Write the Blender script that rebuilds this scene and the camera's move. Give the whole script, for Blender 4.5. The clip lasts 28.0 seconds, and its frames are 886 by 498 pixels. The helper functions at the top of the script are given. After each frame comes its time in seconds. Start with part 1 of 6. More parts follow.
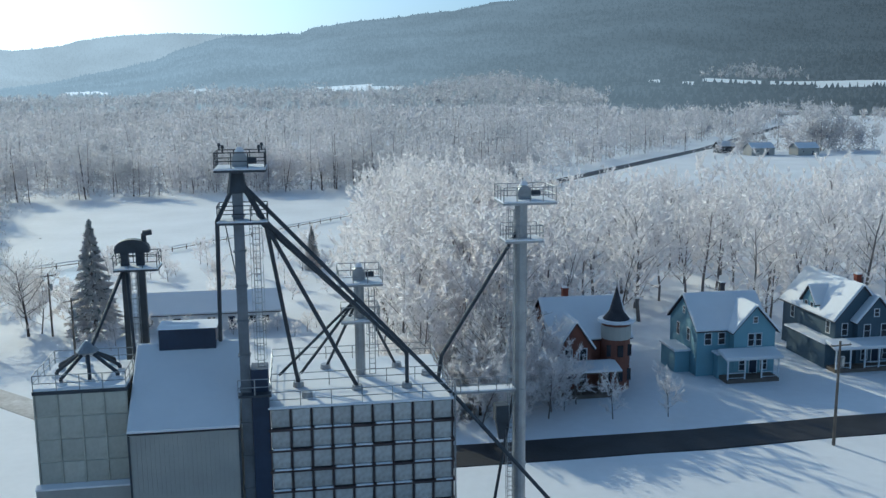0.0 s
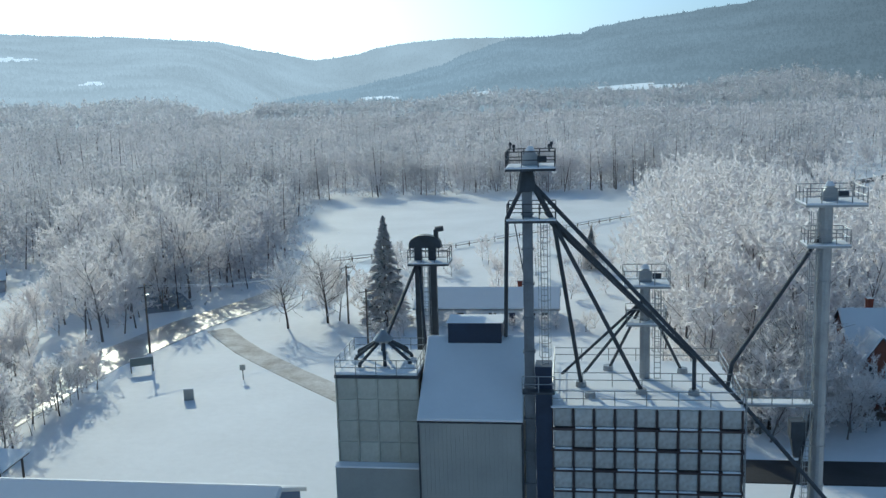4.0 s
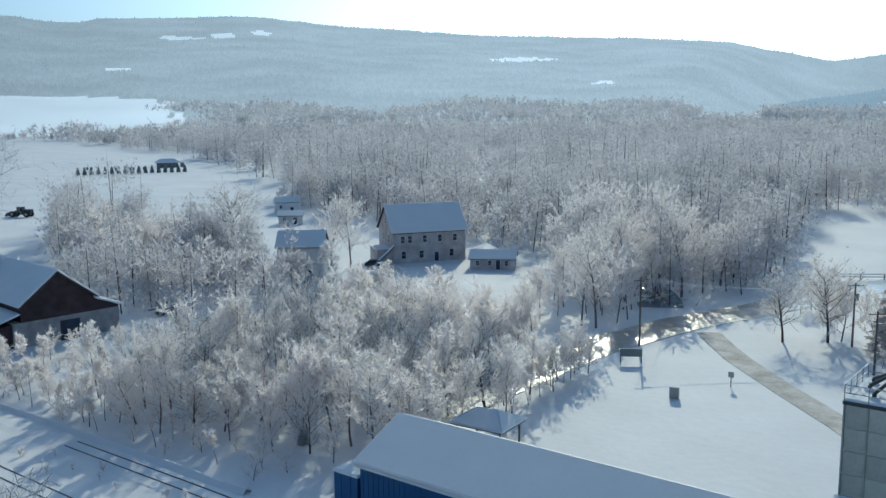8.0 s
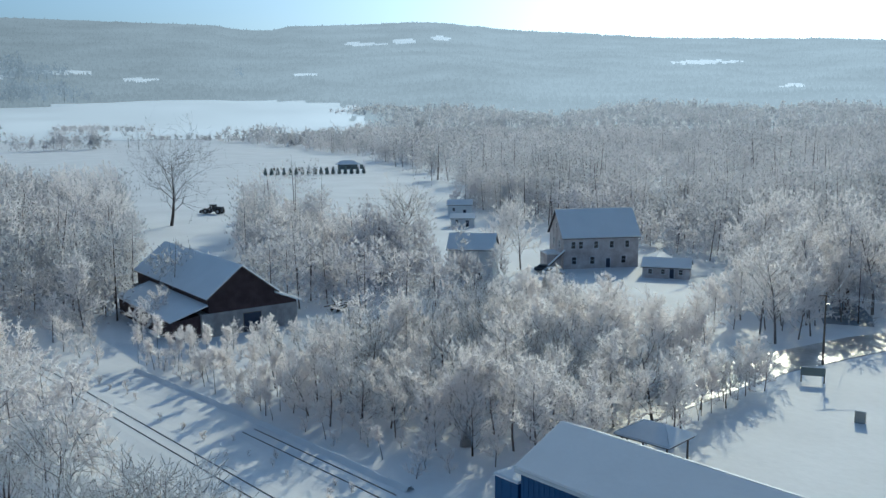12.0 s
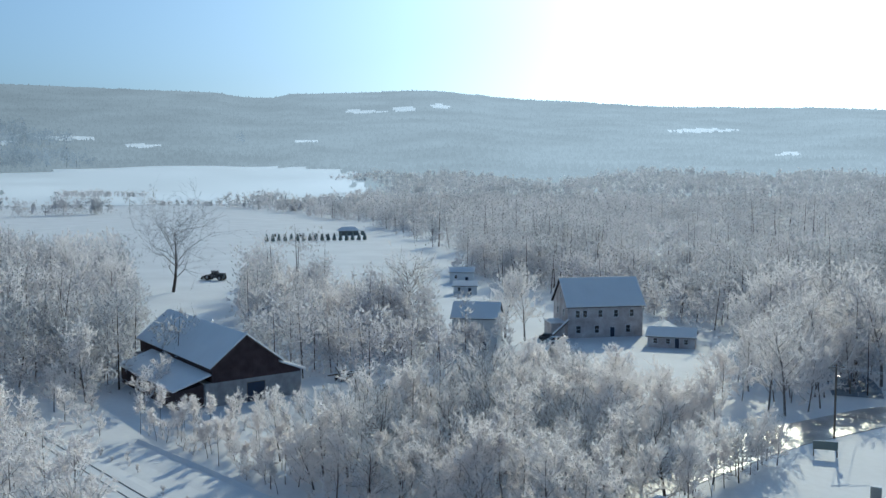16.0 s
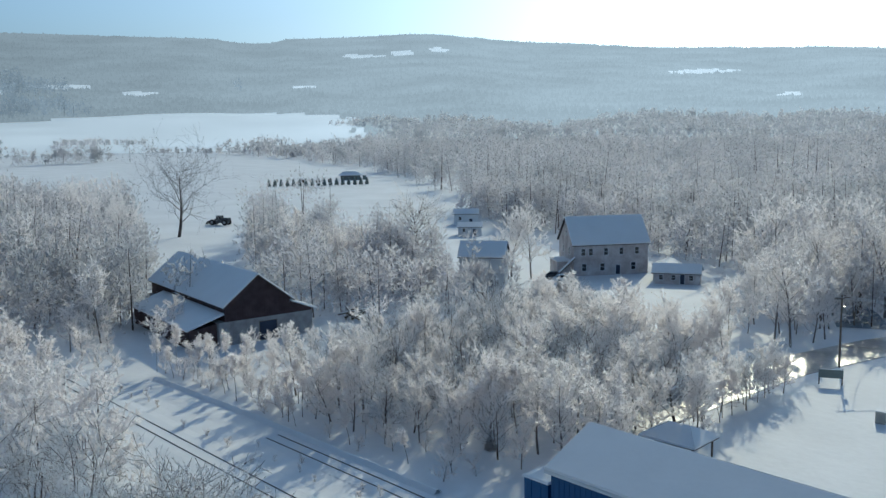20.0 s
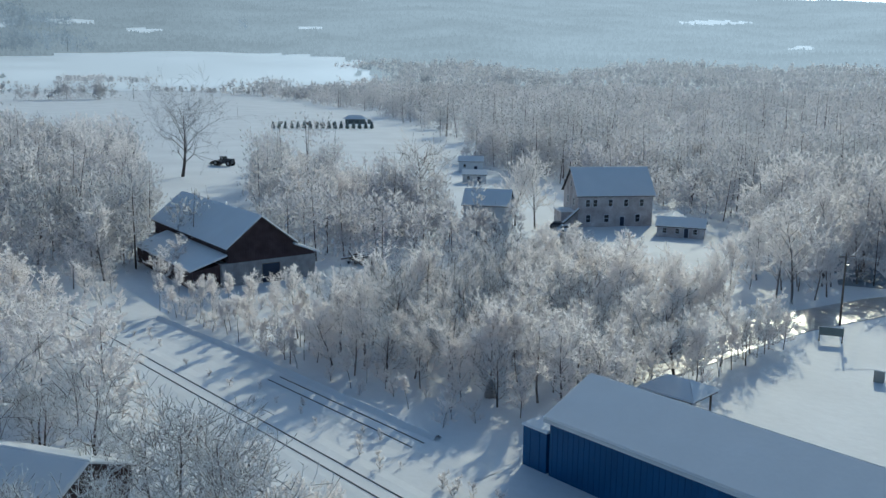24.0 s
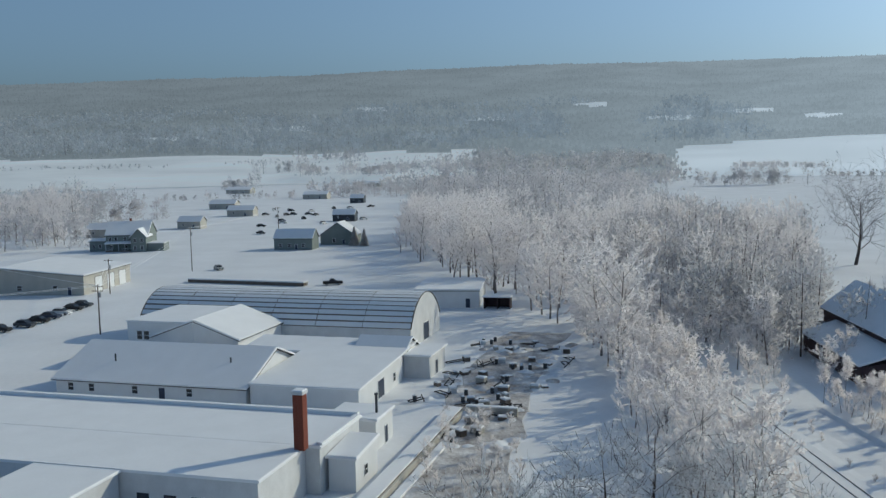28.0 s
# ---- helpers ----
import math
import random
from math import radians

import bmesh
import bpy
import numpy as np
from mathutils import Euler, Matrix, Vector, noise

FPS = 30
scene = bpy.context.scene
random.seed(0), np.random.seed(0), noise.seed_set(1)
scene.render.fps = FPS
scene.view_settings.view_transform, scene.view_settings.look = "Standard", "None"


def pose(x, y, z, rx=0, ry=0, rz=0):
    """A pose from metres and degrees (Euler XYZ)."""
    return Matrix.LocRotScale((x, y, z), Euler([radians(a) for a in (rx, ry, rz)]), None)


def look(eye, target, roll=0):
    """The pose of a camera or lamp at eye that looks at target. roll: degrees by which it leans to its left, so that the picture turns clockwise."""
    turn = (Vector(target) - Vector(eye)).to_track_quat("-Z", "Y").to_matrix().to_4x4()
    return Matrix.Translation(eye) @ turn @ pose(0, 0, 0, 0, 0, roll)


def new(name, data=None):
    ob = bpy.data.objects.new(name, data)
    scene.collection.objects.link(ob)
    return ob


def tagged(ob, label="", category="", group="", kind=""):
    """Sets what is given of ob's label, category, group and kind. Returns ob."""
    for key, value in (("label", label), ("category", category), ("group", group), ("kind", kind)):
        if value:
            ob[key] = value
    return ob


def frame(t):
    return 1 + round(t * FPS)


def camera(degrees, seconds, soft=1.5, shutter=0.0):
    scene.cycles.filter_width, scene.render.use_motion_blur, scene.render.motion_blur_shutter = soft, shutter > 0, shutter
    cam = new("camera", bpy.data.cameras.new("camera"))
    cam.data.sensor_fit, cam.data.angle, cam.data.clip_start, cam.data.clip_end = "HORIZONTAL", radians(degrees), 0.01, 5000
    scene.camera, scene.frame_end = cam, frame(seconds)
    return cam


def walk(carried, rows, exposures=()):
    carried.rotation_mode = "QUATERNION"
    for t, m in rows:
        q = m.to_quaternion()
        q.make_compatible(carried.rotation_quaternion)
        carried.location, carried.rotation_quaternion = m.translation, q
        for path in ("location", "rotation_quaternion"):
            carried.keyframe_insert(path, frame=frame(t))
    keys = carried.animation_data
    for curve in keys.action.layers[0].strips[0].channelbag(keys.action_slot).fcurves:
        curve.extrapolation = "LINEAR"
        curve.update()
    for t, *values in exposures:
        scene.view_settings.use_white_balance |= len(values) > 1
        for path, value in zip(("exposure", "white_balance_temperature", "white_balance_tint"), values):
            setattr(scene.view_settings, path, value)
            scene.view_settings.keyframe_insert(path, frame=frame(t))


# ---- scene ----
cam = camera(50.79, 28.0, soft=1.45)
# seconds, place, yaw, pitch, roll
PATH = [
    (0.0, 0.02, 0.00, 36.00, -9.10, -9.91, 0.41),
    (0.5, -0.02, -0.00, 35.95, -9.06, -9.93, 0.52),
    (1.0, -0.05, 0.06, 35.91, -8.56, -9.91, 0.82),
    (1.5, -0.02, 0.19, 35.84, -7.69, -9.81, 0.84),
    (2.0, -0.08, 0.26, 35.80, -6.42, -9.77, 0.99),
    (2.5, -0.34, 0.32, 35.83, -3.32, -9.68, 0.99),
    (4.5, -0.87, 0.32, 35.92, 11.40, -9.52, 1.78),
    (5.0, -1.01, 0.32, 35.92, 15.07, -9.43, 1.50),
    (5.5, -1.17, 0.38, 35.84, 18.65, -9.26, 1.36),
    (6.0, -1.34, 0.43, 35.75, 22.30, -9.23, 1.13),
    (6.5, -1.47, 0.40, 35.72, 26.01, -9.39, 0.81),
    (7.0, -1.83, 0.35, 35.78, 29.41, -9.26, 0.80),
    (7.5, -2.16, 0.36, 35.79, 32.91, -9.21, 0.38),
    (8.0, -2.47, 0.40, 35.72, 37.59, -8.98, 0.45),
    (8.5, -2.69, 0.55, 35.65, 41.21, -8.92, 0.39),
    (9.0, -2.70, 0.75, 35.63, 44.80, -8.91, 0.34),
    (9.5, -2.42, 0.97, 35.63, 48.45, -9.04, 0.50),
    (10.0, -2.10, 1.18, 35.70, 48.58, -9.56, 0.40),
    (10.5, -2.14, 1.16, 35.76, 48.53, -9.17, 0.07),
    (11.0, -2.23, 1.12, 35.79, 48.43, -8.95, -0.04),
    (11.5, -2.29, 1.06, 35.82, 48.35, -8.66, 0.15),
    (12.0, -2.44, 0.94, 35.78, 48.24, -8.67, 0.45),
    (12.5, -2.63, 0.85, 35.77, 48.18, -8.48, 0.58),
    (14.5, -3.05, 0.59, 35.84, 48.19, -8.54, 0.20),
    (15.0, -3.21, 0.43, 35.89, 48.15, -7.98, 0.34),
    (15.5, -3.31, 0.34, 36.05, 48.10, -7.67, 0.50),
    (16.0, -3.52, 0.28, 36.34, 48.17, -4.65, 0.21),
    (16.5, -3.69, 0.21, 36.39, 48.06, -1.54, 0.16),
    (17.0, -3.77, 0.09, 36.22, 48.07, 0.05, 0.37),
    (17.5, -3.81, -0.04, 36.04, 48.11, 0.75, 0.55),
    (18.0, -3.81, -0.22, 35.90, 48.03, 1.05, 0.23),
    (18.5, -3.75, -0.48, 35.75, 47.97, 1.05, -0.25),
    (19.0, -3.69, -0.86, 35.57, 47.91, 0.83, -0.32),
    (19.5, -3.60, -1.25, 35.33, 47.92, -1.55, -0.23),
    (20.0, -3.54, -1.49, 35.24, 48.11, -7.99, 0.92),
    (20.5, -3.50, -1.53, 35.23, 48.09, -9.65, 1.32),
    (21.0, -3.49, -1.52, 35.09, 48.07, -10.11, -1.83),
    (21.5, -3.58, -1.47, 35.07, 48.31, -14.29, -5.63),
    (23.5, -3.80, -1.42, 35.21, 48.87, -19.32, -6.85),
    (24.0, -3.98, -1.51, 35.29, 48.50, -11.26, -0.61),
    (24.5, -4.12, -1.68, 35.27, 48.22, -6.67, 3.01),
    (25.0, -4.24, -1.88, 35.23, 48.12, -6.27, 3.59),
    (25.5, -4.31, -2.05, 35.28, 48.09, -6.83, 3.33),
    (26.0, -4.33, -2.17, 35.35, 48.19, -7.06, 3.30),
    (26.5, -4.29, -2.21, 35.41, 56.55, -6.27, 2.91),
    (27.0, -4.24, -2.23, 35.44, 64.53, -5.97, 2.24),
    (27.5, -4.19, -2.21, 35.43, 74.63, -5.71, 2.02),
    (28.0, -4.14, -2.18, 35.40, 87.84, -5.91, 1.15),
]
EXPOSURES = [(0.0, -1.1, 4550, -7), (5.0, -1.2, 4540, -9), (8.0, -1.21, 4590, -8), (11.0, -1.25, 4590, -8), (12.5, -1.25, 4620, -8), (16.0, -1.26, 4600, -7), (17.0, -1.21, 4820, -6),
             (19.0, -1.21, 4820, -6), (20.0, -1.26, 4700, -7), (21.5, -1.33, 4590, -8), (23.5, -1.38, 4490, -9), (24.5, -1.26, 4740, -6), (26.0, -1.26, 4740, -6), (27.0, -1.37, 4650, -6), (28.0, -1.38, 4910, -4)]
walk(cam, [(t, pose(x, y, z, 90 + p, r, a)) for t, x, y, z, a, p, r in PATH], EXPOSURES)

# ---- light ----
SUN_AZ, SUN_EL = radians(27), radians(25.5)
to_sun = Vector((-math.sin(SUN_AZ) * math.cos(SUN_EL), math.cos(SUN_AZ) * math.cos(SUN_EL), math.sin(SUN_EL)))
world = bpy.data.worlds.new("winter_sky")
scene.world = world
world.use_nodes = True
wn = world.node_tree.nodes
sky = wn.new("ShaderNodeTexSky")
sky.sky_type = "NISHITA"
sky.sun_disc = False
sky.sun_elevation, sky.sun_rotation = SUN_EL, -SUN_AZ
sky.air_density, sky.dust_density, sky.ozone_density = 1.0, 2.3, 4.5
haze = wn.new("ShaderNodeHueSaturation")
haze.inputs["Saturation"].default_value = 0.58
world.node_tree.links.new(sky.outputs[0], haze.inputs["Color"])
world.node_tree.links.new(haze.outputs[0], wn["Background"].inputs[0])
wn["Background"].inputs[1].default_value = 0.20
sun = new("sun", bpy.data.lights.new("sun", "SUN"))
sun.data.energy, sun.data.angle, sun.data.color = 6.5, radians(0.6), (1.0, 0.72, 0.42)
sun.matrix_world = look(to_sun * 50, (0, 0, 0))


# ---- materials ----
def material(name, color, rough=0.8, vary=0.12, scale=1.0, fine=12.0, bump=0.15, metal=0.0, second=None, glow=None, through_light=0.0, spec=0.3, each=0.0):
    """Noise at two sizes moves the colour towards a second one and gives a relief."""
    m = bpy.data.materials.new(name)
    m.use_nodes = True
    n, l = m.node_tree.nodes, m.node_tree.links
    b = n["Principled BSDF"]
    b.inputs["Roughness"].default_value, b.inputs["Metallic"].default_value = rough, metal
    b.inputs["Specular IOR Level"].default_value = spec
    co = n.new("ShaderNodeTexCoord")
    big, small = n.new("ShaderNodeTexNoise"), n.new("ShaderNodeTexNoise")
    big.inputs["Scale"].default_value, small.inputs["Scale"].default_value = scale, fine
    big.inputs["Detail"].default_value, small.inputs["Detail"].default_value = 4, 3
    for q in (big, small):
        l.new(co.outputs["Object"], q.inputs["Vector"])
    add = n.new("ShaderNodeMath")
    add.operation = "MULTIPLY_ADD"
    add.inputs[1].default_value = 0.35
    l.new(small.outputs[0], add.inputs[0])
    l.new(big.outputs[0], add.inputs[2])
    ramp = n.new("ShaderNodeMapRange")
    ramp.inputs[1].default_value, ramp.inputs[2].default_value = 0.42, 0.95
    l.new(add.outputs[0], ramp.inputs[0])
    mix = n.new("ShaderNodeMix")
    mix.data_type = "RGBA"
    dark = second or tuple(c * (1 - 2 * vary) for c in color)
    mix.inputs[6].default_value, mix.inputs[7].default_value = (*dark, 1), (*color, 1)
    l.new(ramp.outputs[0], mix.inputs[0])
    tone = mix.outputs[2]
    if each:
        info, sc, mul = n.new("ShaderNodeObjectInfo"), n.new("ShaderNodeMapRange"), n.new("ShaderNodeMix")
        sc.inputs[3].default_value, sc.inputs[4].default_value = 1 - each, 1
        mul.data_type, mul.blend_type = "RGBA", "MULTIPLY"
        mul.inputs[0].default_value = 1
        l.new(info.outputs["Random"], sc.inputs[0])
        l.new(tone, mul.inputs[6])
        l.new(sc.outputs[0], mul.inputs[7])
        tone = mul.outputs[2]
    l.new(tone, b.inputs["Base Color"])
    if bump:
        bp = n.new("ShaderNodeBump")
        bp.inputs["Strength"].default_value, bp.inputs["Distance"].default_value = bump, 0.3
        l.new(add.outputs[0], bp.inputs["Height"])
        l.new(bp.outputs[0], b.inputs["Normal"])
    if glow:
        b.inputs["Emission Color"].default_value, b.inputs["Emission Strength"].default_value = (*glow[:3], 1), glow[3]
    if through_light:
        tr, sh = n.new("ShaderNodeBsdfTranslucent"), n.new("ShaderNodeMixShader")
        l.new(tone, tr.inputs[0])
        sh.inputs[0].default_value = through_light
        l.new(b.outputs[0], sh.inputs[1])
        l.new(tr.outputs[0], sh.inputs[2])
        l.new(sh.outputs[0], n["Material Output"].inputs[0])
    return m


SNOW = material("snow", (0.84, 0.85, 0.87), 0.75, 0.07, 0.06, 0.9, 0.4)
ROOF_SNOW = material("roof_snow", (0.84, 0.85, 0.87), 0.75, 0.03, 0.3, 2.5, 0.08)
TRODDEN = material("trodden_snow", (0.8, 0.79, 0.78), 0.8, 0.2, 0.3, 2.4, 0.8, second=(0.2, 0.17, 0.15))
FROST = material("hoar_frost", (0.97, 0.935, 0.915), 0.8, 0.03, 0.4, 3.0, 0.0, through_light=0.72, each=0.06)
# Far woods get their own frost tone, partly standing in for haze; patches vary.
FROST_FAR = material("hoar_frost_far_woods_haze_tone", (0.82, 0.78, 0.78), 0.85, 0.2, 0.035, 0.11, 0.0, second=(0.42, 0.43, 0.45), through_light=0.55)
FROST_MID = material("hoar_frost_on_woods", (0.95, 0.92, 0.91), 0.85, 0.06, 0.1, 0.8, 0.0, through_light=0.72)
RIME = material("rime_on_branches", (0.88, 0.89, 0.91), 0.7, 0.05, 0.6, 5.0, 0.0, through_light=0.12, each=0.05)
LIMB = material("frost_dusted_limbs", (0.50, 0.48, 0.47), 0.9, 0.25, 1.5, 9.0, 0.0, second=(0.14, 0.12, 0.11))
BARK = material("frosty_bark", (0.24, 0.22, 0.21), 0.9, 0.25, 1.5, 9.0, 0.3)
DARK_BARK = material("dark_bark", (0.10, 0.085, 0.08), 0.9, 0.25, 1.5, 9.0, 0.3)
NEEDLES = material("frosted_needles", (0.45, 0.5, 0.5), 0.85, 0.3, 1.2, 6.0, 0.0, second=(0.05, 0.08, 0.06))
ASPHALT = material("wet_asphalt", (0.045, 0.045, 0.05), 0.55, 0.25, 0.3, 3.0, 0.15, spec=0.25)
LANE_SNOW = material("driven_lane_snow", (0.8, 0.78, 0.74), 0.85, 0.2, 0.35, 2.0, 0.6, second=(0.42, 0.38, 0.33), spec=0.2)
DARK_ICE = material("dark_creek_ice", (0.34, 0.40, 0.48), 0.6, 0.3, 0.2, 1.6, 0.2, second=(0.06, 0.09, 0.13), spec=0.2)
SLUSH = material("wet_slush_road", (0.12, 0.12, 0.12), 0.3, 0.2, 0.2, 1.4, 0.5, second=(0.5, 0.5, 0.5), spec=0.9)
RAIL = material("dark_rail_steel", (0.09, 0.08, 0.08), 0.5, 0.2, 2, 20, 0.1, metal=0.6)
GALV = material("galvanised_steel", (0.42, 0.43, 0.44), 0.45, 0.15, 0.8, 6.0, 0.1, metal=0.6)
DARK_STEEL = material("dark_painted_steel", (0.075, 0.085, 0.10), 0.55, 0.2, 0.8, 7.0, 0.1, metal=0.2)
MID_STEEL = material("weathered_leg_steel", (0.22, 0.24, 0.27), 0.5, 0.2, 0.8, 7.0, 0.1, metal=0.3)
BIN_GREY = material("weathered_bin_panels", (0.62, 0.63, 0.56), 0.55, 0.15, 0.6, 4.0, 0.1, metal=0.1, second=(0.38, 0.37, 0.31), each=0.18)
SHED_GREY = material("grey_steel_cladding", (0.42, 0.42, 0.39), 0.6, 0.10, 0.4, 5.0, 0.05, metal=0.2)
NAVY = material("navy_steel_panel", (0.035, 0.05, 0.09), 0.5, 0.15, 0.6, 5.0, 0.05)
BLUE = material("blue_steel_cladding", (0.03, 0.105, 0.26), 0.45, 0.12, 0.3, 5.0, 0.05, metal=0.1)
WHITE_BIN = material("white_bin_panels", (0.74, 0.75, 0.73), 0.5, 0.14, 0.9, 4.0, 0.1, second=(0.34, 0.31, 0.27), each=0.22)
RUST = material("rusty_angle_iron", (0.10, 0.08, 0.08), 0.7, 0.3, 1.0, 8.0, 0.2)
BARN_RED = material("dark_barn_boards", (0.085, 0.06, 0.065), 0.85, 0.25, 0.8, 9.0, 0.25)
BARN_GREY = material("grey_weathered_boards", (0.40, 0.40, 0.41), 0.85, 0.2, 0.8, 9.0, 0.25)
WHITE_PAINT = material("white_siding", (0.76, 0.77, 0.78), 0.6, 0.06, 0.4, 6.0, 0.08)
PALE_WALL = material("pale_block_wall", (0.68, 0.69, 0.70), 0.75, 0.1, 0.5, 6.0, 0.12)
HOUSE_BLUE = material("pale_blue_clapboard", (0.26, 0.41, 0.48), 0.7, 0.08, 0.5, 6.0, 0.1)
HOUSE_DARK = material("dark_blue_clapboard", (0.09, 0.13, 0.17), 0.7, 0.12, 0.5, 6.0, 0.1)
HOUSE_RED = material("red_brick_house_wall", (0.22, 0.10, 0.07), 0.8, 0.15, 0.6, 8.0, 0.2)
OLD_WALL = material("flaking_grey_stucco", (0.70, 0.67, 0.66), 0.85, 0.3, 0.45, 2.5, 0.2, second=(0.34, 0.29, 0.28))
BRICK = material("chimney_brick", (0.26, 0.08, 0.05), 0.8, 0.2, 0.8, 9.0, 0.2)
SLATE = material("dark_shingle", (0.06, 0.06, 0.07), 0.7, 0.2, 0.8, 8.0, 0.2)
GLASS_DARK = material("dark_window_glass", (0.03, 0.035, 0.045), 0.08, 0.1, 1.0, 3.0, 0.0, spec=0.6)
TIMBER = material("old_timber", (0.20, 0.17, 0.14), 0.85, 0.2, 0.8, 8.0, 0.2)
TAN_WALL = material("tan_siding", (0.50, 0.48, 0.43), 0.75, 0.1, 0.4, 6.0, 0.1)
GREEN_WALL = material("grey_green_siding", (0.22, 0.25, 0.24), 0.75, 0.1, 0.4, 6.0, 0.1)
BLACK = material("black_rubber_and_shade", (0.02, 0.02, 0.022), 0.6, 0.2, 1.0, 6.0, 0.1)


# ---- building blocks ----
class Geo:
    """Vertices and faces gathered into one mesh."""

    def __init__(self):
        self.v, self.f, self.m = [], [], []

    def add(self, verts, faces, slot=0):
        k = len(self.v)
        self.v += [tuple(p) for p in verts]
        self.f += [tuple(i + k for i in q) for q in faces]
        self.m += [slot] * len(faces)
        return self

    def box(self, x0, y0, z0, x1, y1, z1, slot=0):
        return self.add([(x0, y0, z0), (x1, y0, z0), (x1, y1, z0), (x0, y1, z0), (x0, y0, z1), (x1, y0, z1), (x1, y1, z1), (x0, y1, z1)],
                        [(0, 3, 2, 1), (4, 5, 6, 7), (0, 1, 5, 4), (1, 2, 6, 5), (2, 3, 7, 6), (3, 0, 4, 7)], slot)

    def tube(self, p, q, r, r2=None, n=8, slot=0, caps=True):
        p, q = Vector(p), Vector(q)
        r2 = r if r2 is None else r2
        w = (q - p).normalized()
        a = w.orthogonal().normalized()
        b = w.cross(a)
        ring = [(math.cos(math.tau * i / n), math.sin(math.tau * i / n)) for i in range(n)]
        vs = [p + r * (c * a + s * b) for c, s in ring] + [q + r2 * (c * a + s * b) for c, s in ring]
        fs = [(i, (i + 1) % n, n + (i + 1) % n, n + i) for i in range(n)]
        if caps:
            fs += [tuple(range(n))[::-1], tuple(range(n, 2 * n))]
        return self.add(vs, fs, slot)

    def bar(self, p, q, w, h=None, slot=0):
        """A square bar from p to q."""
        return self.tube(p, q, 0.7071 * w, n=4, slot=slot)

    def prism(self, poly, d, slot=0):
        """A flat polygon given thickness by the vector d."""
        n, d = len(poly), Vector(d)
        vs = [Vector(p) for p in poly] + [Vector(p) + d for p in poly]
        return self.add(vs, [tuple(range(n))[::-1], tuple(range(n, 2 * n))] + [(i, (i + 1) % n, n + (i + 1) % n, n + i) for i in range(n)], slot)

    def slab(self, a, b, c, d, thick, round_=0.5):
        """A roof plane with its layer of snow: the upper face is drawn in at the rim so that the edge is soft."""
        a, b, c, d = map(Vector, (a, b, c, d))
        up = (b - a).cross(d - a).normalized()
        if up.z < 0:
            up = -up
        mid = (a + b + c + d) / 4
        lo = [a, b, c, d]

        def inset(p, k):
            return p + (mid - p).normalized() * k
        m1 = [inset(p, -0.02) + up * thick * 0.6 for p in lo]
        hi = [inset(p, thick * round_) + up * thick for p in lo]
        vs = lo + m1 + hi
        fs = [(3, 2, 1, 0), (8, 9, 10, 11)]
        for k in (0, 4):
            fs += [(k + i, k + (i + 1) % 4, k + 4 + (i + 1) % 4, k + 4 + i) for i in range(4)]
        return self.add(vs, fs)

    def mesh(self, name, mats, smooth=False):
        me = bpy.data.meshes.new(name)
        me.from_pydata(self.v, [], self.f)
        for q in mats:
            me.materials.append(q)
        if len(mats) > 1:
            me.polygons.foreach_set("material_index", self.m)
        bm = bmesh.new()
        bm.from_mesh(me)
        bmesh.ops.recalc_face_normals(bm, faces=bm.faces)
        bm.to_mesh(me)
        bm.free()
        if smooth:
            me.polygons.foreach_set("use_smooth", [True] * len(me.polygons))
        return me


def part(name, geo, mat, parent=None, label="", smooth=False):
    mats = mat if isinstance(mat, (list, tuple)) else [mat]
    ob = new(name, geo.mesh(name, mats, smooth))
    if parent:
        ob.parent = parent
    if label:
        ob["label"] = label
    return ob


def thing(name, label, category, at=(0, 0, 0), turn=0, group="", kind=""):
    ob = new(name)
    ob.matrix_basis = pose(*at, 0, 0, turn)
    ob.empty_display_size = 0.3
    return tagged(ob, label, category, group, kind)


# ---- ground, roads, railway ----
def ground():
    ring = [0, 30, 45] + [60 + 8 * i for i in range(30)] + [330, 400, 500, 650, 850, 1100, 1500, 2100, 3000, 4000, 4900]
    seg = 240
    vs, fs = [(0, 0, 0)], []
    for r in ring[1:]:
        for i in range(seg):
            a = math.tau * i / seg
            x, y = r * math.cos(a), r * math.sin(a)
            z = -0.02 + 0.12 * min(0, noise.noise(Vector((x, y, 0)) * 0.06)) if r < 400 else -0.02
            vs.append((x, y, z))
    fs += [(0, 1 + i, 1 + (i + 1) % seg) for i in range(seg)]
    for k in range(len(ring) - 2):
        o = 1 + k * seg
        fs += [(o + i, o + seg + i, o + seg + (i + 1) % seg, o + (i + 1) % seg) for i in range(seg)]
    g = Geo().add(vs, fs)
    return tagged(part("ground", g, SNOW, smooth=True), "flat snow-covered valley floor with drifts", "ground", kind="structure")


ground()


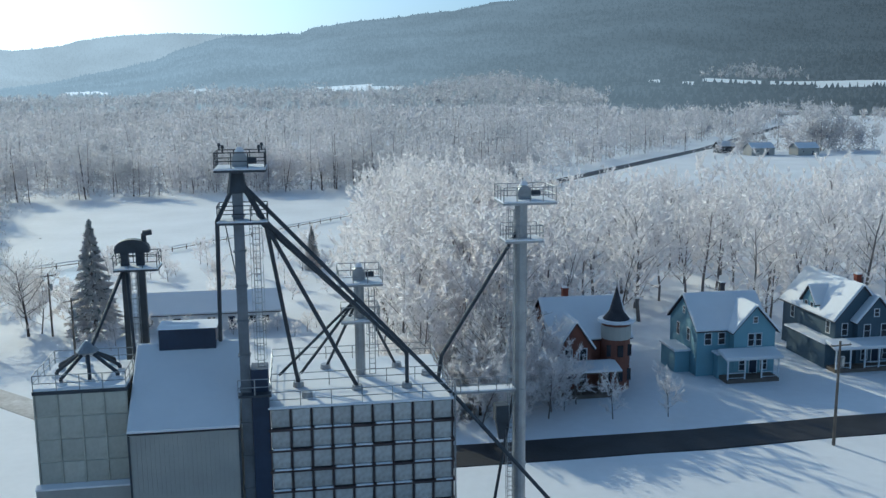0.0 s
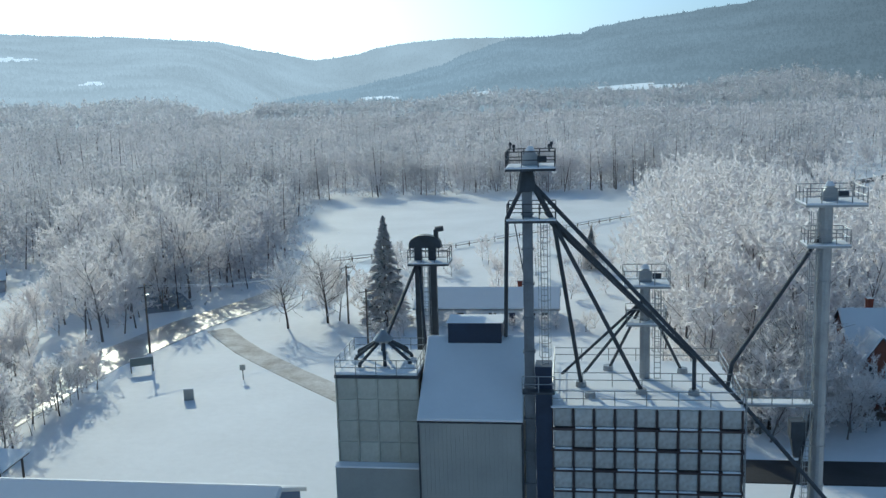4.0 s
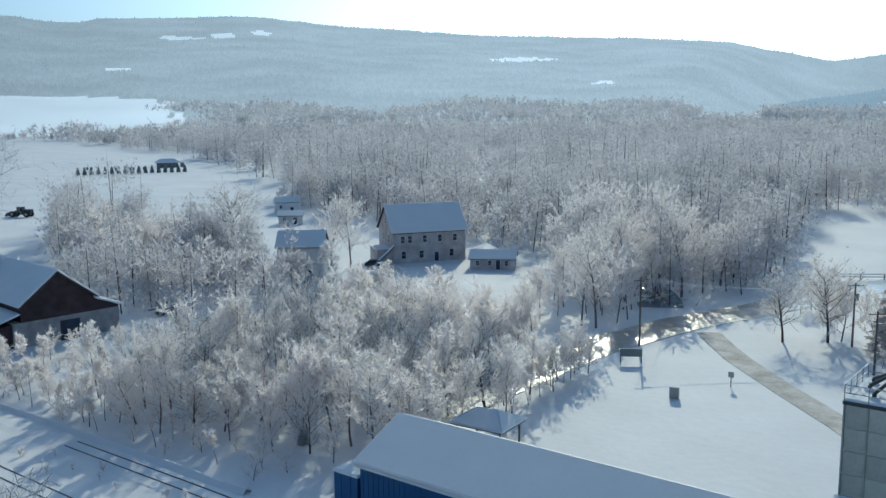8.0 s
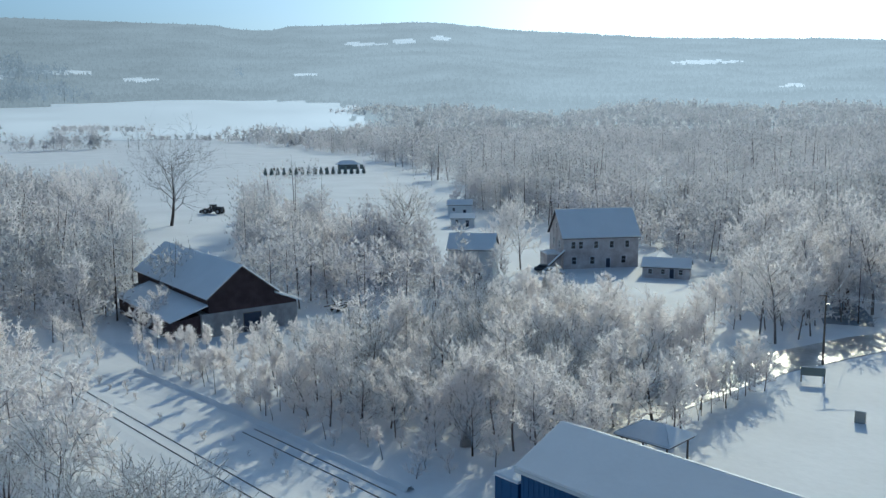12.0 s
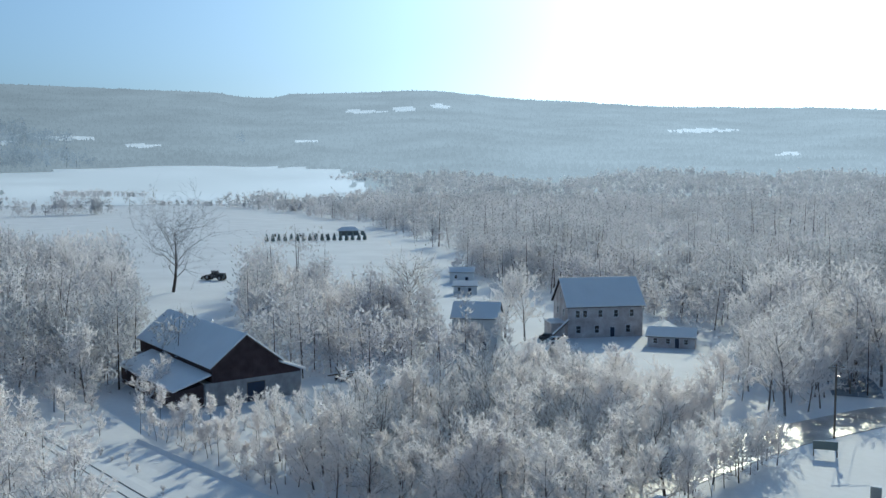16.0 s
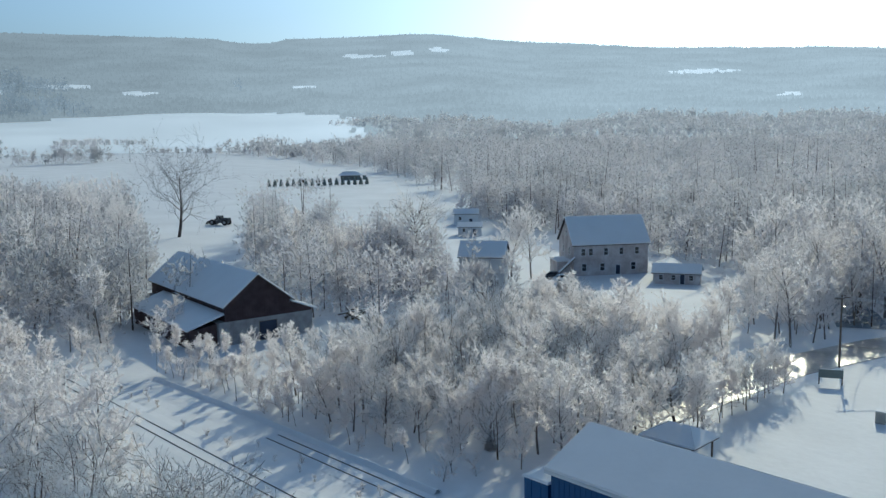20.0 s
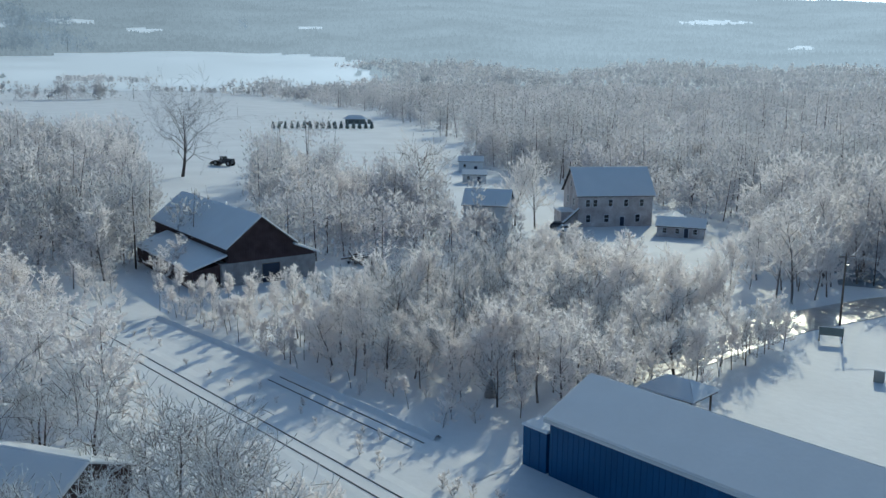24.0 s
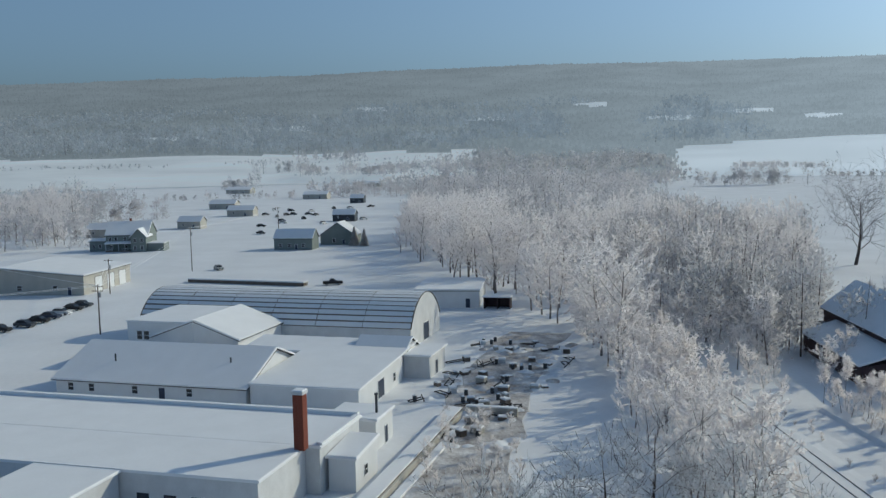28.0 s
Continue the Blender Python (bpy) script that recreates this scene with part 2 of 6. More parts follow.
def ribbon(name, pts, width, z, mat, label, category="road", step=6.0, wob=0.25, edge=0.12, drop=0.08):
    """A strip along a line, with uneven edges."""
    line = []
    for a, b in zip(pts, pts[1:]):
        a, b = Vector(a), Vector(b)
        n = max(1, int((b - a).length / step))
        line += [a.lerp(b, i / n) for i in range(n)]
    line.append(Vector(pts[-1]))
    g, vs = Geo(), []
    for i, p in enumerate(line):
        d = (line[min(i + 1, len(line) - 1)] - line[max(i - 1, 0)]).normalized()
        s = Vector((-d.y, d.x))
        k = [width / 2 + wob * noise.noise(Vector((p.x, p.y, 3 * j)) * 0.3) for j in (0, 1)]
        for w in (k[0], k[0] - edge, -k[1] + edge, -k[1]):
            q = p + s * w
            vs.append((q.x, q.y, z if w in (k[0] - edge, -k[1] + edge) else z - drop))
    fs = [(4 * i + j, 4 * i + j + 1, 4 * i + j + 5, 4 * i + j + 4) for i in range(len(line) - 1) for j in range(3)]
    g.add(vs, fs)
    return tagged(part(name, g, mat), label, category, kind="structure")


ribbon("road_street", [(-14, 90), (0, 87), (14, 86), (40, 86), (64, 87), (160, 88), (400, 88)], 5.6, 0.04, ASPHALT, "wet dark asphalt street between snowy verges")
ribbon("road_bend", [(-56, 137), (-47, 125), (-37, 114.5), (-28, 105.5), (-14, 90)], 3.8, 0.05, LANE_SNOW, "narrow lane of driven brownish snow")
ribbon("road_valley", [(-67.5, 76), (-67, 101), (-66.5, 118), (-62, 140), (-56.5, 154), (-50, 174), (-40, 200)], 8.2, 0.045, SLUSH, "wet road glinting in the sun beside the woods")
ribbon("creek", [(-112, 196), (-90, 176), (-76, 161), (-69.5, 149)], 7.5, 0.03, DARK_ICE, "dark frozen creek beside the road", "creek", wob=1.2)
ribbon("road_far", [(60, 285), (98, 342), (230, 500), (427, 768), (520, 860)], 7.0, 0.05, ASPHALT, "dark asphalt road across the snowy fields", step=20)
ribbon("track_bed", [(60, 43), (-20, 42.8), (-70, 42.9), (-130, 42.7), (-260, 39.8), (-420, 32.5)], 6.0, 0.05, SNOW, "snow-covered railway bed", "railway bed", wob=0.6, edge=1.1)
ribbon("siding_bed", [(-58, 51.7), (-70, 51.6), (-90, 51.4), (-128, 50.2)], 4.0, 0.045, SNOW, "snow-covered siding bed", "railway bed", wob=0.6, edge=1.1)


def rails(pts, z, gauge, label, mat):
    t = thing("railway_track", label, "railway track", group="railway tracks")
    for side in (-1, 1):
        g = Geo()
        for (x0, y0), (x1, y1) in zip(pts, pts[1:]):
            o = side * gauge / 2
            g.prism([(x0, y0 + o - 0.05, z), (x1, y1 + o - 0.05, z), (x1, y1 + o + 0.05, z), (x0, y0 + o + 0.05, z)], (0, 0, 0.14))
        part("rail", g, mat, t)
    return t


rails([(60, 43), (-20, 42.8), (-70, 42.9), (-130, 42.7), (-260, 39.8), (-420, 32.5)], -0.035, 1.5, "dark steel rails cleared of snow on a snowy bed", RAIL)
rails([(-67, 51.6), (-72, 51.6), (-92, 51.3)], -0.04, 1.5, "half-buried siding rails under snow", RAIL)
ribbon("snow_bank", [(-67, 54.0), (-80, 53.9), (-100, 53.6), (-124, 52.4)], 1.1, 0.42, SNOW, "low ploughed bank of snow beside the siding", "snow bank", step=2.0, wob=0.3, edge=0.45, drop=0.45)


# ---- hills and far land ----
def along(table, a):
    """Height angle of a skyline, in degrees, at a bearing left of north, eased between its turning points."""
    for (a0, e0), (a1, e1) in zip(table, table[1:]):
        if a <= a1:
            k = min(1, max(0, (a - a0) / (a1 - a0)))
            return e0 + (e1 - e0) * (0.5 * k + 0.5 * k * k * (3 - 2 * k))
    return table[-1][1]


FAR_CREST = [(-20, 3.0), (0, 3.0), (6.8, 3.1), (9.2, 2.98), (11.4, 2.72), (13.0, 2.3), (15.2, 2.06), (18.2, 2.66), (21.3, 3.3), (26.7, 3.62), (34.4, 3.85), (42.2, 4.36), (49.4, 5.0), (53.9, 4.85), (57.2, 4.76), (58.6, 4.5), (60.2, 4.55), (62, 4.8),
             (70.8, 4.95), (82, 5.12), (90, 4.97), (97, 4.7), (103, 4.57), (113, 4.15), (130, 3.6), (140, 3.4)]
NEAR_CREST = [(-62, 3.6), (-40, 4.8), (-22, 5.85), (-12.4, 4.91), (-9.7, 4.4), (-4.6, 3.9), (-1.6, 3.5), (-0.6, 3.13), (3.7, 2.95), (6, 2.28), (8, 1.47), (10.7, 0.88), (14, 0.2), (19, -0.4)]


def ridge(a):
    return along(FAR_CREST, a)


PATCHES = [(53, 3.7, 1.3, 0.10), (50.6, 3.85, 0.8, 0.16), (48.4, 4.0, 0.5, 0.14), (66, 1.6, 1.2, 0.12), (70, 2.0, 1.6, 0.12), (74, 1.7, 1.4, 0.10), (33, 2.4, 2.0, 0.12), (56.5, 1.9, 0.6, 0.12), (-4.0, -0.19, 3.0, 0.2), (5.3, -0.28, 1.1, 0.16), (11.5, -0.31, 1.2, 0.12),
           (28, 1.0, 0.7, 0.12), (92, 2.6, 0.8, 0.12), (85, 1.9, 1.2, 0.14), (97, 1.5, 1.6, 0.14), (79, 2.6, 1.4, 0.10), (-25, 0.05, 4.0, 0.10), (-33, -0.1, 5.0, 0.2), (104, 1.0, 2.0, 0.16)]


def near_ridge(a):
    """The nearer hill, which sinks into the valley towards its left."""
    return along(NEAR_CREST, a)


def foot(crest, a):
    """How far off a hill begins: the far one stands behind the near one."""
    if crest is near_ridge:
        return 1150
    k = min(1, max(0, (24 - a) / 9))
    return 1150 + 2500 * k * k * (3 - 2 * k)


def slope(x, y):
    """Height of the land under a far wood."""
    r, a = math.hypot(x, y), math.degrees(math.atan2(-x, y))
    best = 0
    for crest, r1 in ((ridge, 4500), (near_ridge, 3600)):
        if (a < 19 or crest is ridge) and r > foot(crest, a):
            k = (r - foot(crest, a)) / (r1 - foot(crest, a))
            best = max(best, 9 + (27 + r1 * math.tan(radians(crest(a)))) * k ** 1.5)
    return best


def spikes(base, way, length, width, rng, sides=3):
    """Thin pointed twigs as one array: sides 3 gives little pyramids, 1 single slips."""
    n = len(base)
    way = way / np.linalg.norm(way, axis=1, keepdims=True)
    side = np.cross(way, rng.normal(size=(n, 3)))
    side /= np.linalg.norm(side, axis=1, keepdims=True) + 1e-9
    other = np.cross(way, side)
    tip = base + way * length[:, None]
    w = width[:, None]
    if sides == 1:
        v = np.stack([base - side * w / 2, base + side * w / 2, tip], 1)
        f = np.arange(n * 3).reshape(n, 3)
        return v.reshape(-1, 3), f
    a, b, c = base + side * w * 0.55, base + (-0.5 * side + 0.87 * other) * w * 0.55, base + (-0.5 * side - 0.87 * other) * w * 0.55
    v = np.stack([a, b, c, tip], 1).reshape(-1, 3)
    k = 4 * np.arange(n)[:, None]
    f = np.concatenate([k + [0, 1, 3], k + [1, 2, 3], k + [2, 0, 3]], 0)
    return v, f


def hills(name, crest, a0, a1, na, r1, nr, mats, label, patches, trees):
    vs, fs, slot = [], [], []
    for j in range(nr + 1):
        k = j / nr
        for i in range(na + 1):
            a = a0 + (a1 - a0) * i / na
            r = foot(crest, a)
            r += (r1 - r) * k
            top = 36 + r1 * math.tan(radians(crest(a)))
            h = 9 + (top - 9) * (k ** 1.5) + 0.25 * top * k * (1 - k) * noise.noise(Vector((a * 0.12, k * 3, 5)))
            if j == nr:
                h += r1 * radians(0.05 * noise.noise(Vector((a * 1.1, 0, 0))) + 0.05 * noise.noise(Vector((a * 7, 7, 0))))
            h -= 8 if j == 0 else 0
            vs.append((-r * math.sin(radians(a)), r * math.cos(radians(a)), h))
    for j in range(nr):
        for i in range(na):
            a = a0 + (a1 - a0) * (i + 0.5) / na
            o = j * (na + 1) + i
            e = math.degrees(math.atan2(vs[o][2] - 36, math.hypot(vs[o][0], vs[o][1])))
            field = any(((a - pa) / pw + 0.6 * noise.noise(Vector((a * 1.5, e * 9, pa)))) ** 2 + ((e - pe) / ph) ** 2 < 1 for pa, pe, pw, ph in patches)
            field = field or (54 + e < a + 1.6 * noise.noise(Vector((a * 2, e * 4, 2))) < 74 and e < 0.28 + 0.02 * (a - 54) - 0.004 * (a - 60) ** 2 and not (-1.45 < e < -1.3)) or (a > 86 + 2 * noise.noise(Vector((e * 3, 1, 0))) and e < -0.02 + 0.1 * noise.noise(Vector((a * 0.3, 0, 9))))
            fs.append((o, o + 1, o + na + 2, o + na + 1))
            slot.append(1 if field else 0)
    g = Geo()
    rng = np.random.default_rng(len(vs))
    wooded = rng.choice(np.flatnonzero(np.array(slot) == 0), trees)
    corner = np.array(vs)[np.array(fs)[wooded]]
    mix = rng.dirichlet((1, 1, 1, 1), trees)
    base = (corner * mix[:, :, None]).sum(1) - [0, 0, 3]
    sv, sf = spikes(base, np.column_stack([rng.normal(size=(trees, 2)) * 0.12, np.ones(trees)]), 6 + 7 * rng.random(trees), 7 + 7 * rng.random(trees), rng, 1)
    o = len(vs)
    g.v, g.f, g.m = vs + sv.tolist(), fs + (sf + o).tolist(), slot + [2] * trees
    tagged(part(name, g, mats, smooth=True), label, "hills", kind="structure")


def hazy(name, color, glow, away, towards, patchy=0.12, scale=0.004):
    """Far land whose emission stands in for bright winter haze, strongest towards the sun."""
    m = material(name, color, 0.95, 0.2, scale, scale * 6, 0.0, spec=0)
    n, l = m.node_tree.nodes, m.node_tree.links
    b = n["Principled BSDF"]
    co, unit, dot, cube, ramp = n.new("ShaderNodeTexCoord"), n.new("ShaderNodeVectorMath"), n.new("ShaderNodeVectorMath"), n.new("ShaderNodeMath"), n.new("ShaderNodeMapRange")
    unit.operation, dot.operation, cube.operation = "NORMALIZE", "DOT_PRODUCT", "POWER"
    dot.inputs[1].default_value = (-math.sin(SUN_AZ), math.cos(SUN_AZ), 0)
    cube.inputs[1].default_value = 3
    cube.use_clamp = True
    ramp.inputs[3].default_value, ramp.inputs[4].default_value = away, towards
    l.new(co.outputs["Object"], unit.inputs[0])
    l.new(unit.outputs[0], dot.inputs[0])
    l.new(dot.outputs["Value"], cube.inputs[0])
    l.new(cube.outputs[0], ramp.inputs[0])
    # Noise mottles the painted haze glow by stands of wood.
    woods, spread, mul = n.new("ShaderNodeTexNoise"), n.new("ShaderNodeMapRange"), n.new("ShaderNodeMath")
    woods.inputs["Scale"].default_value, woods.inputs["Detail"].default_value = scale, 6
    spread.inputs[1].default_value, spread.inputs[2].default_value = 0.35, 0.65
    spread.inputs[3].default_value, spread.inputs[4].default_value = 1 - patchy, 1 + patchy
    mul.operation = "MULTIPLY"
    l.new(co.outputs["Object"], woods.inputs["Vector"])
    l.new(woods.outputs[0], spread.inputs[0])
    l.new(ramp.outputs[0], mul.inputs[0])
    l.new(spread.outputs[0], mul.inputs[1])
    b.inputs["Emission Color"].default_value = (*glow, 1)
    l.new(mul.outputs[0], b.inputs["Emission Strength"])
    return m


# Each of these surfaces emits light in place of the air before it.
PASTURE = hazy("hill_pasture_haze_glow", (0.5, 0.5, 0.5), (0.75, 0.70, 0.65), 0.75, 2.0, 0.05)
HILL_FAR = hazy("far_hill_haze_glow", (0.03, 0.03, 0.03), (0.68, 0.645, 0.60), 0.72, 1.75, 0.07)
FAR_TREES = hazy("far_trees_haze_glow", (0.02, 0.02, 0.02), (0.67, 0.635, 0.59), 0.68, 1.68, 0.07)
HILL_NEAR = hazy("wooded_hill_haze_glow", (0.03, 0.03, 0.035), (0.54, 0.55, 0.54), 0.2, 1.7, 0.08)
NEAR_TREES = hazy("hillside_trees_haze_glow", (0.05, 0.05, 0.05), (0.53, 0.54, 0.53), 0.16, 1.6, 0.08)
FROST_HAZE = hazy("far_slope_frost_haze_glow", (0.42, 0.41, 0.41), (0.61, 0.61, 0.60), 0.42, 0.9, 0.2, 0.012)
hills("backdrop_far_hills", ridge, -12, 140, 1000, 4500, 56, [HILL_FAR, PASTURE, FAR_TREES], "far hills with snowy pastures, haze put in as glow", [p for p in PATCHES if p[0] > 12], 60000)
hills("backdrop_near_hill", near_ridge, -62, 19, 500, 3600, 48, [HILL_NEAR, PASTURE, NEAR_TREES], "long wooded hill, haze over its trees put in as glow", [p for p in PATCHES if p[0] < 12], 34000)


# ---- trees ----
def arrays_mesh(name, v, f, mats, slots=None):
    me = bpy.data.meshes.new(name)
    nv, nf = len(v), len(f)
    me.vertices.add(nv)
    me.vertices.foreach_set("co", np.asarray(v, np.float32).ravel())
    me.loops.add(nf * 3)
    me.loops.foreach_set("vertex_index", np.asarray(f, np.int32).ravel())
    me.polygons.add(nf)
    me.polygons.foreach_set("loop_start", np.arange(0, nf * 3, 3, dtype=np.int32))
    for q in mats:
        me.materials.append(q)
    if slots is not None:
        me.polygons.foreach_set("material_index", np.asarray(slots, np.int32))
    me.update(calc_edges=True)
    return me


def frost_tree(seed, h, spread, limbs, twigs, trunk_r, low=0.25, up=0.9, width=0.055, subs=3, bark_mat=None, dark=0.08, depth_most=1, twig=1.0, limb_mat=None, bend=0.16):
    """A bare broadleaf tree covered in hoar frost: trunk and limbs of bark, and a crown of frosted branches and twigs."""
    rng = np.random.default_rng(seed)
    bark, white, dim = Geo(), Geo(), Geo()
    trunk = [Vector((0, 0, -0.15))]
    lean = Vector((rng.normal() * 0.06, rng.normal() * 0.06, 1))
    nseg = 5
    for i in range(nseg):
        lean += Vector((rng.normal() * 0.07, rng.normal() * 0.07, 0))
        trunk.append(trunk[-1] + lean.normalized() * h * 0.85 / nseg)
    rad = [trunk_r * (1 - 0.85 * i / nseg) for i in range(nseg + 1)]
    for i in range(nseg):
        bark.tube(trunk[i], trunk[i + 1], rad[i], rad[i + 1], n=6, caps=False)
    seeds = []

    def branch(p, d, length, r, depth, geo):
        q, n = p, 2 if depth else 3
        for s in range(n):
            d2 = (d + Vector(rng.normal(size=3) * bend) + Vector((0, 0, 0.12 * up))).normalized()
            e = q + d2 * length / n
            ra, rb = max(0.022, r * (1 - 0.8 * s / n)), max(0.018, r * (1 - 0.8 * (s + 1) / n))
            geo.tube(q, e, ra, rb, n=3 if depth else 4, caps=False)
            if geo is dim and depth_most > 1:
                lift = Vector((0, 0, ra * 0.7))
                white.tube(q + lift, e + lift, ra * 0.85, rb * 0.85, n=3, caps=False)
            seeds.append((q, e, depth))
            if depth < depth_most:
                for _ in range(subs if depth == 0 else 2):
                    side = Vector(rng.normal(size=3))
                    nd = (d2 * 0.8 + side.normalized() * 0.9 + Vector((0, 0, 0.25 * up))).normalized()
                    branch(e, nd, length * (0.5 + 0.2 * rng.random()), rb * 0.6, depth + 1, dim if rng.random() < dark else white)
            q, d = e, d2

    for k in range(limbs):
        z = low + (0.95 - low) * (k + rng.random() * 0.6) / limbs
        s = z * nseg / 0.98
        i = min(int(s), nseg - 1)
        p = trunk[i].lerp(trunk[i + 1], min(1, s - i))
        a = k * 2.4 + rng.random()
        rise = 0.55 + 0.8 * z * up
        d = Vector((math.cos(a), math.sin(a), rise)).normalized()
        ln = spread * (1.05 - 0.55 * abs(z - 0.45)) * (0.75 + 0.4 * rng.random())
        branch(p, d, ln, trunk_r * 0.34 * (1.1 - 0.6 * z), 0, dim)
    seg = [(a, b) for a, b, dp in seeds if dp >= 1] or [(a, b) for a, b, _ in seeds]
    A, B = np.array([s[0] for s in seg]), np.array([s[1] for s in seg])
    pick = rng.integers(0, len(seg), twigs)
    t = rng.random((twigs, 1)) ** 0.7
    base = A[pick] * (1 - t) + B[pick] * t
    way = (B - A)[pick]
    way = way / np.linalg.norm(way, axis=1, keepdims=True) + rng.normal(size=(twigs, 3)) * 1.0 + np.array([0, 0, 0.15 * up])
    v, f = spikes(base, way, twig * (0.25 + 0.7 * rng.random(twigs)), width * (0.7 + 0.6 * rng.random(twigs)), rng, 1)
    wv = np.array(white.v + dim.v)
    wf = [(a, b, c) for q in white.f for a, b, c in ((q[0], q[1], q[2]), (q[0], q[2], q[3]))]
    o = len(white.v)
    df = [(a + o, b + o, c + o) for q in dim.f for a, b, c in ((q[0], q[1], q[2]), (q[0], q[2], q[3]))]
    slots = [0] * len(wf) + [1] * len(df) + [0] * len(f)
    co = np.concatenate([wv, v])
    crown = arrays_mesh("crown", co, np.concatenate([np.array(wf + df), f + len(wv)]), [RIME if depth_most > 1 else FROST, limb_mat or LIMB], slots)
    return bark.mesh("trunk", [bark_mat or BARK], True), crown


def tree_thing(name, label, meshes, at, turn=0, size=1.0, group=""):
    t = new(name)
    t.matrix_basis = pose(*at, 0, 0, turn) @ Matrix.Scale(size, 4)
    tagged(t, label, "tree", group)
    for n, me in zip(("trunk", "crown"), meshes):
        ob = new(n, me)
        ob.parent = t
    return t


def inside(x, y, poly):
    hit = False
    for (x0, y0), (x1, y1) in zip(poly, poly[1:] + poly[:1]):
        if (y0 > y) != (y1 > y) and x < (x1 - x0) * (y - y0) / (y1 - y0) + x0:
            hit = not hit
    return hit


def scatter(poly, count, gap, seed, avoid=()):
    """Places inside a polygon that keep a gap from each other."""
    rng = random.Random(seed)
    xs, ys = [p[0] for p in poly], [p[1] for p in poly]
    got = []
    for _ in range(count * 40):
        if len(got) >= count:
            break
        x, y = rng.uniform(min(xs), max(xs)), rng.uniform(min(ys), max(ys))
        if not inside(x, y, poly) or any(inside(x, y, q) for q in avoid):
            continue
        if all((x - a) ** 2 + (y - b) ** 2 > gap * gap for a, b in got):
            got.append((x, y))
    return got


ROUND = [frost_tree(10 + i, h, s, n, tw, r, lo, u, 0.105, twig=0.78, dark=0.2) for i, (h, s, n, tw, r, lo, u) in enumerate([
    (9.2, 3.0, 12, 2700, 0.13, 0.16, 1.2), (8.0, 2.9, 11, 2400, 0.11, 0.14, 1.0), (11.2, 3.3, 13, 2900, 0.15, 0.2, 1.3), (7.0, 2.8, 11, 2200, 0.1, 0.12, 1.1)])]
ROUND_L = [frost_tree(110 + i, h, s, 9, 1800, r, lo, u, 0.18, 2, BARK, twig=0.8) for i, (h, s, r, lo, u) in enumerate([(8.5, 3.5, 0.12, 0.1, 0.8), (10.5, 3.9, 0.14, 0.12, 0.9), (7.0, 3.3, 0.1, 0.08, 0.7)])]
TALL_L = [frost_tree(130 + i, h, s, 11, 2500, r, 0.14, 0.9, 0.18, 2, BARK, twig=1.0) for i, (h, s, r) in enumerate([(16, 5.6, 0.24), (14, 5.0, 0.2), (18, 6.4, 0.28)])]
TALL = [frost_tree(30 + i, h, s, n, tw, r, 0.22, 1.0, 0.11, twig=0.8, dark=0.14) for i, (h, s, n, tw, r) in enumerate([(16, 5.3, 15, 3600, 0.26), (14, 4.6, 14, 3200, 0.2), (18, 6.2, 16, 4000, 0.3)])]
BRANCHY = [frost_tree(150 + i, h, s, n, 1300, r, 0.12, 0.7, 0.06, 3, DARK_BARK, 0.5, 2, 0.5, DARK_BARK) for i, (h, s, n, r) in enumerate([(8.0, 3.8, 8, 0.16), (9.5, 4.2, 9, 0.2), (6.5, 3.4, 8, 0.13)])]
TALL_DARK = [frost_tree(170 + i, h, s, 24, 3000, r, 0.28, 0.55, 0.07, 4, DARK_BARK, 0.6, 1, 0.9, DARK_BARK) for i, (h, s, r) in enumerate([(16, 6.0, 0.34), (14, 5.2, 0.28), (18, 7.5, 0.42)])]
SHRUB = [frost_tree(50 + i, h, s, n, tw, 0.07, 0.05, 1.0, 0.09, twig=0.65) for i, (h, s, n, tw) in enumerate([(4.2, 2.1, 8, 900), (3.2, 1.9, 7, 750), (5.2, 2.0, 8, 1000)])]
SAPLING = [frost_tree(70 + i, h, 1.1, 9, 900, 0.06, 0.5, 1.0, 0.085, bark_mat=DARK_BARK) for i, h in enumerate((6.5, 8.0))]


def grove(poly, count, gap, seed, kinds, label, group, name="frosted_tree", lo=0.8, hi=1.2, avoid=()):
    rng = random.Random(seed)
    for x, y in scatter(poly, count, gap, seed, avoid):
        tree_thing(name, label, rng.choice(kinds), (x, y, -0.05), rng.uniform(0, 360), rng.uniform(lo, hi), group)


def joined_grove(name, poly, count, gap, seed, kinds, label, lo=0.8, hi=1.2, avoid=(), mats=None):
    """Trees of the same kinds that stand too thick to count, in one mesh."""
    rng = random.Random(seed)
    vs, fs, sl, k = [], [], [], 0
    for x, y in scatter(poly, count, gap, seed, avoid):
        m = np.array(pose(x, y, -0.05, 0, 0, rng.uniform(0, 360)) @ Matrix.Scale(rng.uniform(lo, hi), 4))
        for slot, me in enumerate(rng.choice(kinds)):
            me.calc_loop_triangles()
            co, tri = np.empty(len(me.vertices) * 3, np.float32), np.empty(len(me.loop_triangles) * 3, np.int32)
            me.vertices.foreach_get("co", co)
            me.loop_triangles.foreach_get("vertices", tri)
            co = co.reshape(-1, 3)
            co = co @ m[:3, :3].T + m[:3, 3]
            mi = np.zeros(len(tri) // 3, np.int32)
            if slot:
                me.loop_triangles.foreach_get("material_index", mi)
            vs.append(co), fs.append(tri.reshape(-1, 3) + k), sl.append(mi + slot)
            k += len(co)
    me = arrays_mesh(name, np.concatenate(vs), np.concatenate(fs), mats or [BARK, FROST_MID, LIMB], np.concatenate(sl))
    return tagged(new(name, me), label, "trees", kind="stuff")


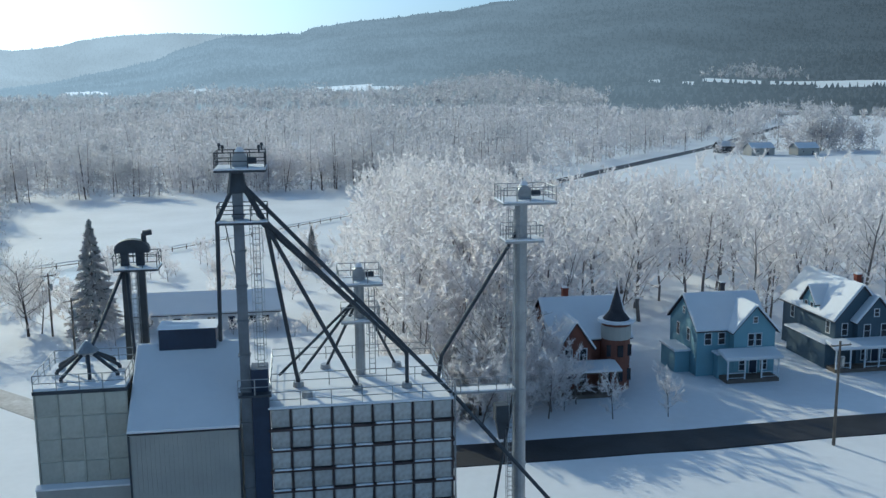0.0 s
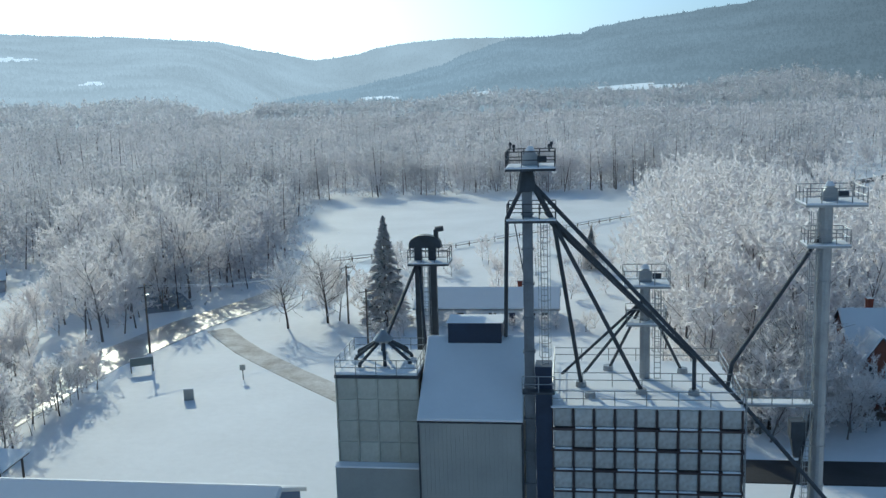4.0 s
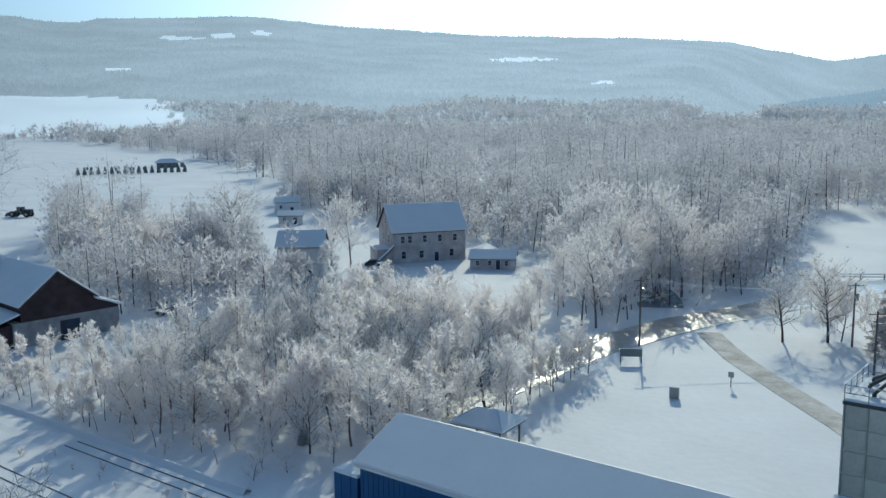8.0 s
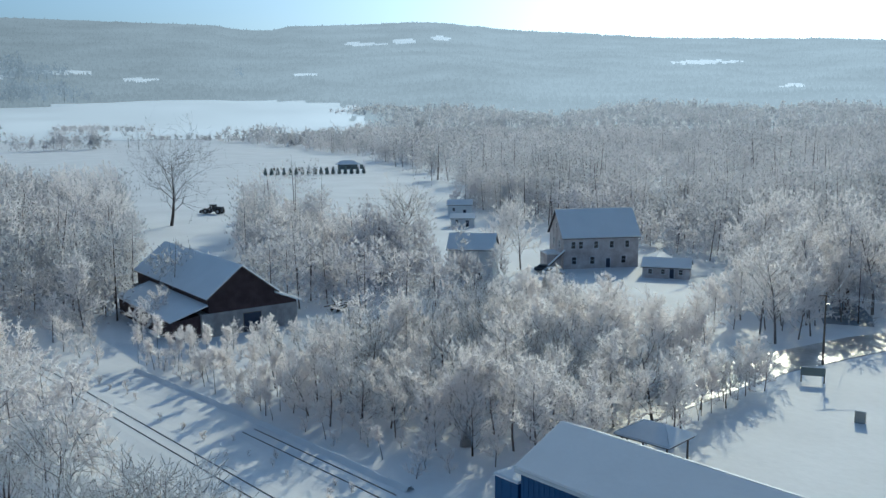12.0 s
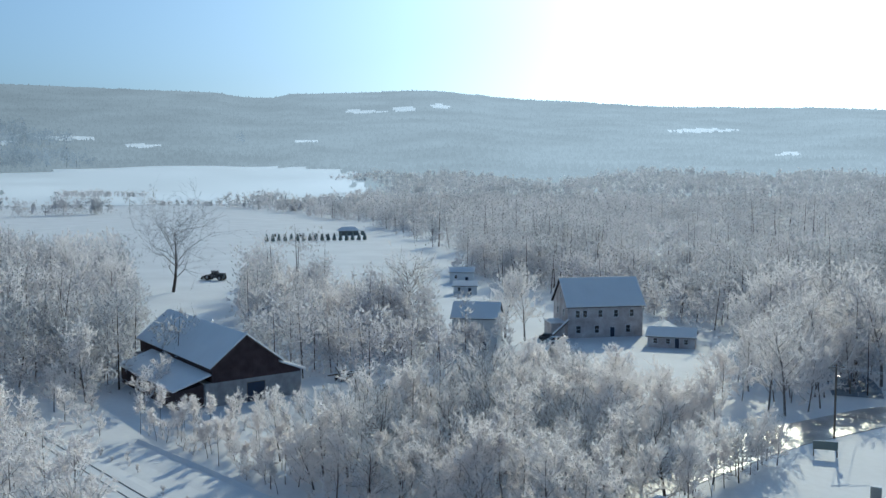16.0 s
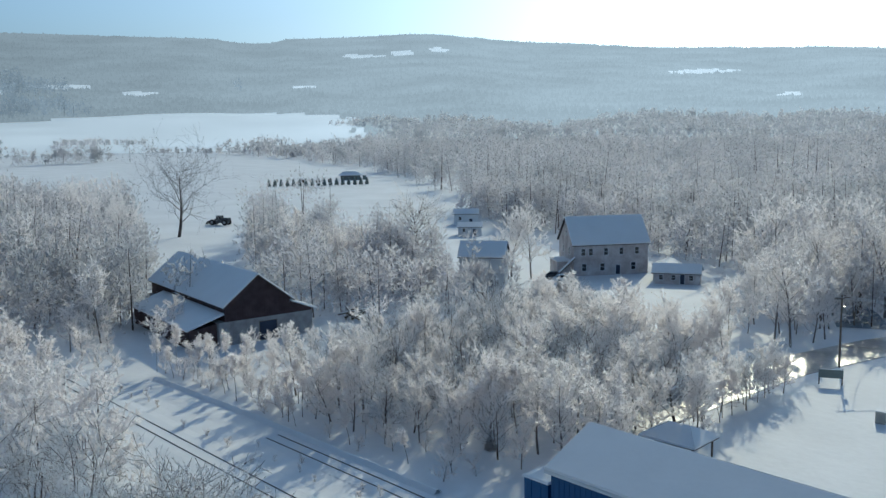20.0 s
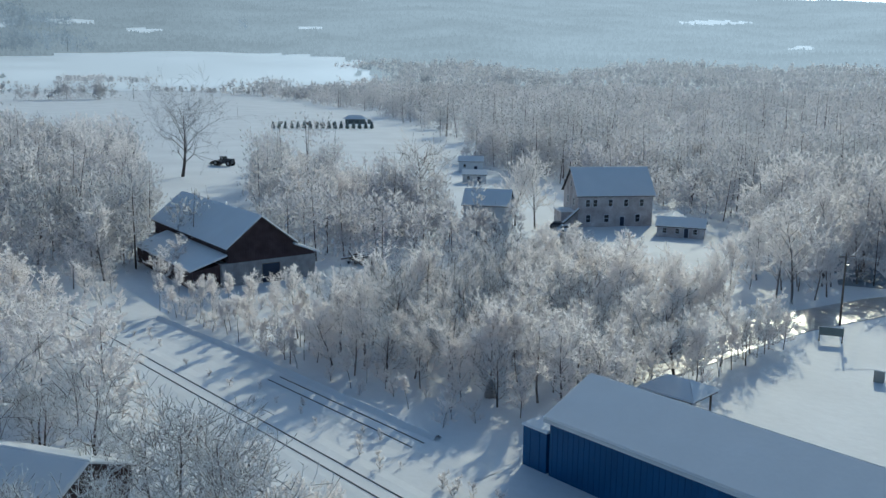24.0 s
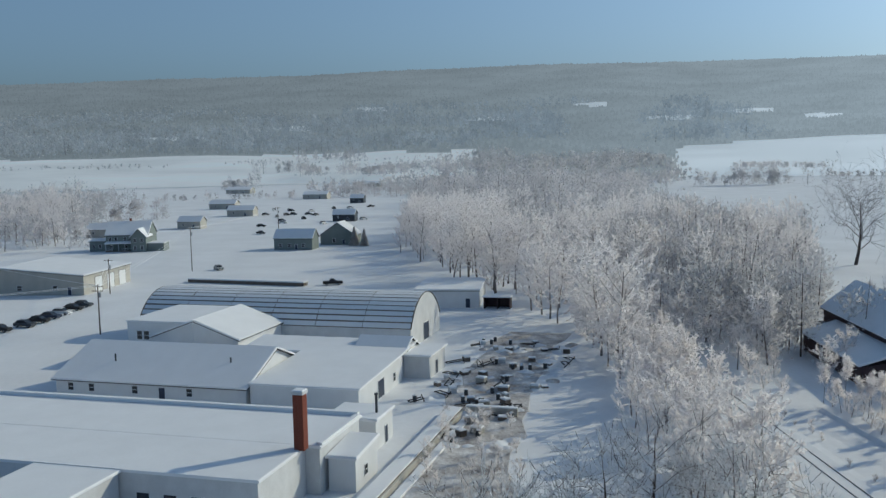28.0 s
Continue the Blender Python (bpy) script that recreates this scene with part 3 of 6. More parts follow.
THICKET = [(-59, 66), (-57, 90), (-60, 108), (-72, 114), (-92, 113), (-104, 108), (-106, 90), (-104, 62), (-90, 58), (-80, 61), (-70, 62)]
VIEW = [(-150, 83), (-290, 165), (-340, 144), (-160, 68)]
CANOPY_YARD = [(-61, 72), (-48, 72), (-48, 82), (-61, 82)]
FRONT_TREES = [(-151, 55.5, 0, 1.35), (-144.5, 64, 3, 0.95), (-139, 60, 1, 0.7)]
ROADSIDE = [(-73, 86), (-56, 86), (-52, 125), (-74, 125)]
grove(THICKET, 172, 2.9, 1, ROUND + ROUND[:3] + BRANCHY[:2], "bare tree white with hoar frost in a dense thicket", "thicket trees", avoid=[CANOPY_YARD, ROADSIDE], lo=0.62, hi=1.08)
grove([(-63.5, 88), (-59.5, 90), (-60.5, 108), (-63.3, 108)], 16, 1.6, 61, BRANCHY[:1] + SAPLING + ROUND[:2], "thin bare frosted tree at the roadside", "roadside trees", lo=0.5, hi=0.85)
grove([(-76, 88), (-72, 88), (-71.5, 112), (-76, 112)], 8, 2.6, 62, ROUND, "bare tree white with hoar frost beyond the road", "roadside trees", lo=0.6, hi=0.85)
grove([(-128, 58), (-104, 57), (-104, 96), (-118, 104), (-124, 100), (-122, 84)], 42, 2.4, 12, SHRUB, "low frosted shrub before the barn", "barn shrubs", "frosted_shrub", lo=0.5, hi=0.85)
grove([(-74, 114), (-104, 110), (-118, 104), (-126, 112), (-124, 124), (-112, 128), (-98, 130), (-80, 124)], 50, 2.6, 13, SHRUB, "low frosted shrub at the edge of the yard", "yard edge shrubs", "frosted_shrub", lo=0.8, hi=1.2)
grove([(-92, 55), (-66, 56), (-66, 61), (-92, 61)], 16, 2.2, 22, SHRUB[:2] + SAPLING[:1], "frosted sapling beside the siding", "trackside saplings", "frosted_sapling", lo=0.4, hi=0.7)
grove([(-128, 54), (-92, 55), (-94, 62), (-126, 62)], 46, 1.9, 2, SHRUB[:2] + SAPLING + SAPLING, "frosted sapling beside the railway", "trackside saplings", "frosted_sapling", lo=0.5, hi=0.95)
SOUTH_SHED = [(-84, 12), (-66, 9), (-65, 22), (-82, 26)]
grove([(-36, 8), (-37, 20), (-48, 26), (-64, 29), (-90, 28), (-86, 8), (-76, 4), (-62, 2)], 40, 3.6, 3, BRANCHY, "bare tree white with hoar frost south of the railway", "trees south of the railway", lo=0.8, hi=1.15, avoid=[SOUTH_SHED, [(-66, 9), (-65, 21), (-57, 18), (-57, 9)], [(-47, 11), (-38, 9), (-38, 17), (-46, 19)]])
grove([(-40, 24), (-50, 30), (-92, 32), (-92, 36.5), (-50, 36), (-40, 32)], 26, 2.6, 17, SHRUB, "low frosted shrub along the railway", "railway shrubs", "frosted_shrub", lo=0.45, hi=0.8)
for x, y, k, s in [(-66.5, 13.5, 0, 0.85), (-69.5, 11.5, 1, 0.8), (-63.5, 18.5, 2, 0.95), (-72.5, 9.5, 2, 0.9), (-66, 32, 2, 0.95), (-70, 31, 0, 0.9), (-63.5, 30, 3, 1.1)]:
    tree_thing("frosted_tree", "spreading bare tree white with frost by the track", BRANCHY[k % 3], (x, y, 0), x * 9, s, "trees south of the railway")
LANE = [(-96, 12), (-138, 14), (-190, 17), (-192, 31), (-150, 29.5), (-138, 28), (-103, 24), (-96, 22)]
joined_grove("south_wood", [(-90, 24), (-90, 36), (-150, 37), (-195, 36), (-195, 29), (-140, 27)], 54, 3.2, 14, ROUND_L, "bare trees white with frost along the track", lo=0.7, hi=0.95, avoid=[LANE])
grove([(-60, 25), (-36, 26), (-36, 35.5), (-60, 35)], 20, 2.6, 41, ROUND, "pale frosted young tree close above the railway", "young trees above the railway", lo=0.5, hi=0.7)
grove([(-97, -1), (-97, 9), (-128, 11), (-130, 3), (-112, -1)], 22, 2.4, 42, SHRUB, "low frosted scrub at the edge of the works yard", "yard scrub", "frosted_shrub", lo=0.35, hi=0.6)
for x, y, k, s in FRONT_TREES:
    tree_thing("frosted_tree", "round frosted tree before the old barn", ROUND[k], (x, y, 0), x * 9, s, "trees before the barn")
grove([(-122, 34), (-150, 33), (-152, 38.5), (-126, 39)], 12, 3.2, 18, ROUND, "bare tree white with frost close to the track", "trees close to the track", lo=0.7, hi=0.95)
FIELD_TREE = frost_tree(183, 20, 13.0, 15, 2600, 0.5, 0.2, 0.6, 0.07, 3, DARK_BARK, 0.7, 2, 1.1, LIMB, 0.3)
grove([(13, 92), (29, 93), (30, 98), (27, 112), (13, 110)], 44, 2.0, 63, SHRUB + ROUND[1:2] + ROUND[3:], "frosted shrub at the foot of the wood by the street", "street shrubs", "frosted_shrub", lo=0.7, hi=1.15)
grove([(-30, 131), (-4, 131), (8, 140), (-2, 139), (-28, 138)], 18, 2.2, 64, SHRUB, "frosted shrub before the long white house", "garden shrubs", "frosted_shrub", lo=0.5, hi=0.8)
WEED = [frost_tree(80 + i, h, 0.5, 6, 160, 0.02, 0.1, 1.2, 0.05, 2, twig=0.45) for i, h in enumerate((0.9, 1.3))]
grove([(-60, 47), (-16, 46.5), (-16, 49.3), (-58, 50)], 70, 0.8, 51, WEED, "frosted dead weed standing in the snow", "weeds along the hall", "frosted_weed", lo=0.5, hi=1.1)
grove([(-126, 45.5), (-64, 45.5), (-64, 50), (-126, 49)], 22, 1.5, 52, WEED, "frosted dead weed between the tracks", "weeds between the tracks", "frosted_weed", lo=0.5, hi=1.2)
joined_grove("railway_wood", [(-150, 27), (-150, 35), (-260, 35), (-420, 26), (-430, -4), (-330, -6), (-250, 14), (-200, 24)], 110, 4.3, 4, ROUND_L[1:2] + TALL_L, "tall bare trees grey with frost beside the railway", lo=0.85, hi=1.15, avoid=[LANE])
joined_grove("barn_wood", [(-178, 44), (-420, 32), (-420, 120), (-300, 118), (-235, 105), (-190, 108), (-178, 90), (-178, 60)], 120, 5.0, 5, ROUND_L + TALL_L[:2], "bare trees grey with frost behind the barn", avoid=[VIEW])
grove([(-128, 49), (-175, 46), (-175, 56), (-150, 56)], 12, 4.0, 15, ROUND + SHRUB, "frosted tree between barn and track", "trees beside the barn", lo=0.6, hi=0.85)
grove([(-178, 106), (-152, 110), (-150, 126), (-165, 134), (-230, 146), (-250, 128)], 40, 4.5, 6, ROUND, "bare tree in a hedgerow by the snowy field", "hedgerow trees", avoid=[VIEW])
grove([(-92, 150), (-90, 132), (-72, 126), (-66, 132), (-76, 156), (-90, 166)], 20, 3.4, 43, ROUND + TALL[1:2], "bare tree white with frost below the stucco house", "trees below the house", lo=0.8, hi=1.1)
joined_grove("lot_trees", [(-372, -130), (-395, -175), (-520, -235), (-560, -200), (-430, -150)], 46, 5.0, 44, TALL_L + ROUND_L[1:2], "frosted trees beyond the snowy car lot", lo=0.8, hi=1.2)
joined_grove("mill_wood", [(14, 104), (30, 114), (36, 118), (34, 210), (18, 210), (13, 150), (11, 120)], 105, 3.6, 7, TALL_L + ROUND_L[1:2], "tall bare trees grey with frost behind the mill", lo=0.9, hi=1.2)
joined_grove("street_wood", [(36, 122), (60, 122), (85, 120), (130, 122), (140, 190), (60, 210), (30, 200)], 100, 4.6, 8, TALL_L, "tall bare trees behind the street houses", lo=0.9, hi=1.15)
joined_grove("lane_scrub", [(-50, 146), (-30, 150), (-6, 160), (10, 150), (14, 230), (-10, 205), (-46, 190)], 42, 4.0, 16, ROUND_L, "low frosted scrub beside the snowy field", lo=0.4, hi=0.7)
grove([(-70, 126), (-84, 152), (-98, 176), (-72, 180), (-60, 160)], 26, 5.0, 9, TALL[:2] + ROUND, "bare tree grey with frost at the woods' edge", "woodland edge trees", avoid=[[(-73, 110), (-53, 110), (-46, 180), (-64, 180)], [(-118, 150), (-100, 150), (-88, 178), (-118, 178)]])


joined_grove("yard_wood", [(-106, 172), (-94, 163), (-88, 170), (-80, 184), (-98, 190)], 16, 4.0, 45, TALL_L, "tall bare trees grey with frost beside the annex", lo=0.75, hi=1.0)


def far_trees(name, spots, label, seed, twigs, size, tuft, trunk=0.2, mat=None):
    """Many trees of a far wood in one mesh: dark trunks that rise through crowns of frosted slips, taller and lower by stands."""
    rng = np.random.default_rng(seed)
    n = len(spots)
    P = np.array([(x, y, slope(x, y)) for x, y in spots])
    stand = np.array([noise.noise(Vector((x, y, 0)) * 0.016) + 0.6 * noise.noise(Vector((x, y, 9)) * 0.045) for x, y in spots])
    H = size * (0.7 + 0.5 * rng.random(n)) * (1 + 0.55 * np.clip(stand, -0.7, 0.8))
    k = rng.integers(0, n, n * twigs)
    m = len(k)
    lobes = 7
    lob = rng.normal(size=(n, lobes, 3))
    lob /= np.linalg.norm(lob, axis=2, keepdims=True)
    lob *= np.array([0.19, 0.19, 0.33]) * (0.5 + 0.7 * rng.random((n, lobes, 1)))
    u = rng.normal(size=(m, 3))
    u /= np.linalg.norm(u, axis=1, keepdims=True)
    which = lob[k, rng.integers(0, lobes, m)]
    off = (which + u * [1, 1, 1.3] * (0.13 * rng.random(m) ** 0.6)[:, None]) * H[k][:, None]
    base = P[k] + off + np.column_stack([np.zeros(m), np.zeros(m), 0.54 * H[k]])
    low = rng.random(m) < 0.16
    base[low] = P[k][low] + np.column_stack([rng.normal(size=(low.sum(), 2)) * 0.2, 0.02 + 0.24 * rng.random(low.sum())]) * H[k][low][:, None]
    way = u * [0.7, 0.7, 0.5] + [0, 0, 0.7] + rng.normal(size=(m, 3)) * 0.4
    v, f = spikes(base, way, tuft * (0.8 + 0.9 * rng.random(m)), 0.55 * tuft * (0.6 + 0.8 * rng.random(m)), rng, 1)
    slots = np.zeros(len(f), int)
    if trunk:
        w = rng.random(n) < trunk
        tv, tf = spikes((P - [0, 0, 0.2])[w], np.column_stack([rng.normal(size=(n, 2)) * 0.07, np.ones(n)])[w], H[w] * 1.02, 0.02 * H[w], rng)
        f = np.concatenate([f, tf + len(v)])
        v = np.concatenate([v, tv])
        slots = np.concatenate([slots, np.ones(len(tf), int)])
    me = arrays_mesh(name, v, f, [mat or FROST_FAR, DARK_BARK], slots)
    return tagged(new(name, me), label, "woods", kind="stuff")


FIELDS = [
    [(-62, 190), (-92, 312), (28, 332), (32, 198), (-22, 190)],
    [(-128, 110), (-58, 110), (-62, 140), (-92, 176), (-128, 182)],
    [(40, 215), (100, 350), (440, 790), (560, 800), (420, 480), (330, 330), (200, 230)],
    [(-270, 122), (-262, 250), (-530, 405), (-760, 470), (-950, 500), (-1050, 330), (-800, 200), (-600, 150), (-420, 124)],
    [(-420, -150), (-420, -8), (-620, 0), (-640, -120)],
    [(-110, 128), (-108, 172), (-128, 182), (-160, 200), (-240, 222), (-270, 235), (-262, 150), (-150, 130)],
    [(-100, -200), (-100, 45), (-420, 35), (-420, -200)],
    [(-420, -150), (-420, 0), (-700, 0), (-760, -180), (-600, -190)],
    [(-60, -100), (-60, 200), (160, 200), (200, -100)],
]


def far_field(x, y):
    r, a = math.hypot(x, y), math.degrees(math.atan2(-x, y))
    b = a + 1.6 * math.sin(r * 0.011) + 0.9 * math.sin(r * 0.031 + 2)
    return (53 < b < 76 and 1060 < r) or (-40 < a < -19 and r > 930 and math.sin(r * 0.006) > -0.3) or (a > 89 + 5 * math.sin(r * 0.017) + 3 * math.sin(r * 0.049) and r > 690) or (-12 < a < 14 and 820 < r < 900)


def wood_spots(r0, r1, count, seed):
    rng = random.Random(seed)
    got = []
    while len(got) < count:
        a, r = radians(rng.uniform(-44, 128)), math.sqrt(rng.uniform(r0 * r0, r1 * r1))
        x, y = -r * math.sin(a), r * math.cos(a)
        if any(inside(x, y, q) for q in FIELDS) or inside(x, y, VIEW) or far_field(x, y):
            continue
        if r > 1450 + 420 * noise.noise(Vector((math.degrees(a) * 0.13, 3, 0))) + rng.uniform(0, 160):
            continue
        if abs((y - 342) - (x - 98) * 1.295) < 14 and 50 < x < 520:
            continue
        if noise.noise(Vector((x, y, 4)) * 0.022) + 0.5 * noise.noise(Vector((x, y, 7)) * 0.06) < -0.42:
            continue
        got.append((x, y))
    return got


far_trees("woods_near", wood_spots(165, 380, 2100, 21), "dense bare woods grey-white with frost", 21, 225, 15, 0.72, 0.55)
far_trees("woods_middle", wood_spots(380, 800, 5000, 22), "dense bare woods grey-white with frost, toned for haze", 22, 85, 16, 1.15, 0.3)
far_trees("woods_far", wood_spots(800, 2000, 11000, 23), "distant bare woods with frost toned for haze", 23, 26, 15, 2.5, 0.06)


def west_spots():
    """Big trees on the rising land beyond the works, in belts between the pastures."""
    rng = random.Random(33)
    got = []
    while len(got) < 3900:
        a, r = rng.uniform(60, 128), rng.uniform(1180, 2900)
        x, y = -r * math.sin(radians(a)), r * math.cos(radians(a))
        e = math.degrees(math.atan2(slope(x, y) - 36, r))
        if e < (0.02 if a > 86 else 0.35) or (e > 0.7 or a < 84) and noise.noise(Vector((a * 0.16, e * 1.6, 3))) < -0.05 + max(0, (78 - a) * 0.03):
            continue
        got.append((x, y))
    return got


# The frost on these trees also emits, as painted haze.
far_trees("woods_west", west_spots(), "belts of large frosted trees on rising pastures, with haze glow", 33, 42, 29, 3.2, 0.12, FROST_HAZE)


def hedge_spots():
    """Low hedge across the far fields."""
    rng = random.Random(31)
    line = [(-1150, 400), (-1074, 460), (-949, 517), (-898, 667)]
    got = []
    for (x0, y0), (x1, y1) in zip(line, line[1:]):
        for _ in range(70):
            k = rng.random()
            got.append((x0 + (x1 - x0) * k + rng.gauss(0, 5), y0 + (y1 - y0) * k + rng.gauss(0, 5)))
    for a0, a1, r, count in ((90, 101, 1500, 40), (104, 114, 1480, 60), (87, 96, 1020, 40), (97, 112, 800, 46)):
        for _ in range(count):
            a, q = radians(rng.uniform(a0, a1)), r + rng.gauss(0, 14)
            got.append((-q * math.sin(a), q * math.cos(a)))
    return got


def clump_spots(x, y, sx, sy, count, seed):
    rng = random.Random(seed)
    return [(x + rng.gauss(0, sx), y + rng.gauss(0, sy)) for _ in range(count)]


far_trees("hedge_far", hedge_spots(), "far hedge of low frosted trees between snowy fields", 31, 60, 7, 1.0)
far_trees("copse_in_fields", clump_spots(-850, 322, 8, 26, 34, 35), "copse of frosted trees between two snowy fields", 35, 140, 19, 1.3)
far_trees("copse_by_lots", clump_spots(-542, -168, 12, 16, 16, 71) + clump_spots(-1030, -182, 18, 14, 14, 72) + clump_spots(-1274, -157, 25, 25, 22, 73) + clump_spots(-388, -162, 10, 20, 14, 74), "copses of frosted trees between the snowy lots", 71, 190, 15, 1.1)
far_trees("copse_by_pavilion", clump_spots(-488, 398, 14, 13, 30, 36), "round copse of frosted trees beside the pavilion", 36, 260, 19, 1.1)
far_trees("copse_by_road", clump_spots(290, 478, 20, 12, 44, 37) + clump_spots(243, 462, 16, 5, 14, 38) + clump_spots(520, 900, 50, 20, 30, 39), "hazy copse of frosted trees by the far road", 37, 150, 17, 1.3)


# ---- parts of buildings ----
def gabled(t, x0, y0, x1, y1, eave, peak, axis, wall, over=0.35, thick=0.28, z0=-0.1, under=None, name="wall"):
    """Walls with gables and two snow-covered roof planes; the ridge runs along axis."""
    g = Geo()
    if axis == "x":
        m = (y0 + y1) / 2
        g.prism([(x0, y0, z0), (x0, y1, z0), (x0, y1, eave), (x0, m, peak), (x0, y0, eave)], (x1 - x0, 0, 0))
        ends = [((x0 - over, y0 - over), (x1 + over, y0 - over), m), ((x0 - over, y1 + over), (x1 + over, y1 + over), m)]
        k = (peak - eave) / (m - y0)
        planes = [[(a[0], a[1], eave - k * over), (b[0], b[1], eave - k * over), (b[0], c, peak), (a[0], c, peak)] for a, b, c in ends]
    else:
        m = (x0 + x1) / 2
        g.prism([(x0, y0, z0), (x1, y0, z0), (x1, y0, eave), (m, y0, peak), (x0, y0, eave)], (0, y1 - y0, 0))
        ends = [((x0 - over, y0 - over), (x0 - over, y1 + over), m), ((x1 + over, y0 - over), (x1 + over, y1 + over), m)]
        k = (peak - eave) / (m - x0)
        planes = [[(a[0], a[1], eave - k * over), (b[0], b[1], eave - k * over), (c, b[1], peak), (c, a[1], peak)] for a, b, c in ends]
    part(name, g, wall, t)
    for pl in planes:
        q = [Vector(p) + Vector((0, 0, 0.02)) for p in pl]
        r = part("roof", Geo().slab(*q, 0.12, 0.0), under or SLATE, t)
        part("roof_snow", Geo().slab(*[p + Vector((0, 0, 0.13)) for p in q], thick), ROOF_SNOW, r, "smooth layer of snow")


def flat_roofed(t, x0, y0, x1, y1, z1, wall, over=0.2, thick=0.25, z0=-0.1, slope=0.0, name="wall"):
    g = Geo().prism([(x0, y0, z0), (x1, y0, z0), (x1, y0, z1), (x0, y0, z1 + slope)], (0, y1 - y0, 0))
    part(name, g, wall, t)
    k = slope / (x1 - x0)
    a, b = z1 + slope + k * over + 0.02, z1 - k * over + 0.02
    c = [(x0 - over, y0 - over, a), (x1 + over, y0 - over, b), (x1 + over, y1 + over, b), (x0 - over, y1 + over, a)]
    part("roof_snow", Geo().slab(*c, thick), ROOF_SNOW, t, "smooth layer of snow")


def window(t, x, y, z, w, h, face="-y", frame_mat=None, name="window", leaf=None):
    """A window or door on a wall: a frame that stands proud, a dark pane set back in it, a cross bar."""
    g, p = Geo(), Geo()
    b = 0.09

    def put(geo, u0, v0, u1, v1, d0, d1):
        if face[1] == "y":
            s = -1 if face[0] == "-" else 1
            geo.box(x + u0, min(y + s * d0, y + s * d1), z + v0, x + u1, max(y + s * d0, y + s * d1), z + v1)
        else:
            s = -1 if face[0] == "-" else 1
            geo.box(min(x + s * d0, x + s * d1), y + u0, z + v0, max(x + s * d0, x + s * d1), y + u1, z + v1)
    put(g, -w / 2 - b, 0, -w / 2, h, 0.0, 0.06)
    put(g, w / 2, 0, w / 2 + b, h, 0.0, 0.06)
    put(g, -w / 2 - b, h, w / 2 + b, h + b, 0.0, 0.07)
    put(g, -w / 2 - b, -b, w / 2 + b, 0, 0.0, 0.09)
    if name == "window":
        put(g, -w / 2, h / 2 - 0.03, w / 2, h / 2 + 0.03, 0.0, 0.05)
    put(p, -w / 2, 0, w / 2, h, 0.004, 0.03)
    f = part(name, g, frame_mat or WHITE_PAINT, t)
    part("pane" if name == "window" else "door_leaf", p, leaf or (GLASS_DARK if name == "window" else NAVY), f)


def porch(t, x0, y0, x1, y1, z, depth_slope=0.5, posts=4, mat=None):
    """A porch before a house front (the house is at y1): deck, posts, snow-covered roof."""
    mat = mat or WHITE_PAINT
    part("porch_deck", Geo().box(x0, y0, -0.05, x1, y1, 0.45), TIMBER, t)
    c = [(x0 - 0.3, y0 - 0.3, z), (x1 + 0.3, y0 - 0.3, z), (x1 + 0.3, y1, z + depth_slope), (x0 - 0.3, y1, z + depth_slope)]
    r = part("porch_roof", Geo().slab(*c, 0.14, 0.0), mat, t)
    part("roof_snow", Geo().slab(*[Vector(p) + Vector((0, 0, 0.15)) for p in c], 0.28), ROOF_SNOW, r, "smooth layer of snow")
    for i in range(posts):
        x = x0 + 0.1 + (x1 - x0 - 0.2) * i / (posts - 1)
        part("porch_post", Geo().box(x - 0.08, y0, 0.45, x + 0.08, y0 + 0.16, z + 0.02), mat, t)
        if i < posts - 1 and i != 1:
            x2 = x0 + 0.1 + (x1 - x0 - 0.2) * (i + 1) / (posts - 1)
            part("porch_rail", Geo().box(x + 0.09, y0 + 0.05, 1.2, x2 - 0.09, y0 + 0.1, 1.28).box(x + 0.09, y0 + 0.05, 0.6, x2 - 0.09, y0 + 0.1, 0.66), mat, t)


def chimney(t, x, y, z0, z1, w=0.7, mat=None):
    c = part("chimney", Geo().box(x - w / 2, y - w / 2, z0, x + w / 2, y + w / 2, z1 - 0.2).box(x - w / 2 - 0.06, y - w / 2 - 0.06, z1 - 0.2, x + w / 2 + 0.06, y + w / 2 + 0.06, z1), mat or BRICK, t)
    part("snow_cap", Geo().slab((x - w / 2, y - w / 2, z1), (x + w / 2, y - w / 2, z1), (x + w / 2, y + w / 2, z1), (x - w / 2, y + w / 2, z1), 0.12), ROOF_SNOW, c)


def railing(t, pts, z, h=1.1, post=1.5, mat=None, closed=False, name="railing"):
    """Posts with two rails along a line at a height."""
    mat = mat or GALV
    line = list(pts) + ([pts[0]] if closed else [])
    for (x0, y0), (x1, y1) in zip(line, line[1:]):
        g = Geo()
        for k in (0.5, 1.0):
            g.tube((x0, y0, z + h * k), (x1, y1, z + h * k), 0.035, n=5)
        n = max(1, round(math.hypot(x1 - x0, y1 - y0) / post))
        for i in range(n + 1):
            x, y = x0 + (x1 - x0) * i / n, y0 + (y1 - y0) * i / n
            g.tube((x, y, z), (x, y, z + h), 0.035, n=5)
        part(name, g, mat, t)


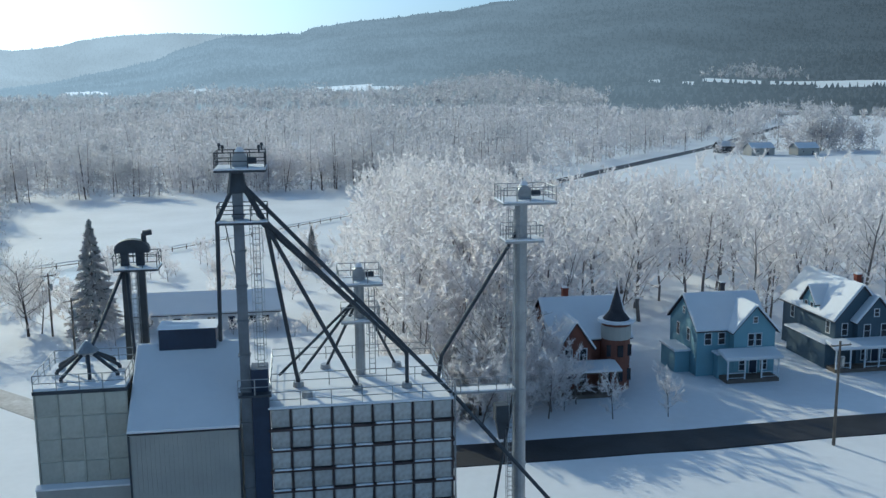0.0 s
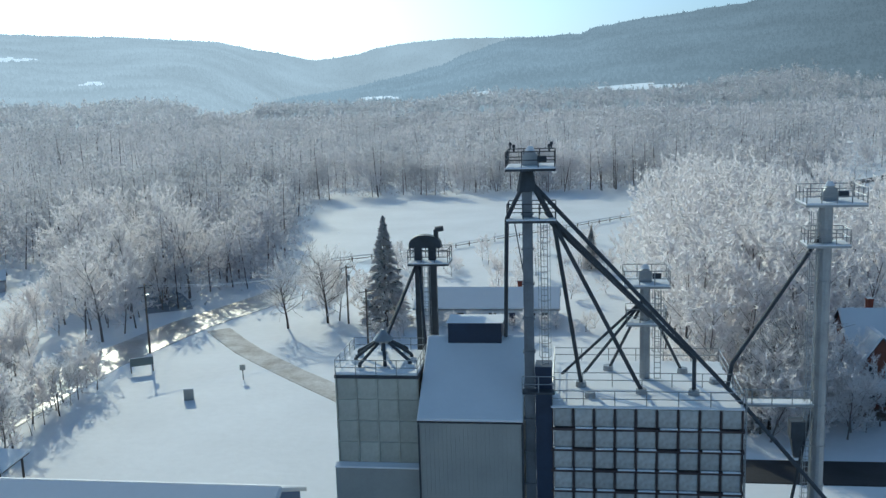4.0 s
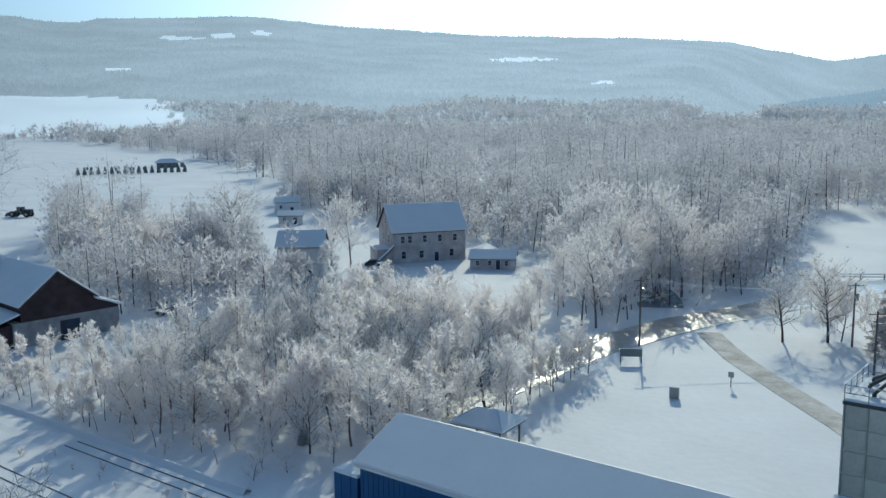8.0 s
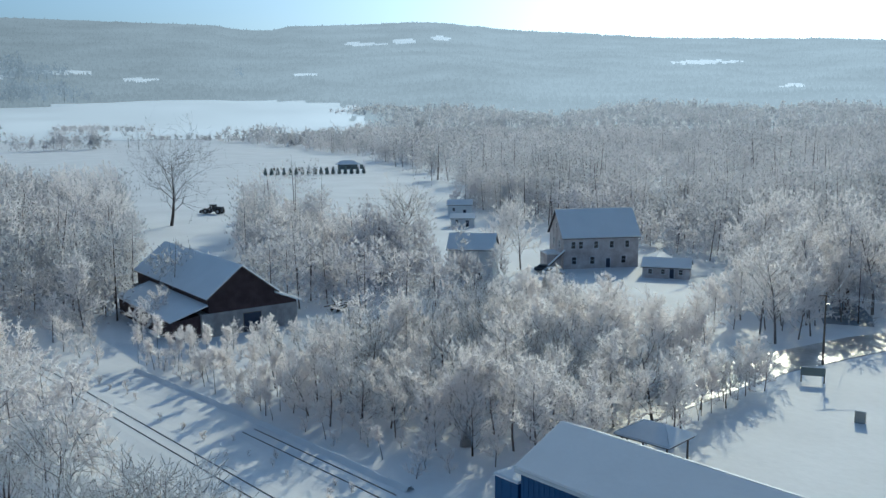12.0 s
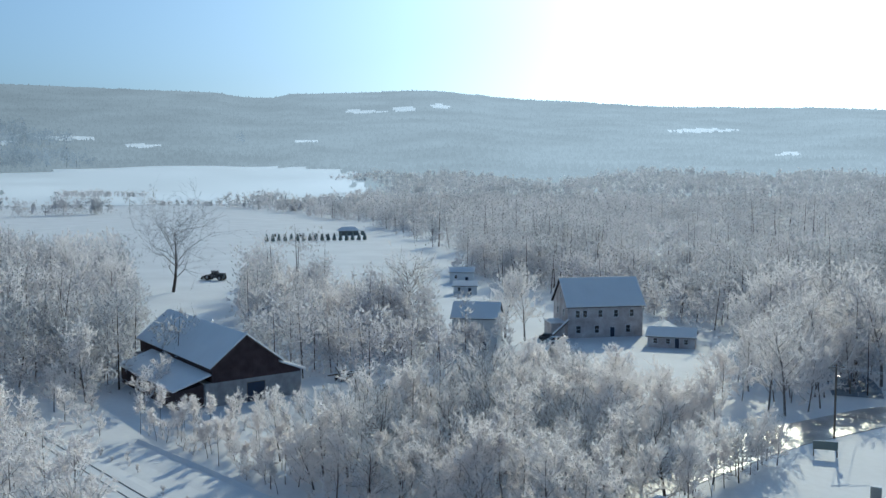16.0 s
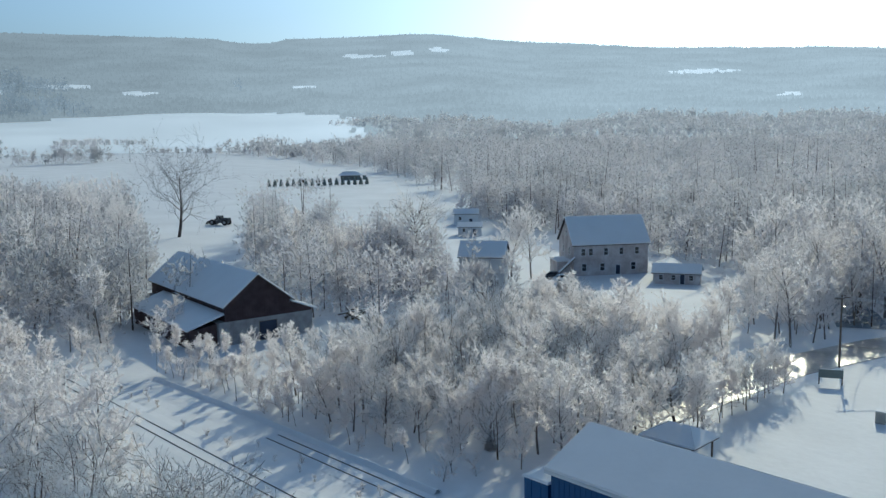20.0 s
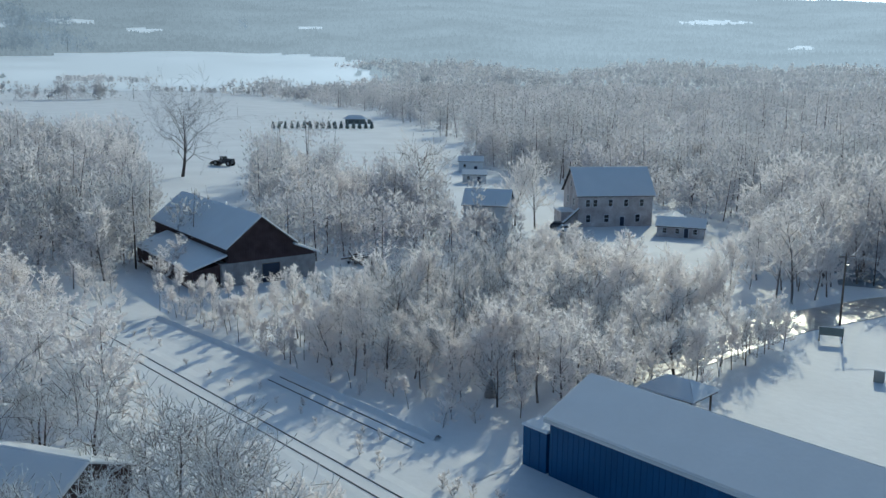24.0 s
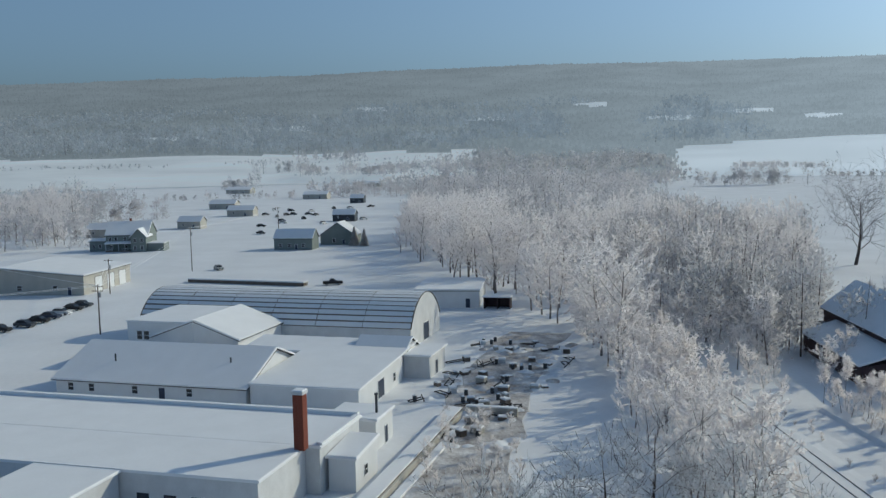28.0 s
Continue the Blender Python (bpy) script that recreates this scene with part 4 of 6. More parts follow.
# ---- blue warehouse beside the track ----
def blue_warehouse():
    t = thing("warehouse", "long blue steel-clad warehouse with a snowy gable roof", "warehouse")
    x0, x1, y0, y1, e, p = -54.7, -22.1, 56.2, 67.2, 5.3, 7.7
    gabled(t, x0, y0, x1, y1, e, p, "x", BLUE, 0.4, 0.3, under=WHITE_PAINT)
    n = 56
    g = Geo()
    for i in range(n):
        x = x0 + (x1 - x0) * (i + 0.5) / n
        g.box(x - 0.04, y0 - 0.035, 0, x + 0.04, y0, e - 0.2)
    part("cladding_ribs", g, BLUE, t)
    part("eave_trim", Geo().box(x0 - 0.4, y0 - 0.46, e - 0.34, x1 + 0.4, y0 - 0.40, e - 0.12), WHITE_PAINT, t, "white eave trim")
    # low lean-to at the west end
    flat_roofed(t, x0 - 3.2, y0 + 0.05, x0 - 0.42, y0 + 5.5, 3.7, BLUE, 0.1, name="lean_to_wall")
    part("lean_to_ribs", Geo().box(x0 - 2.4, y0 + 0.01, 0, x0 - 2.32, y0 + 0.05, 3.6).box(x0 - 1.3, y0 + 0.01, 0, x0 - 1.22, y0 + 0.05, 3.6), BLUE, t)
    window(t, x1 + 0.005, 61.7, 0.1, 4.2, 4.0, "+x", name="door")
    part("corner_trim", Geo().box(x1 - 0.05, y0 - 0.05, 0, x1 + 0.06, y0 + 0.1, e - 0.1), WHITE_PAINT, t)


blue_warehouse()


def picnic_canopy():
    t = thing("canopy", "small open shelter with a snow-covered hipped roof", "shelter", (-55.9, 77.1, 0), 4)
    for x in (-2.6, 2.6):
        for y in (-2, 2):
            part("post", Geo().box(x - 0.08, y - 0.08, -0.05, x + 0.08, y + 0.08, 2.8), TIMBER, t)
    for a, b, c, d in [((-3.2, -2.6), (3.2, -2.6), (1.2, 0), (-1.2, 0)), ((-3.2, 2.6), (3.2, 2.6), (1.2, 0), (-1.2, 0))]:
        part("roof", Geo().slab((*a, 2.75), (*b, 2.75), (*c, 3.9), (*d, 3.9), 0.25), ROOF_SNOW, t)
    for s in (-1, 1):
        part("roof", Geo().prism([(s * 3.2, -2.6, 2.8), (s * 3.2, 2.6, 2.8), (s * 1.2, 0, 3.95)], (0, 0, 0.2)), ROOF_SNOW, t)
    part("roof_beam", Geo().box(-3.1, -2.5, 2.62, 3.1, 2.5, 2.74), TIMBER, t)


picnic_canopy()


# ---- grain mill ----
def feed_shed():
    t = thing("feed_mill_building", "tall grey steel-clad mill building with a snow-covered gable roof", "mill building", (0.4, 0, 0.15))
    gabled(t, -11.9, 62.0, -4.75, 74.0, 13.0, 17.3, "x", SHED_GREY, 0.12, 0.22)
    g = Geo()
    for i in range(24):
        x = -11.8 + 0.3 * i
        g.box(x - 0.02, 61.97, 0, x + 0.02, 62.0, 12.9)
    part("cladding_ribs", g, SHED_GREY, t)
    c = part("roof_vent_house", Geo().box(-10.4, 67.3, 16.6, -6.4, 69.8, 18.75), NAVY, t, "dark blue box on the ridge")
    part("snow_cap", Geo().slab((-10.5, 67.2, 18.76), (-6.3, 67.2, 18.76), (-6.3, 69.9, 18.76), (-10.5, 69.9, 18.76), 0.03), ROOF_SNOW, c)
    part("corner_trim", Geo().box(-12.02, 61.9, 0, -11.9, 62.1, 12.8), DARK_STEEL, t)
    part("corner_trim", Geo().box(-4.75, 61.9, 0, -4.6, 62.1, 12.8), DARK_STEEL, t)


feed_shed()


def panel_mesh(w, h, mat, bulge=0.05):
    g = Geo()
    b = 0.05
    vs = [(-w / 2, 0, 0), (w / 2, 0, 0), (w / 2, 0, h), (-w / 2, 0, h), (-w / 2 + b, -bulge, b), (w / 2 - b, -bulge, b), (w / 2 - b, -bulge, h - b), (-w / 2 + b, -bulge, h - b)]
    g.add(vs, [(4, 5, 6, 7), (0, 1, 5, 4), (1, 2, 6, 5), (2, 3, 7, 6), (3, 0, 4, 7)])
    return g.mesh("panel", [mat])


def small_bin():
    t = thing("grain_bin", "square bin of weathered pale steel panels with spouts on top", "grain bin", (0.4, 0, 0.15))
    x0, x1, y0, y1, z1 = -18.3, -12.25, 64.0, 70.2, 15.5
    part("shell", Geo().box(x0 + 0.1, y0 + 0.1, -0.1, x1 - 0.1, y1 - 0.1, z1 - 0.05), BIN_GREY, t)
    w, h = (x1 - x0) / 4, 1.62
    me, side = panel_mesh(w - 0.06, h - 0.05, BIN_GREY), panel_mesh((y1 - y0) / 4 - 0.06, h - 0.05, BIN_GREY)
    for i in range(4):
        for j in range(4):
            ob = new("panel", me)
            ob.parent, ob.location = t, (x0 + w * (i + 0.5), y0 + 0.1, z1 - h * (j + 1))
            ob = new("panel", side)
            ob.parent, ob.matrix_basis = t, pose(x0 + 0.1, y0 + (y1 - y0) / 4 * (i + 0.5), z1 - h * (j + 1), 0, 0, -90)
    for i in range(5):
        part("stiffener", Geo().box(x0 + w * i - 0.04, y0 - 0.03, z1 - 4 * h, x0 + w * i + 0.04, y0 + 0.1, z1), BIN_GREY, t)
    # lower part, a little wider, with a ledge of snow
    part("lower_shell", Geo().box(x0 - 0.25, y0 - 0.35, -0.1, x1 + 0.1, y1, z1 - 4 * h - 0.3), SHED_GREY, t)
    part("ledge_snow", Geo().slab((x0 - 0.3, y0 - 0.4, z1 - 4 * h - 0.29), (x1 + 0.1, y0 - 0.4, z1 - 4 * h - 0.29), (x1 + 0.1, y0 + 0.08, z1 - 4 * h - 0.1), (x0 - 0.3, y0 + 0.08, z1 - 4 * h - 0.1), 0.15), ROOF_SNOW, t)
    part("rim", Geo().box(x0 - 0.08, y0 - 0.08, z1 - 0.05, x1 + 0.08, y1 + 0.08, z1 + 0.18), DARK_STEEL, t)
    part("roof_snow", Geo().slab((x0, y0, z1 + 0.19), (x1, y0, z1 + 0.19), (x1, y1, z1 + 0.19), (x0, y1, z1 + 0.19), 0.18), ROOF_SNOW, t)
    railing(t, [(x0, y0), (x1, y0), (x1, y1), (x0, y1)], z1 + 0.2, 1.1, 1.5, GALV, True)
    cx, cy, cz = -15.3, 67.1, 18.3
    cone = part("distributor", Geo().tube((cx, cy, cz - 0.75), (cx, cy, cz), 0.8, 0.12, 12).tube((cx, cy, cz - 1.0), (cx, cy, cz - 0.75), 0.55, 0.8, 12), GALV, t, "snow-topped conical distributor")
    for i in range(8):
        a = math.tau * (i + 0.3) / 8
        r = 2.6 if i % 2 else 2.1
        e = (cx + r * math.cos(a), cy + r * math.sin(a), z1 + 0.75)
        part("spout", Geo().tube((cx + 0.4 * math.cos(a), cy + 0.4 * math.sin(a), cz - 0.85), e, 0.13, n=8).tube(e, (e[0], e[1], z1 + 0.2), 0.14, n=8), DARK_STEEL, t)
        part("hatch", Geo().tube((e[0], e[1], z1 + 0.3), (e[0], e[1], z1 + 0.55), 0.4, 0.34, 10), ROOF_SNOW, t)


small_bin()


def square_bins():
    t = thing("grain_bin_block", "block of white steel bins in dark girts under snow", "grain bins", (0.4, 0, 0.15))
    x0, x1, y0, y1, z1 = -2.6, 10.1, 62.2, 73.0, 14.1
    part("shell", Geo().box(x0 + 0.12, y0 + 0.12, -0.1, x1 - 0.12, y1 - 0.12, z1 - 0.05), DARK_STEEL, t)
    nx, h = 9, 1.5
    w = (x1 - x0) / nx
    me = panel_mesh(w - 0.12, h - 0.2, WHITE_BIN, 0.08)
    sd = panel_mesh((y1 - y0) / 7 - 0.12, h - 0.2, WHITE_BIN, 0.08)
    for j in range(9):
        for i in range(nx):
            ob = new("panel", me)
            ob.parent, ob.location = t, (x0 + w * (i + 0.5), y0 + 0.12, z1 - h * (j + 1) + 0.12)
        for i in range(7):
            ob = new("panel", sd)
            ob.parent, ob.matrix_basis = t, pose(x1 - 0.12, y0 + (y1 - y0) / 7 * (i + 0.5), z1 - h * (j + 1) + 0.12, 0, 0, 90)
        z = z1 - h * (j + 1)
        q = part("girt", Geo().box(x0 - 0.12, y0 - 0.16, z - 0.10, x1 + 0.12, y0 + 0.1, z + 0.06).box(x1 - 0.1, y0 + 0.1, z - 0.10, x1 + 0.16, y1, z + 0.06), RUST, t, "dark rusty girt with a line of snow")
        for i in range(nx):
            if (i * 7 + j * 5) % 4:
                u = x0 + w * i + 0.1 + 0.05 * ((i + j) % 3)
                part("snow_line", Geo().slab((u, y0 - 0.17, z + 0.06), (u + w - 0.25, y0 - 0.17, z + 0.06), (u + w - 0.25, y0 + 0.02, z + 0.06), (u, y0 + 0.02, z + 0.06), 0.09, 0.6), ROOF_SNOW, q)
    for i in range(nx + 1):
        x = x0 + w * i
        part("post", Geo().box(x - 0.045, y0 - 0.1, -0.1, x + 0.045, y0 + 0.1, z1), RUST, t)
    part("roof_snow", Geo().slab((x0 - 0.1, y0 - 0.1, z1), (x1 + 0.1, y0 - 0.1, z1), (x1 + 0.1, y1, z1), (x0 - 0.1, y1, z1), 0.18), ROOF_SNOW, t)
    railing(t, [(x0, y0), (x1, y0), (x1, y1), (x0, y1)], z1 + 0.1, 1.1, 2.1, GALV, True)
    railing(t, [(x0, y0 + 4.2), (x1, y0 + 4.2)], z1 + 0.1, 1.1, 2.1, GALV)
    for x, y in [(-0.6, 66.4), (3.6, 64.9), (7.2, 64.8), (1.5, 70.5), (7.0, 70.0), (9.0, 67.5), (0.0, 64.0)]:
        part("hatch", Geo().tube((x, y, z1 + 0.1), (x, y, z1 + 0.55), 0.42, 0.36, 10), GALV, t)
    g = Geo()
    for s in (0, 0.5):
        g.box(x1 + 0.25, y0 + 0.3 + s, 0, x1 + 0.31, y0 + 0.36 + s, z1 + 1.2)
    for k in range(48):
        g.box(x1 + 0.26, y0 + 0.34, 0.3 + 0.3 * k, x1 + 0.30, y0 + 0.84, 0.34 + 0.3 * k)
    part("ladder", g, GALV, t)


square_bins()


def platform(t, x0, y0, x1, y1, z, mat=None):
    part("platform", Geo().box(x0, y0, z - 0.16, x1, y1, z), mat or DARK_STEEL, t)
    part("platform_snow", Geo().slab((x0, y0, z), (x1, y0, z), (x1, y1, z), (x0, y1, z), 0.12), ROOF_SNOW, t)
    railing(t, [(x0 + 0.05, y0 + 0.05), (x1 - 0.05, y0 + 0.05), (x1 - 0.05, y1 - 0.05), (x0 + 0.05, y1 - 0.05)], z + 0.02, 1.1, 1.1, mat or DARK_STEEL, True)


def caged_ladder(t, x, y, z0, z1, mat):
    g = Geo()
    for s in (-0.22, 0.22):
        g.box(x + s - 0.03, y - 0.03, z0, x + s + 0.03, y + 0.03, z1)
    for k in range(int((z1 - z0) / 0.4)):
        g.box(x - 0.2, y - 0.02, z0 + 0.4 * k, x + 0.2, y + 0.02, z0 + 0.4 * k + 0.04)
    part("ladder", g, mat, t)
    c = Geo()
    n = int((z1 - z0 - 2.2) / 1.0)
    for k in range(n + 1):
        z = z0 + 2.2 + k
        ring = [(x + 0.42 * math.cos(a), y - 0.05 - 0.42 * abs(math.sin(a)) * 1.4, z) for a in (0, 0.6, 1.2, 1.9, 2.5, 3.14)]
        for p, q in zip(ring, ring[1:]):
            c.bar(p, q, 0.035)
    for a in (0.3, 1.0, 1.57, 2.1, 2.8):
        px, py = x + 0.42 * math.cos(a), y - 0.05 - 0.42 * abs(math.sin(a)) * 1.4
        c.bar((px, py, z0 + 2.2), (px, py, z1), 0.03)
    part("ladder_cage", c, mat, t)


def head_machine(t, x, y, z, mat, w=0.55):
    """The elevator head on top of a leg: a rounded hood, a motor and a vent."""
    g = Geo()
    hood = [(x + w * math.cos(math.pi * k / 8), y - 0.35, z + 0.55 + w * math.sin(math.pi * k / 8)) for k in range(9)]
    g.prism([(x + w, y - 0.35, z), *hood, (x - w, y - 0.35, z)], (0, 0.7, 0))
    h = part("head", g, mat, t)
    part("motor", Geo().tube((x + 0.5, y - 0.5, z + 0.5), (x + 1.1, y - 0.5, z + 0.5), 0.22, n=10), DARK_STEEL, h)
    part("head_snow", Geo().tube((x, y, z + 0.6 + w * 0.9), (x, y, z + 0.75 + w * 1.2), 0.35, 0.16, 9), ROOF_SNOW, h)


def main_leg():
    t = thing("grain_elevator_leg", "tall dark steel elevator leg with railed platforms and fanned spouts", "grain elevator", (0.4, 0, 0.15))
    x, y = -4.15, 63.0
    part("leg", Geo().box(x - 0.34, y - 0.28, -0.1, x + 0.34, y + 0.28, 30.6), MID_STEEL, t)
    for k in range(12):
        part("leg_flange", Geo().box(x - 0.42, y - 0.36, 2.4 * k + 1, x + 0.42, y + 0.36, 2.4 * k + 1.1), MID_STEEL, t)
    part("shaft", Geo().box(-3.75, 62.1, -0.1, -2.62, 63.8, 17.0), NAVY, t, "dark blue enclosed shaft")
    platform(t, -5.5, 61.4, -2.2, 64.6, 30.6)
    platform(t, -5.5, 61.9, -2.2, 64.1, 27.1)
    head_machine(t, x + 0.25, y, 30.65, GALV, 0.5)
    for q in ((-5.3, 64.2), (-2.6, 61.7), (-4.9, 61.7), (-2.5, 64.2)):
        part("light_fitting", Geo().tube((*q, 31.7), (*q, 32.0), 0.06, n=6).tube((*q, 32.0), (*q, 32.2), 0.13, 0.08, 8), DARK_STEEL, t)
    caged_ladder(t, -3.05, 62.9, 15.4, 27.2, GALV)
    part("distributor", Geo().tube((x, y - 0.1, 29.0), (x, y - 0.1, 30.3), 0.7, 0.45, 10), DARK_STEEL, t)
    top = (x + 0.3, 62.8, 29.6)
    runs = [[(x + 0.6, 62.7, 29.2), (-2.4, 62.8, 27.0), (-0.6, 66.4, 14.5)], [(x + 0.4, 62.7, 29.4), (-2.2, 62.9, 26.4), (3.6, 64.9, 14.5)], [(-2.9, 62.6, 27.6), (7.2, 64.8, 16.9), (7.2, 64.8, 14.2)],
            [(-2.7, 62.7, 27.0), (4.4, 67.6, 19.2)], [top, (10.6, 63.0, 13.8), (18.4, 63.5, 4.4)], [(x - 0.2, 62.8, 29.5), (-5.5, 62.4, 27.2), (-6.1, 67.6, 17.7)]]
    for run in runs:
        g = Geo()
        for p, q in zip(run, run[1:]):
            g.tube(p, q, 0.145, n=10)
        part("spout", g, DARK_STEEL, t)
    part("stay", Geo().tube((-5.0, 62.4, 27.0), (x - 0.3, 62.9, 23.3), 0.04, n=5), DARK_STEEL, t)
    part("landing", Geo().box(-4.6, 61.3, 15.3, -2.4, 62.1, 15.45), DARK_STEEL, t)
    railing(t, [(-4.6, 61.35), (-2.4, 61.35)], 15.45, 1.1, 1.1, GALV)


main_leg()


def east_leg():
    t = thing("grain_elevator_leg", "galvanised elevator leg with two railed platforms and a catwalk", "grain elevator", (0.15, 0, 0))
    x, y = 16.4, 67.0
    part("leg", Geo().tube((x, y, -0.1), (x, y, 27.6), 0.48, n=14), GALV, t)
    for k in range(9):
        part("leg_flange", Geo().tube((x, y, 3 * k + 1), (x, y, 3 * k + 1.12), 0.54, n=14), GALV, t)
    platform(t, 14.7, 65.4, 18.7, 68.6, 27.6, GALV)
    platform(t, 15.0, 66.0, 17.9, 68.0, 24.7, GALV)
    head_machine(t, x + 0.2, y, 27.7, GALV, 0.5)
    part("spout", Geo().tube((x - 0.4, y - 0.2, 25.2), (10.3, 66.6, 16.2), 0.15, n=8).tube((10.3, 66.6, 16.2), (10.0, 66.6, 14.3), 0.15, n=8), DARK_STEEL, t)
    caged_ladder(t, x - 0.75, y - 0.1, 2.0, 27.0, GALV)
    part("catwalk", Geo().box(10.2, 66.3, 13.1, 15.9, 67.3, 13.25), GALV, t)
    part("catwalk_snow", Geo().slab((10.2, 66.3, 13.26), (15.9, 66.3, 13.26), (15.9, 67.3, 13.26), (10.2, 67.3, 13.26), 0.1), ROOF_SNOW, t)
    railing(t, [(10.3, 66.3), (15.8, 66.3)], 13.25, 1.1, 1.4, GALV)
    part("hopper", Geo().tube((14.9, 66.8, 9.2), (14.9, 66.8, 10.7), 0.25, 0.6, 4).box(14.4, 66.3, 10.7, 15.4, 67.3, 12.0), DARK_STEEL, t)
    part("brace", Geo().tube((x - 0.5, y, 12.6), (13.6, 66.6, -0.1), 0.12, n=8), DARK_STEEL, t)


east_leg()


def roof_leg():
    t = thing("grain_elevator_leg", "short galvanised elevator leg standing on the snowy bin roof", "grain elevator", (0.4, 0, 0.15))
    x, y = 4.1, 68.6
    part("leg", Geo().tube((x, y, 14.1), (x, y, 21.5), 0.38, n=12), GALV, t)
    platform(t, x - 1.6, y - 1.4, x + 1.7, y + 1.4, 21.5, GALV)
    platform(t, x - 1.4, y - 1.0, x + 1.5, y + 1.0, 18.6, GALV)
    head_machine(t, x, y, 21.6, GALV, 0.45)
    caged_ladder(t, x + 0.9, y - 0.2, 14.3, 21.0, GALV)
    for e in ((-2.0, 67.0, 15.0), (-0.4, 66.6, 15.2), (1.6, 70.4, 14.5), (6.9, 70.0, 14.5)):
        part("spout", Geo().tube((x, y - 0.2, 20.4), e, 0.11, n=8), DARK_STEEL, t)


roof_leg()


def west_leg():
    t = thing("grain_elevator_leg", "dark twin-leg bucket elevator with a hooded head and railed platform", "grain elevator", (0.75, 0, -0.15))
    y = 74.0
    for x in (-13.9, -12.75):
        part("leg", Geo().box(x - 0.3, y - 0.25, -0.1, x + 0.3, y + 0.25, 23.7), DARK_STEEL, t)
    platform(t, -14.6, y - 1.3, -11.3, y + 1.3, 22.5)
    g = Geo()
    hood = [(-13.3 + 1.3 * math.cos(math.pi * k / 10), y - 0.4, 23.95 + 0.75 * math.sin(math.pi * k / 10)) for k in range(11)]
    g.prism([(-12.0, y - 0.4, 23.65), *hood, (-14.6, y - 0.4, 23.65)], (0, 0.8, 0))
    g.tube((-12.4, y, 24.2), (-12.4, y, 25.1), 0.2, n=8).tube((-12.45, y, 25.1), (-11.8, y, 25.2), 0.22, n=8)
    part("head", g, DARK_STEEL, t, "dark rounded elevator hood")
    part("spout", Geo().tube((-14.0, y - 0.3, 22.4), (-15.3, 67.1, 18.2), 0.14, n=8), DARK_STEEL, t)
    part("spout", Geo().tube((-13.8, y - 0.4, 22.3), (-12.2, 66.5, 15.0), 0.11, n=8), DARK_STEEL, t)
    caged_ladder(t, -13.3, y - 0.35, 8, 22.4, GALV)


west_leg()


# ---- street houses ----
def pale_house():
    t = thing("house", "pale blue clapboard house with snow-covered cross gables and a front porch", "house")
    gabled(t, 48.8, 106.0, 58.0, 114.5, 5.9, 9.4, "x", HOUSE_BLUE)
    gabled(t, 53.0, 104.6, 58.4, 110.0, 5.9, 8.9, "y", HOUSE_BLUE, name="wing_wall")
    porch(t, 51.2, 102.4, 58.0, 104.58, 2.9)
    flat_roofed(t, 51.0, 104.62, 52.96, 105.96, 3.0, HOUSE_BLUE, 0.25, name="porch_wall")
    for x in (55.2, 56.2):
        window(t, x, 104.59, 4.0, 0.7, 1.5)
    window(t, 55.7, 104.59, 6.9, 0.5, 0.7)
    for x in (54.2, 57.0):
        window(t, x, 104.59, 0.9, 0.8, 1.5)
    for x in (50.2, 52.0):
        window(t, x, 105.99, 4.0, 0.8, 1.4)
    window(t, 55.6, 104.59, 0.5, 0.95, 2.0, name="door")
    for y in (108.6, 111.8):
        window(t, 48.79, y, 4.0, 0.8, 1.5, "-x")
        window(t, 48.79, y, 1.0, 0.8, 1.5, "-x")
    window(t, 48.79, 110.2, 7.2, 0.5, 0.8, "-x")
    chimney(t, 54.4, 111.5, 8.2, 10.6, 0.6, SLATE)
    flat_roofed(t, 46.8, 108.0, 48.77, 112.5, 2.7, HOUSE_BLUE, name="side_porch_wall")


pale_house()


def dark_house():
    t = thing("house", "dark blue clapboard house with steep snowy gables and wrapping porch", "house")
    gabled(t, 68.0, 107.0, 75.0, 120.0, 6.1, 10.3, "y", HOUSE_DARK)
    gabled(t, 70.5, 106.0, 75.6, 112.0, 6.0, 9.0, "y", HOUSE_DARK, z0=-0.12, name="wing_wall")
    gabled(t, 67.9, 111.6, 71.5, 114.8, 7.3, 9.2, "x", HOUSE_BLUE, z0=5.6, name="dormer_wall")
    porch(t, 66.4, 103.9, 78.4, 105.98, 3.0, posts=7)
    flat_roofed(t, 66.2, 106.1, 67.98, 115.5, 3.2, HOUSE_DARK, 0.3, name="side_porch_wall")
    for y in (112.5, 113.9):
        window(t, 67.89, y, 6.1, 0.6, 1.0, "-x")
    for y in (108.6, 117.4):
        window(t, 67.99, y, 4.0, 0.8, 1.5, "-x")
    window(t, 69.3, 106.99, 4.0, 0.7, 1.5)
    for x in (71.8, 74.2):
        window(t, x, 105.99, 3.9, 0.8, 1.6)
    window(t, 73.0, 105.99, 6.6, 0.6, 0.9)
    for x in (71.6, 74.6):
        window(t, x, 105.99, 0.9, 0.8, 1.5)
    window(t, 73.1, 105.99, 0.5, 0.95, 2.1, name="door")
    chimney(t, 72.3, 109.5, 9.4, 11.4, 0.7)


dark_house()


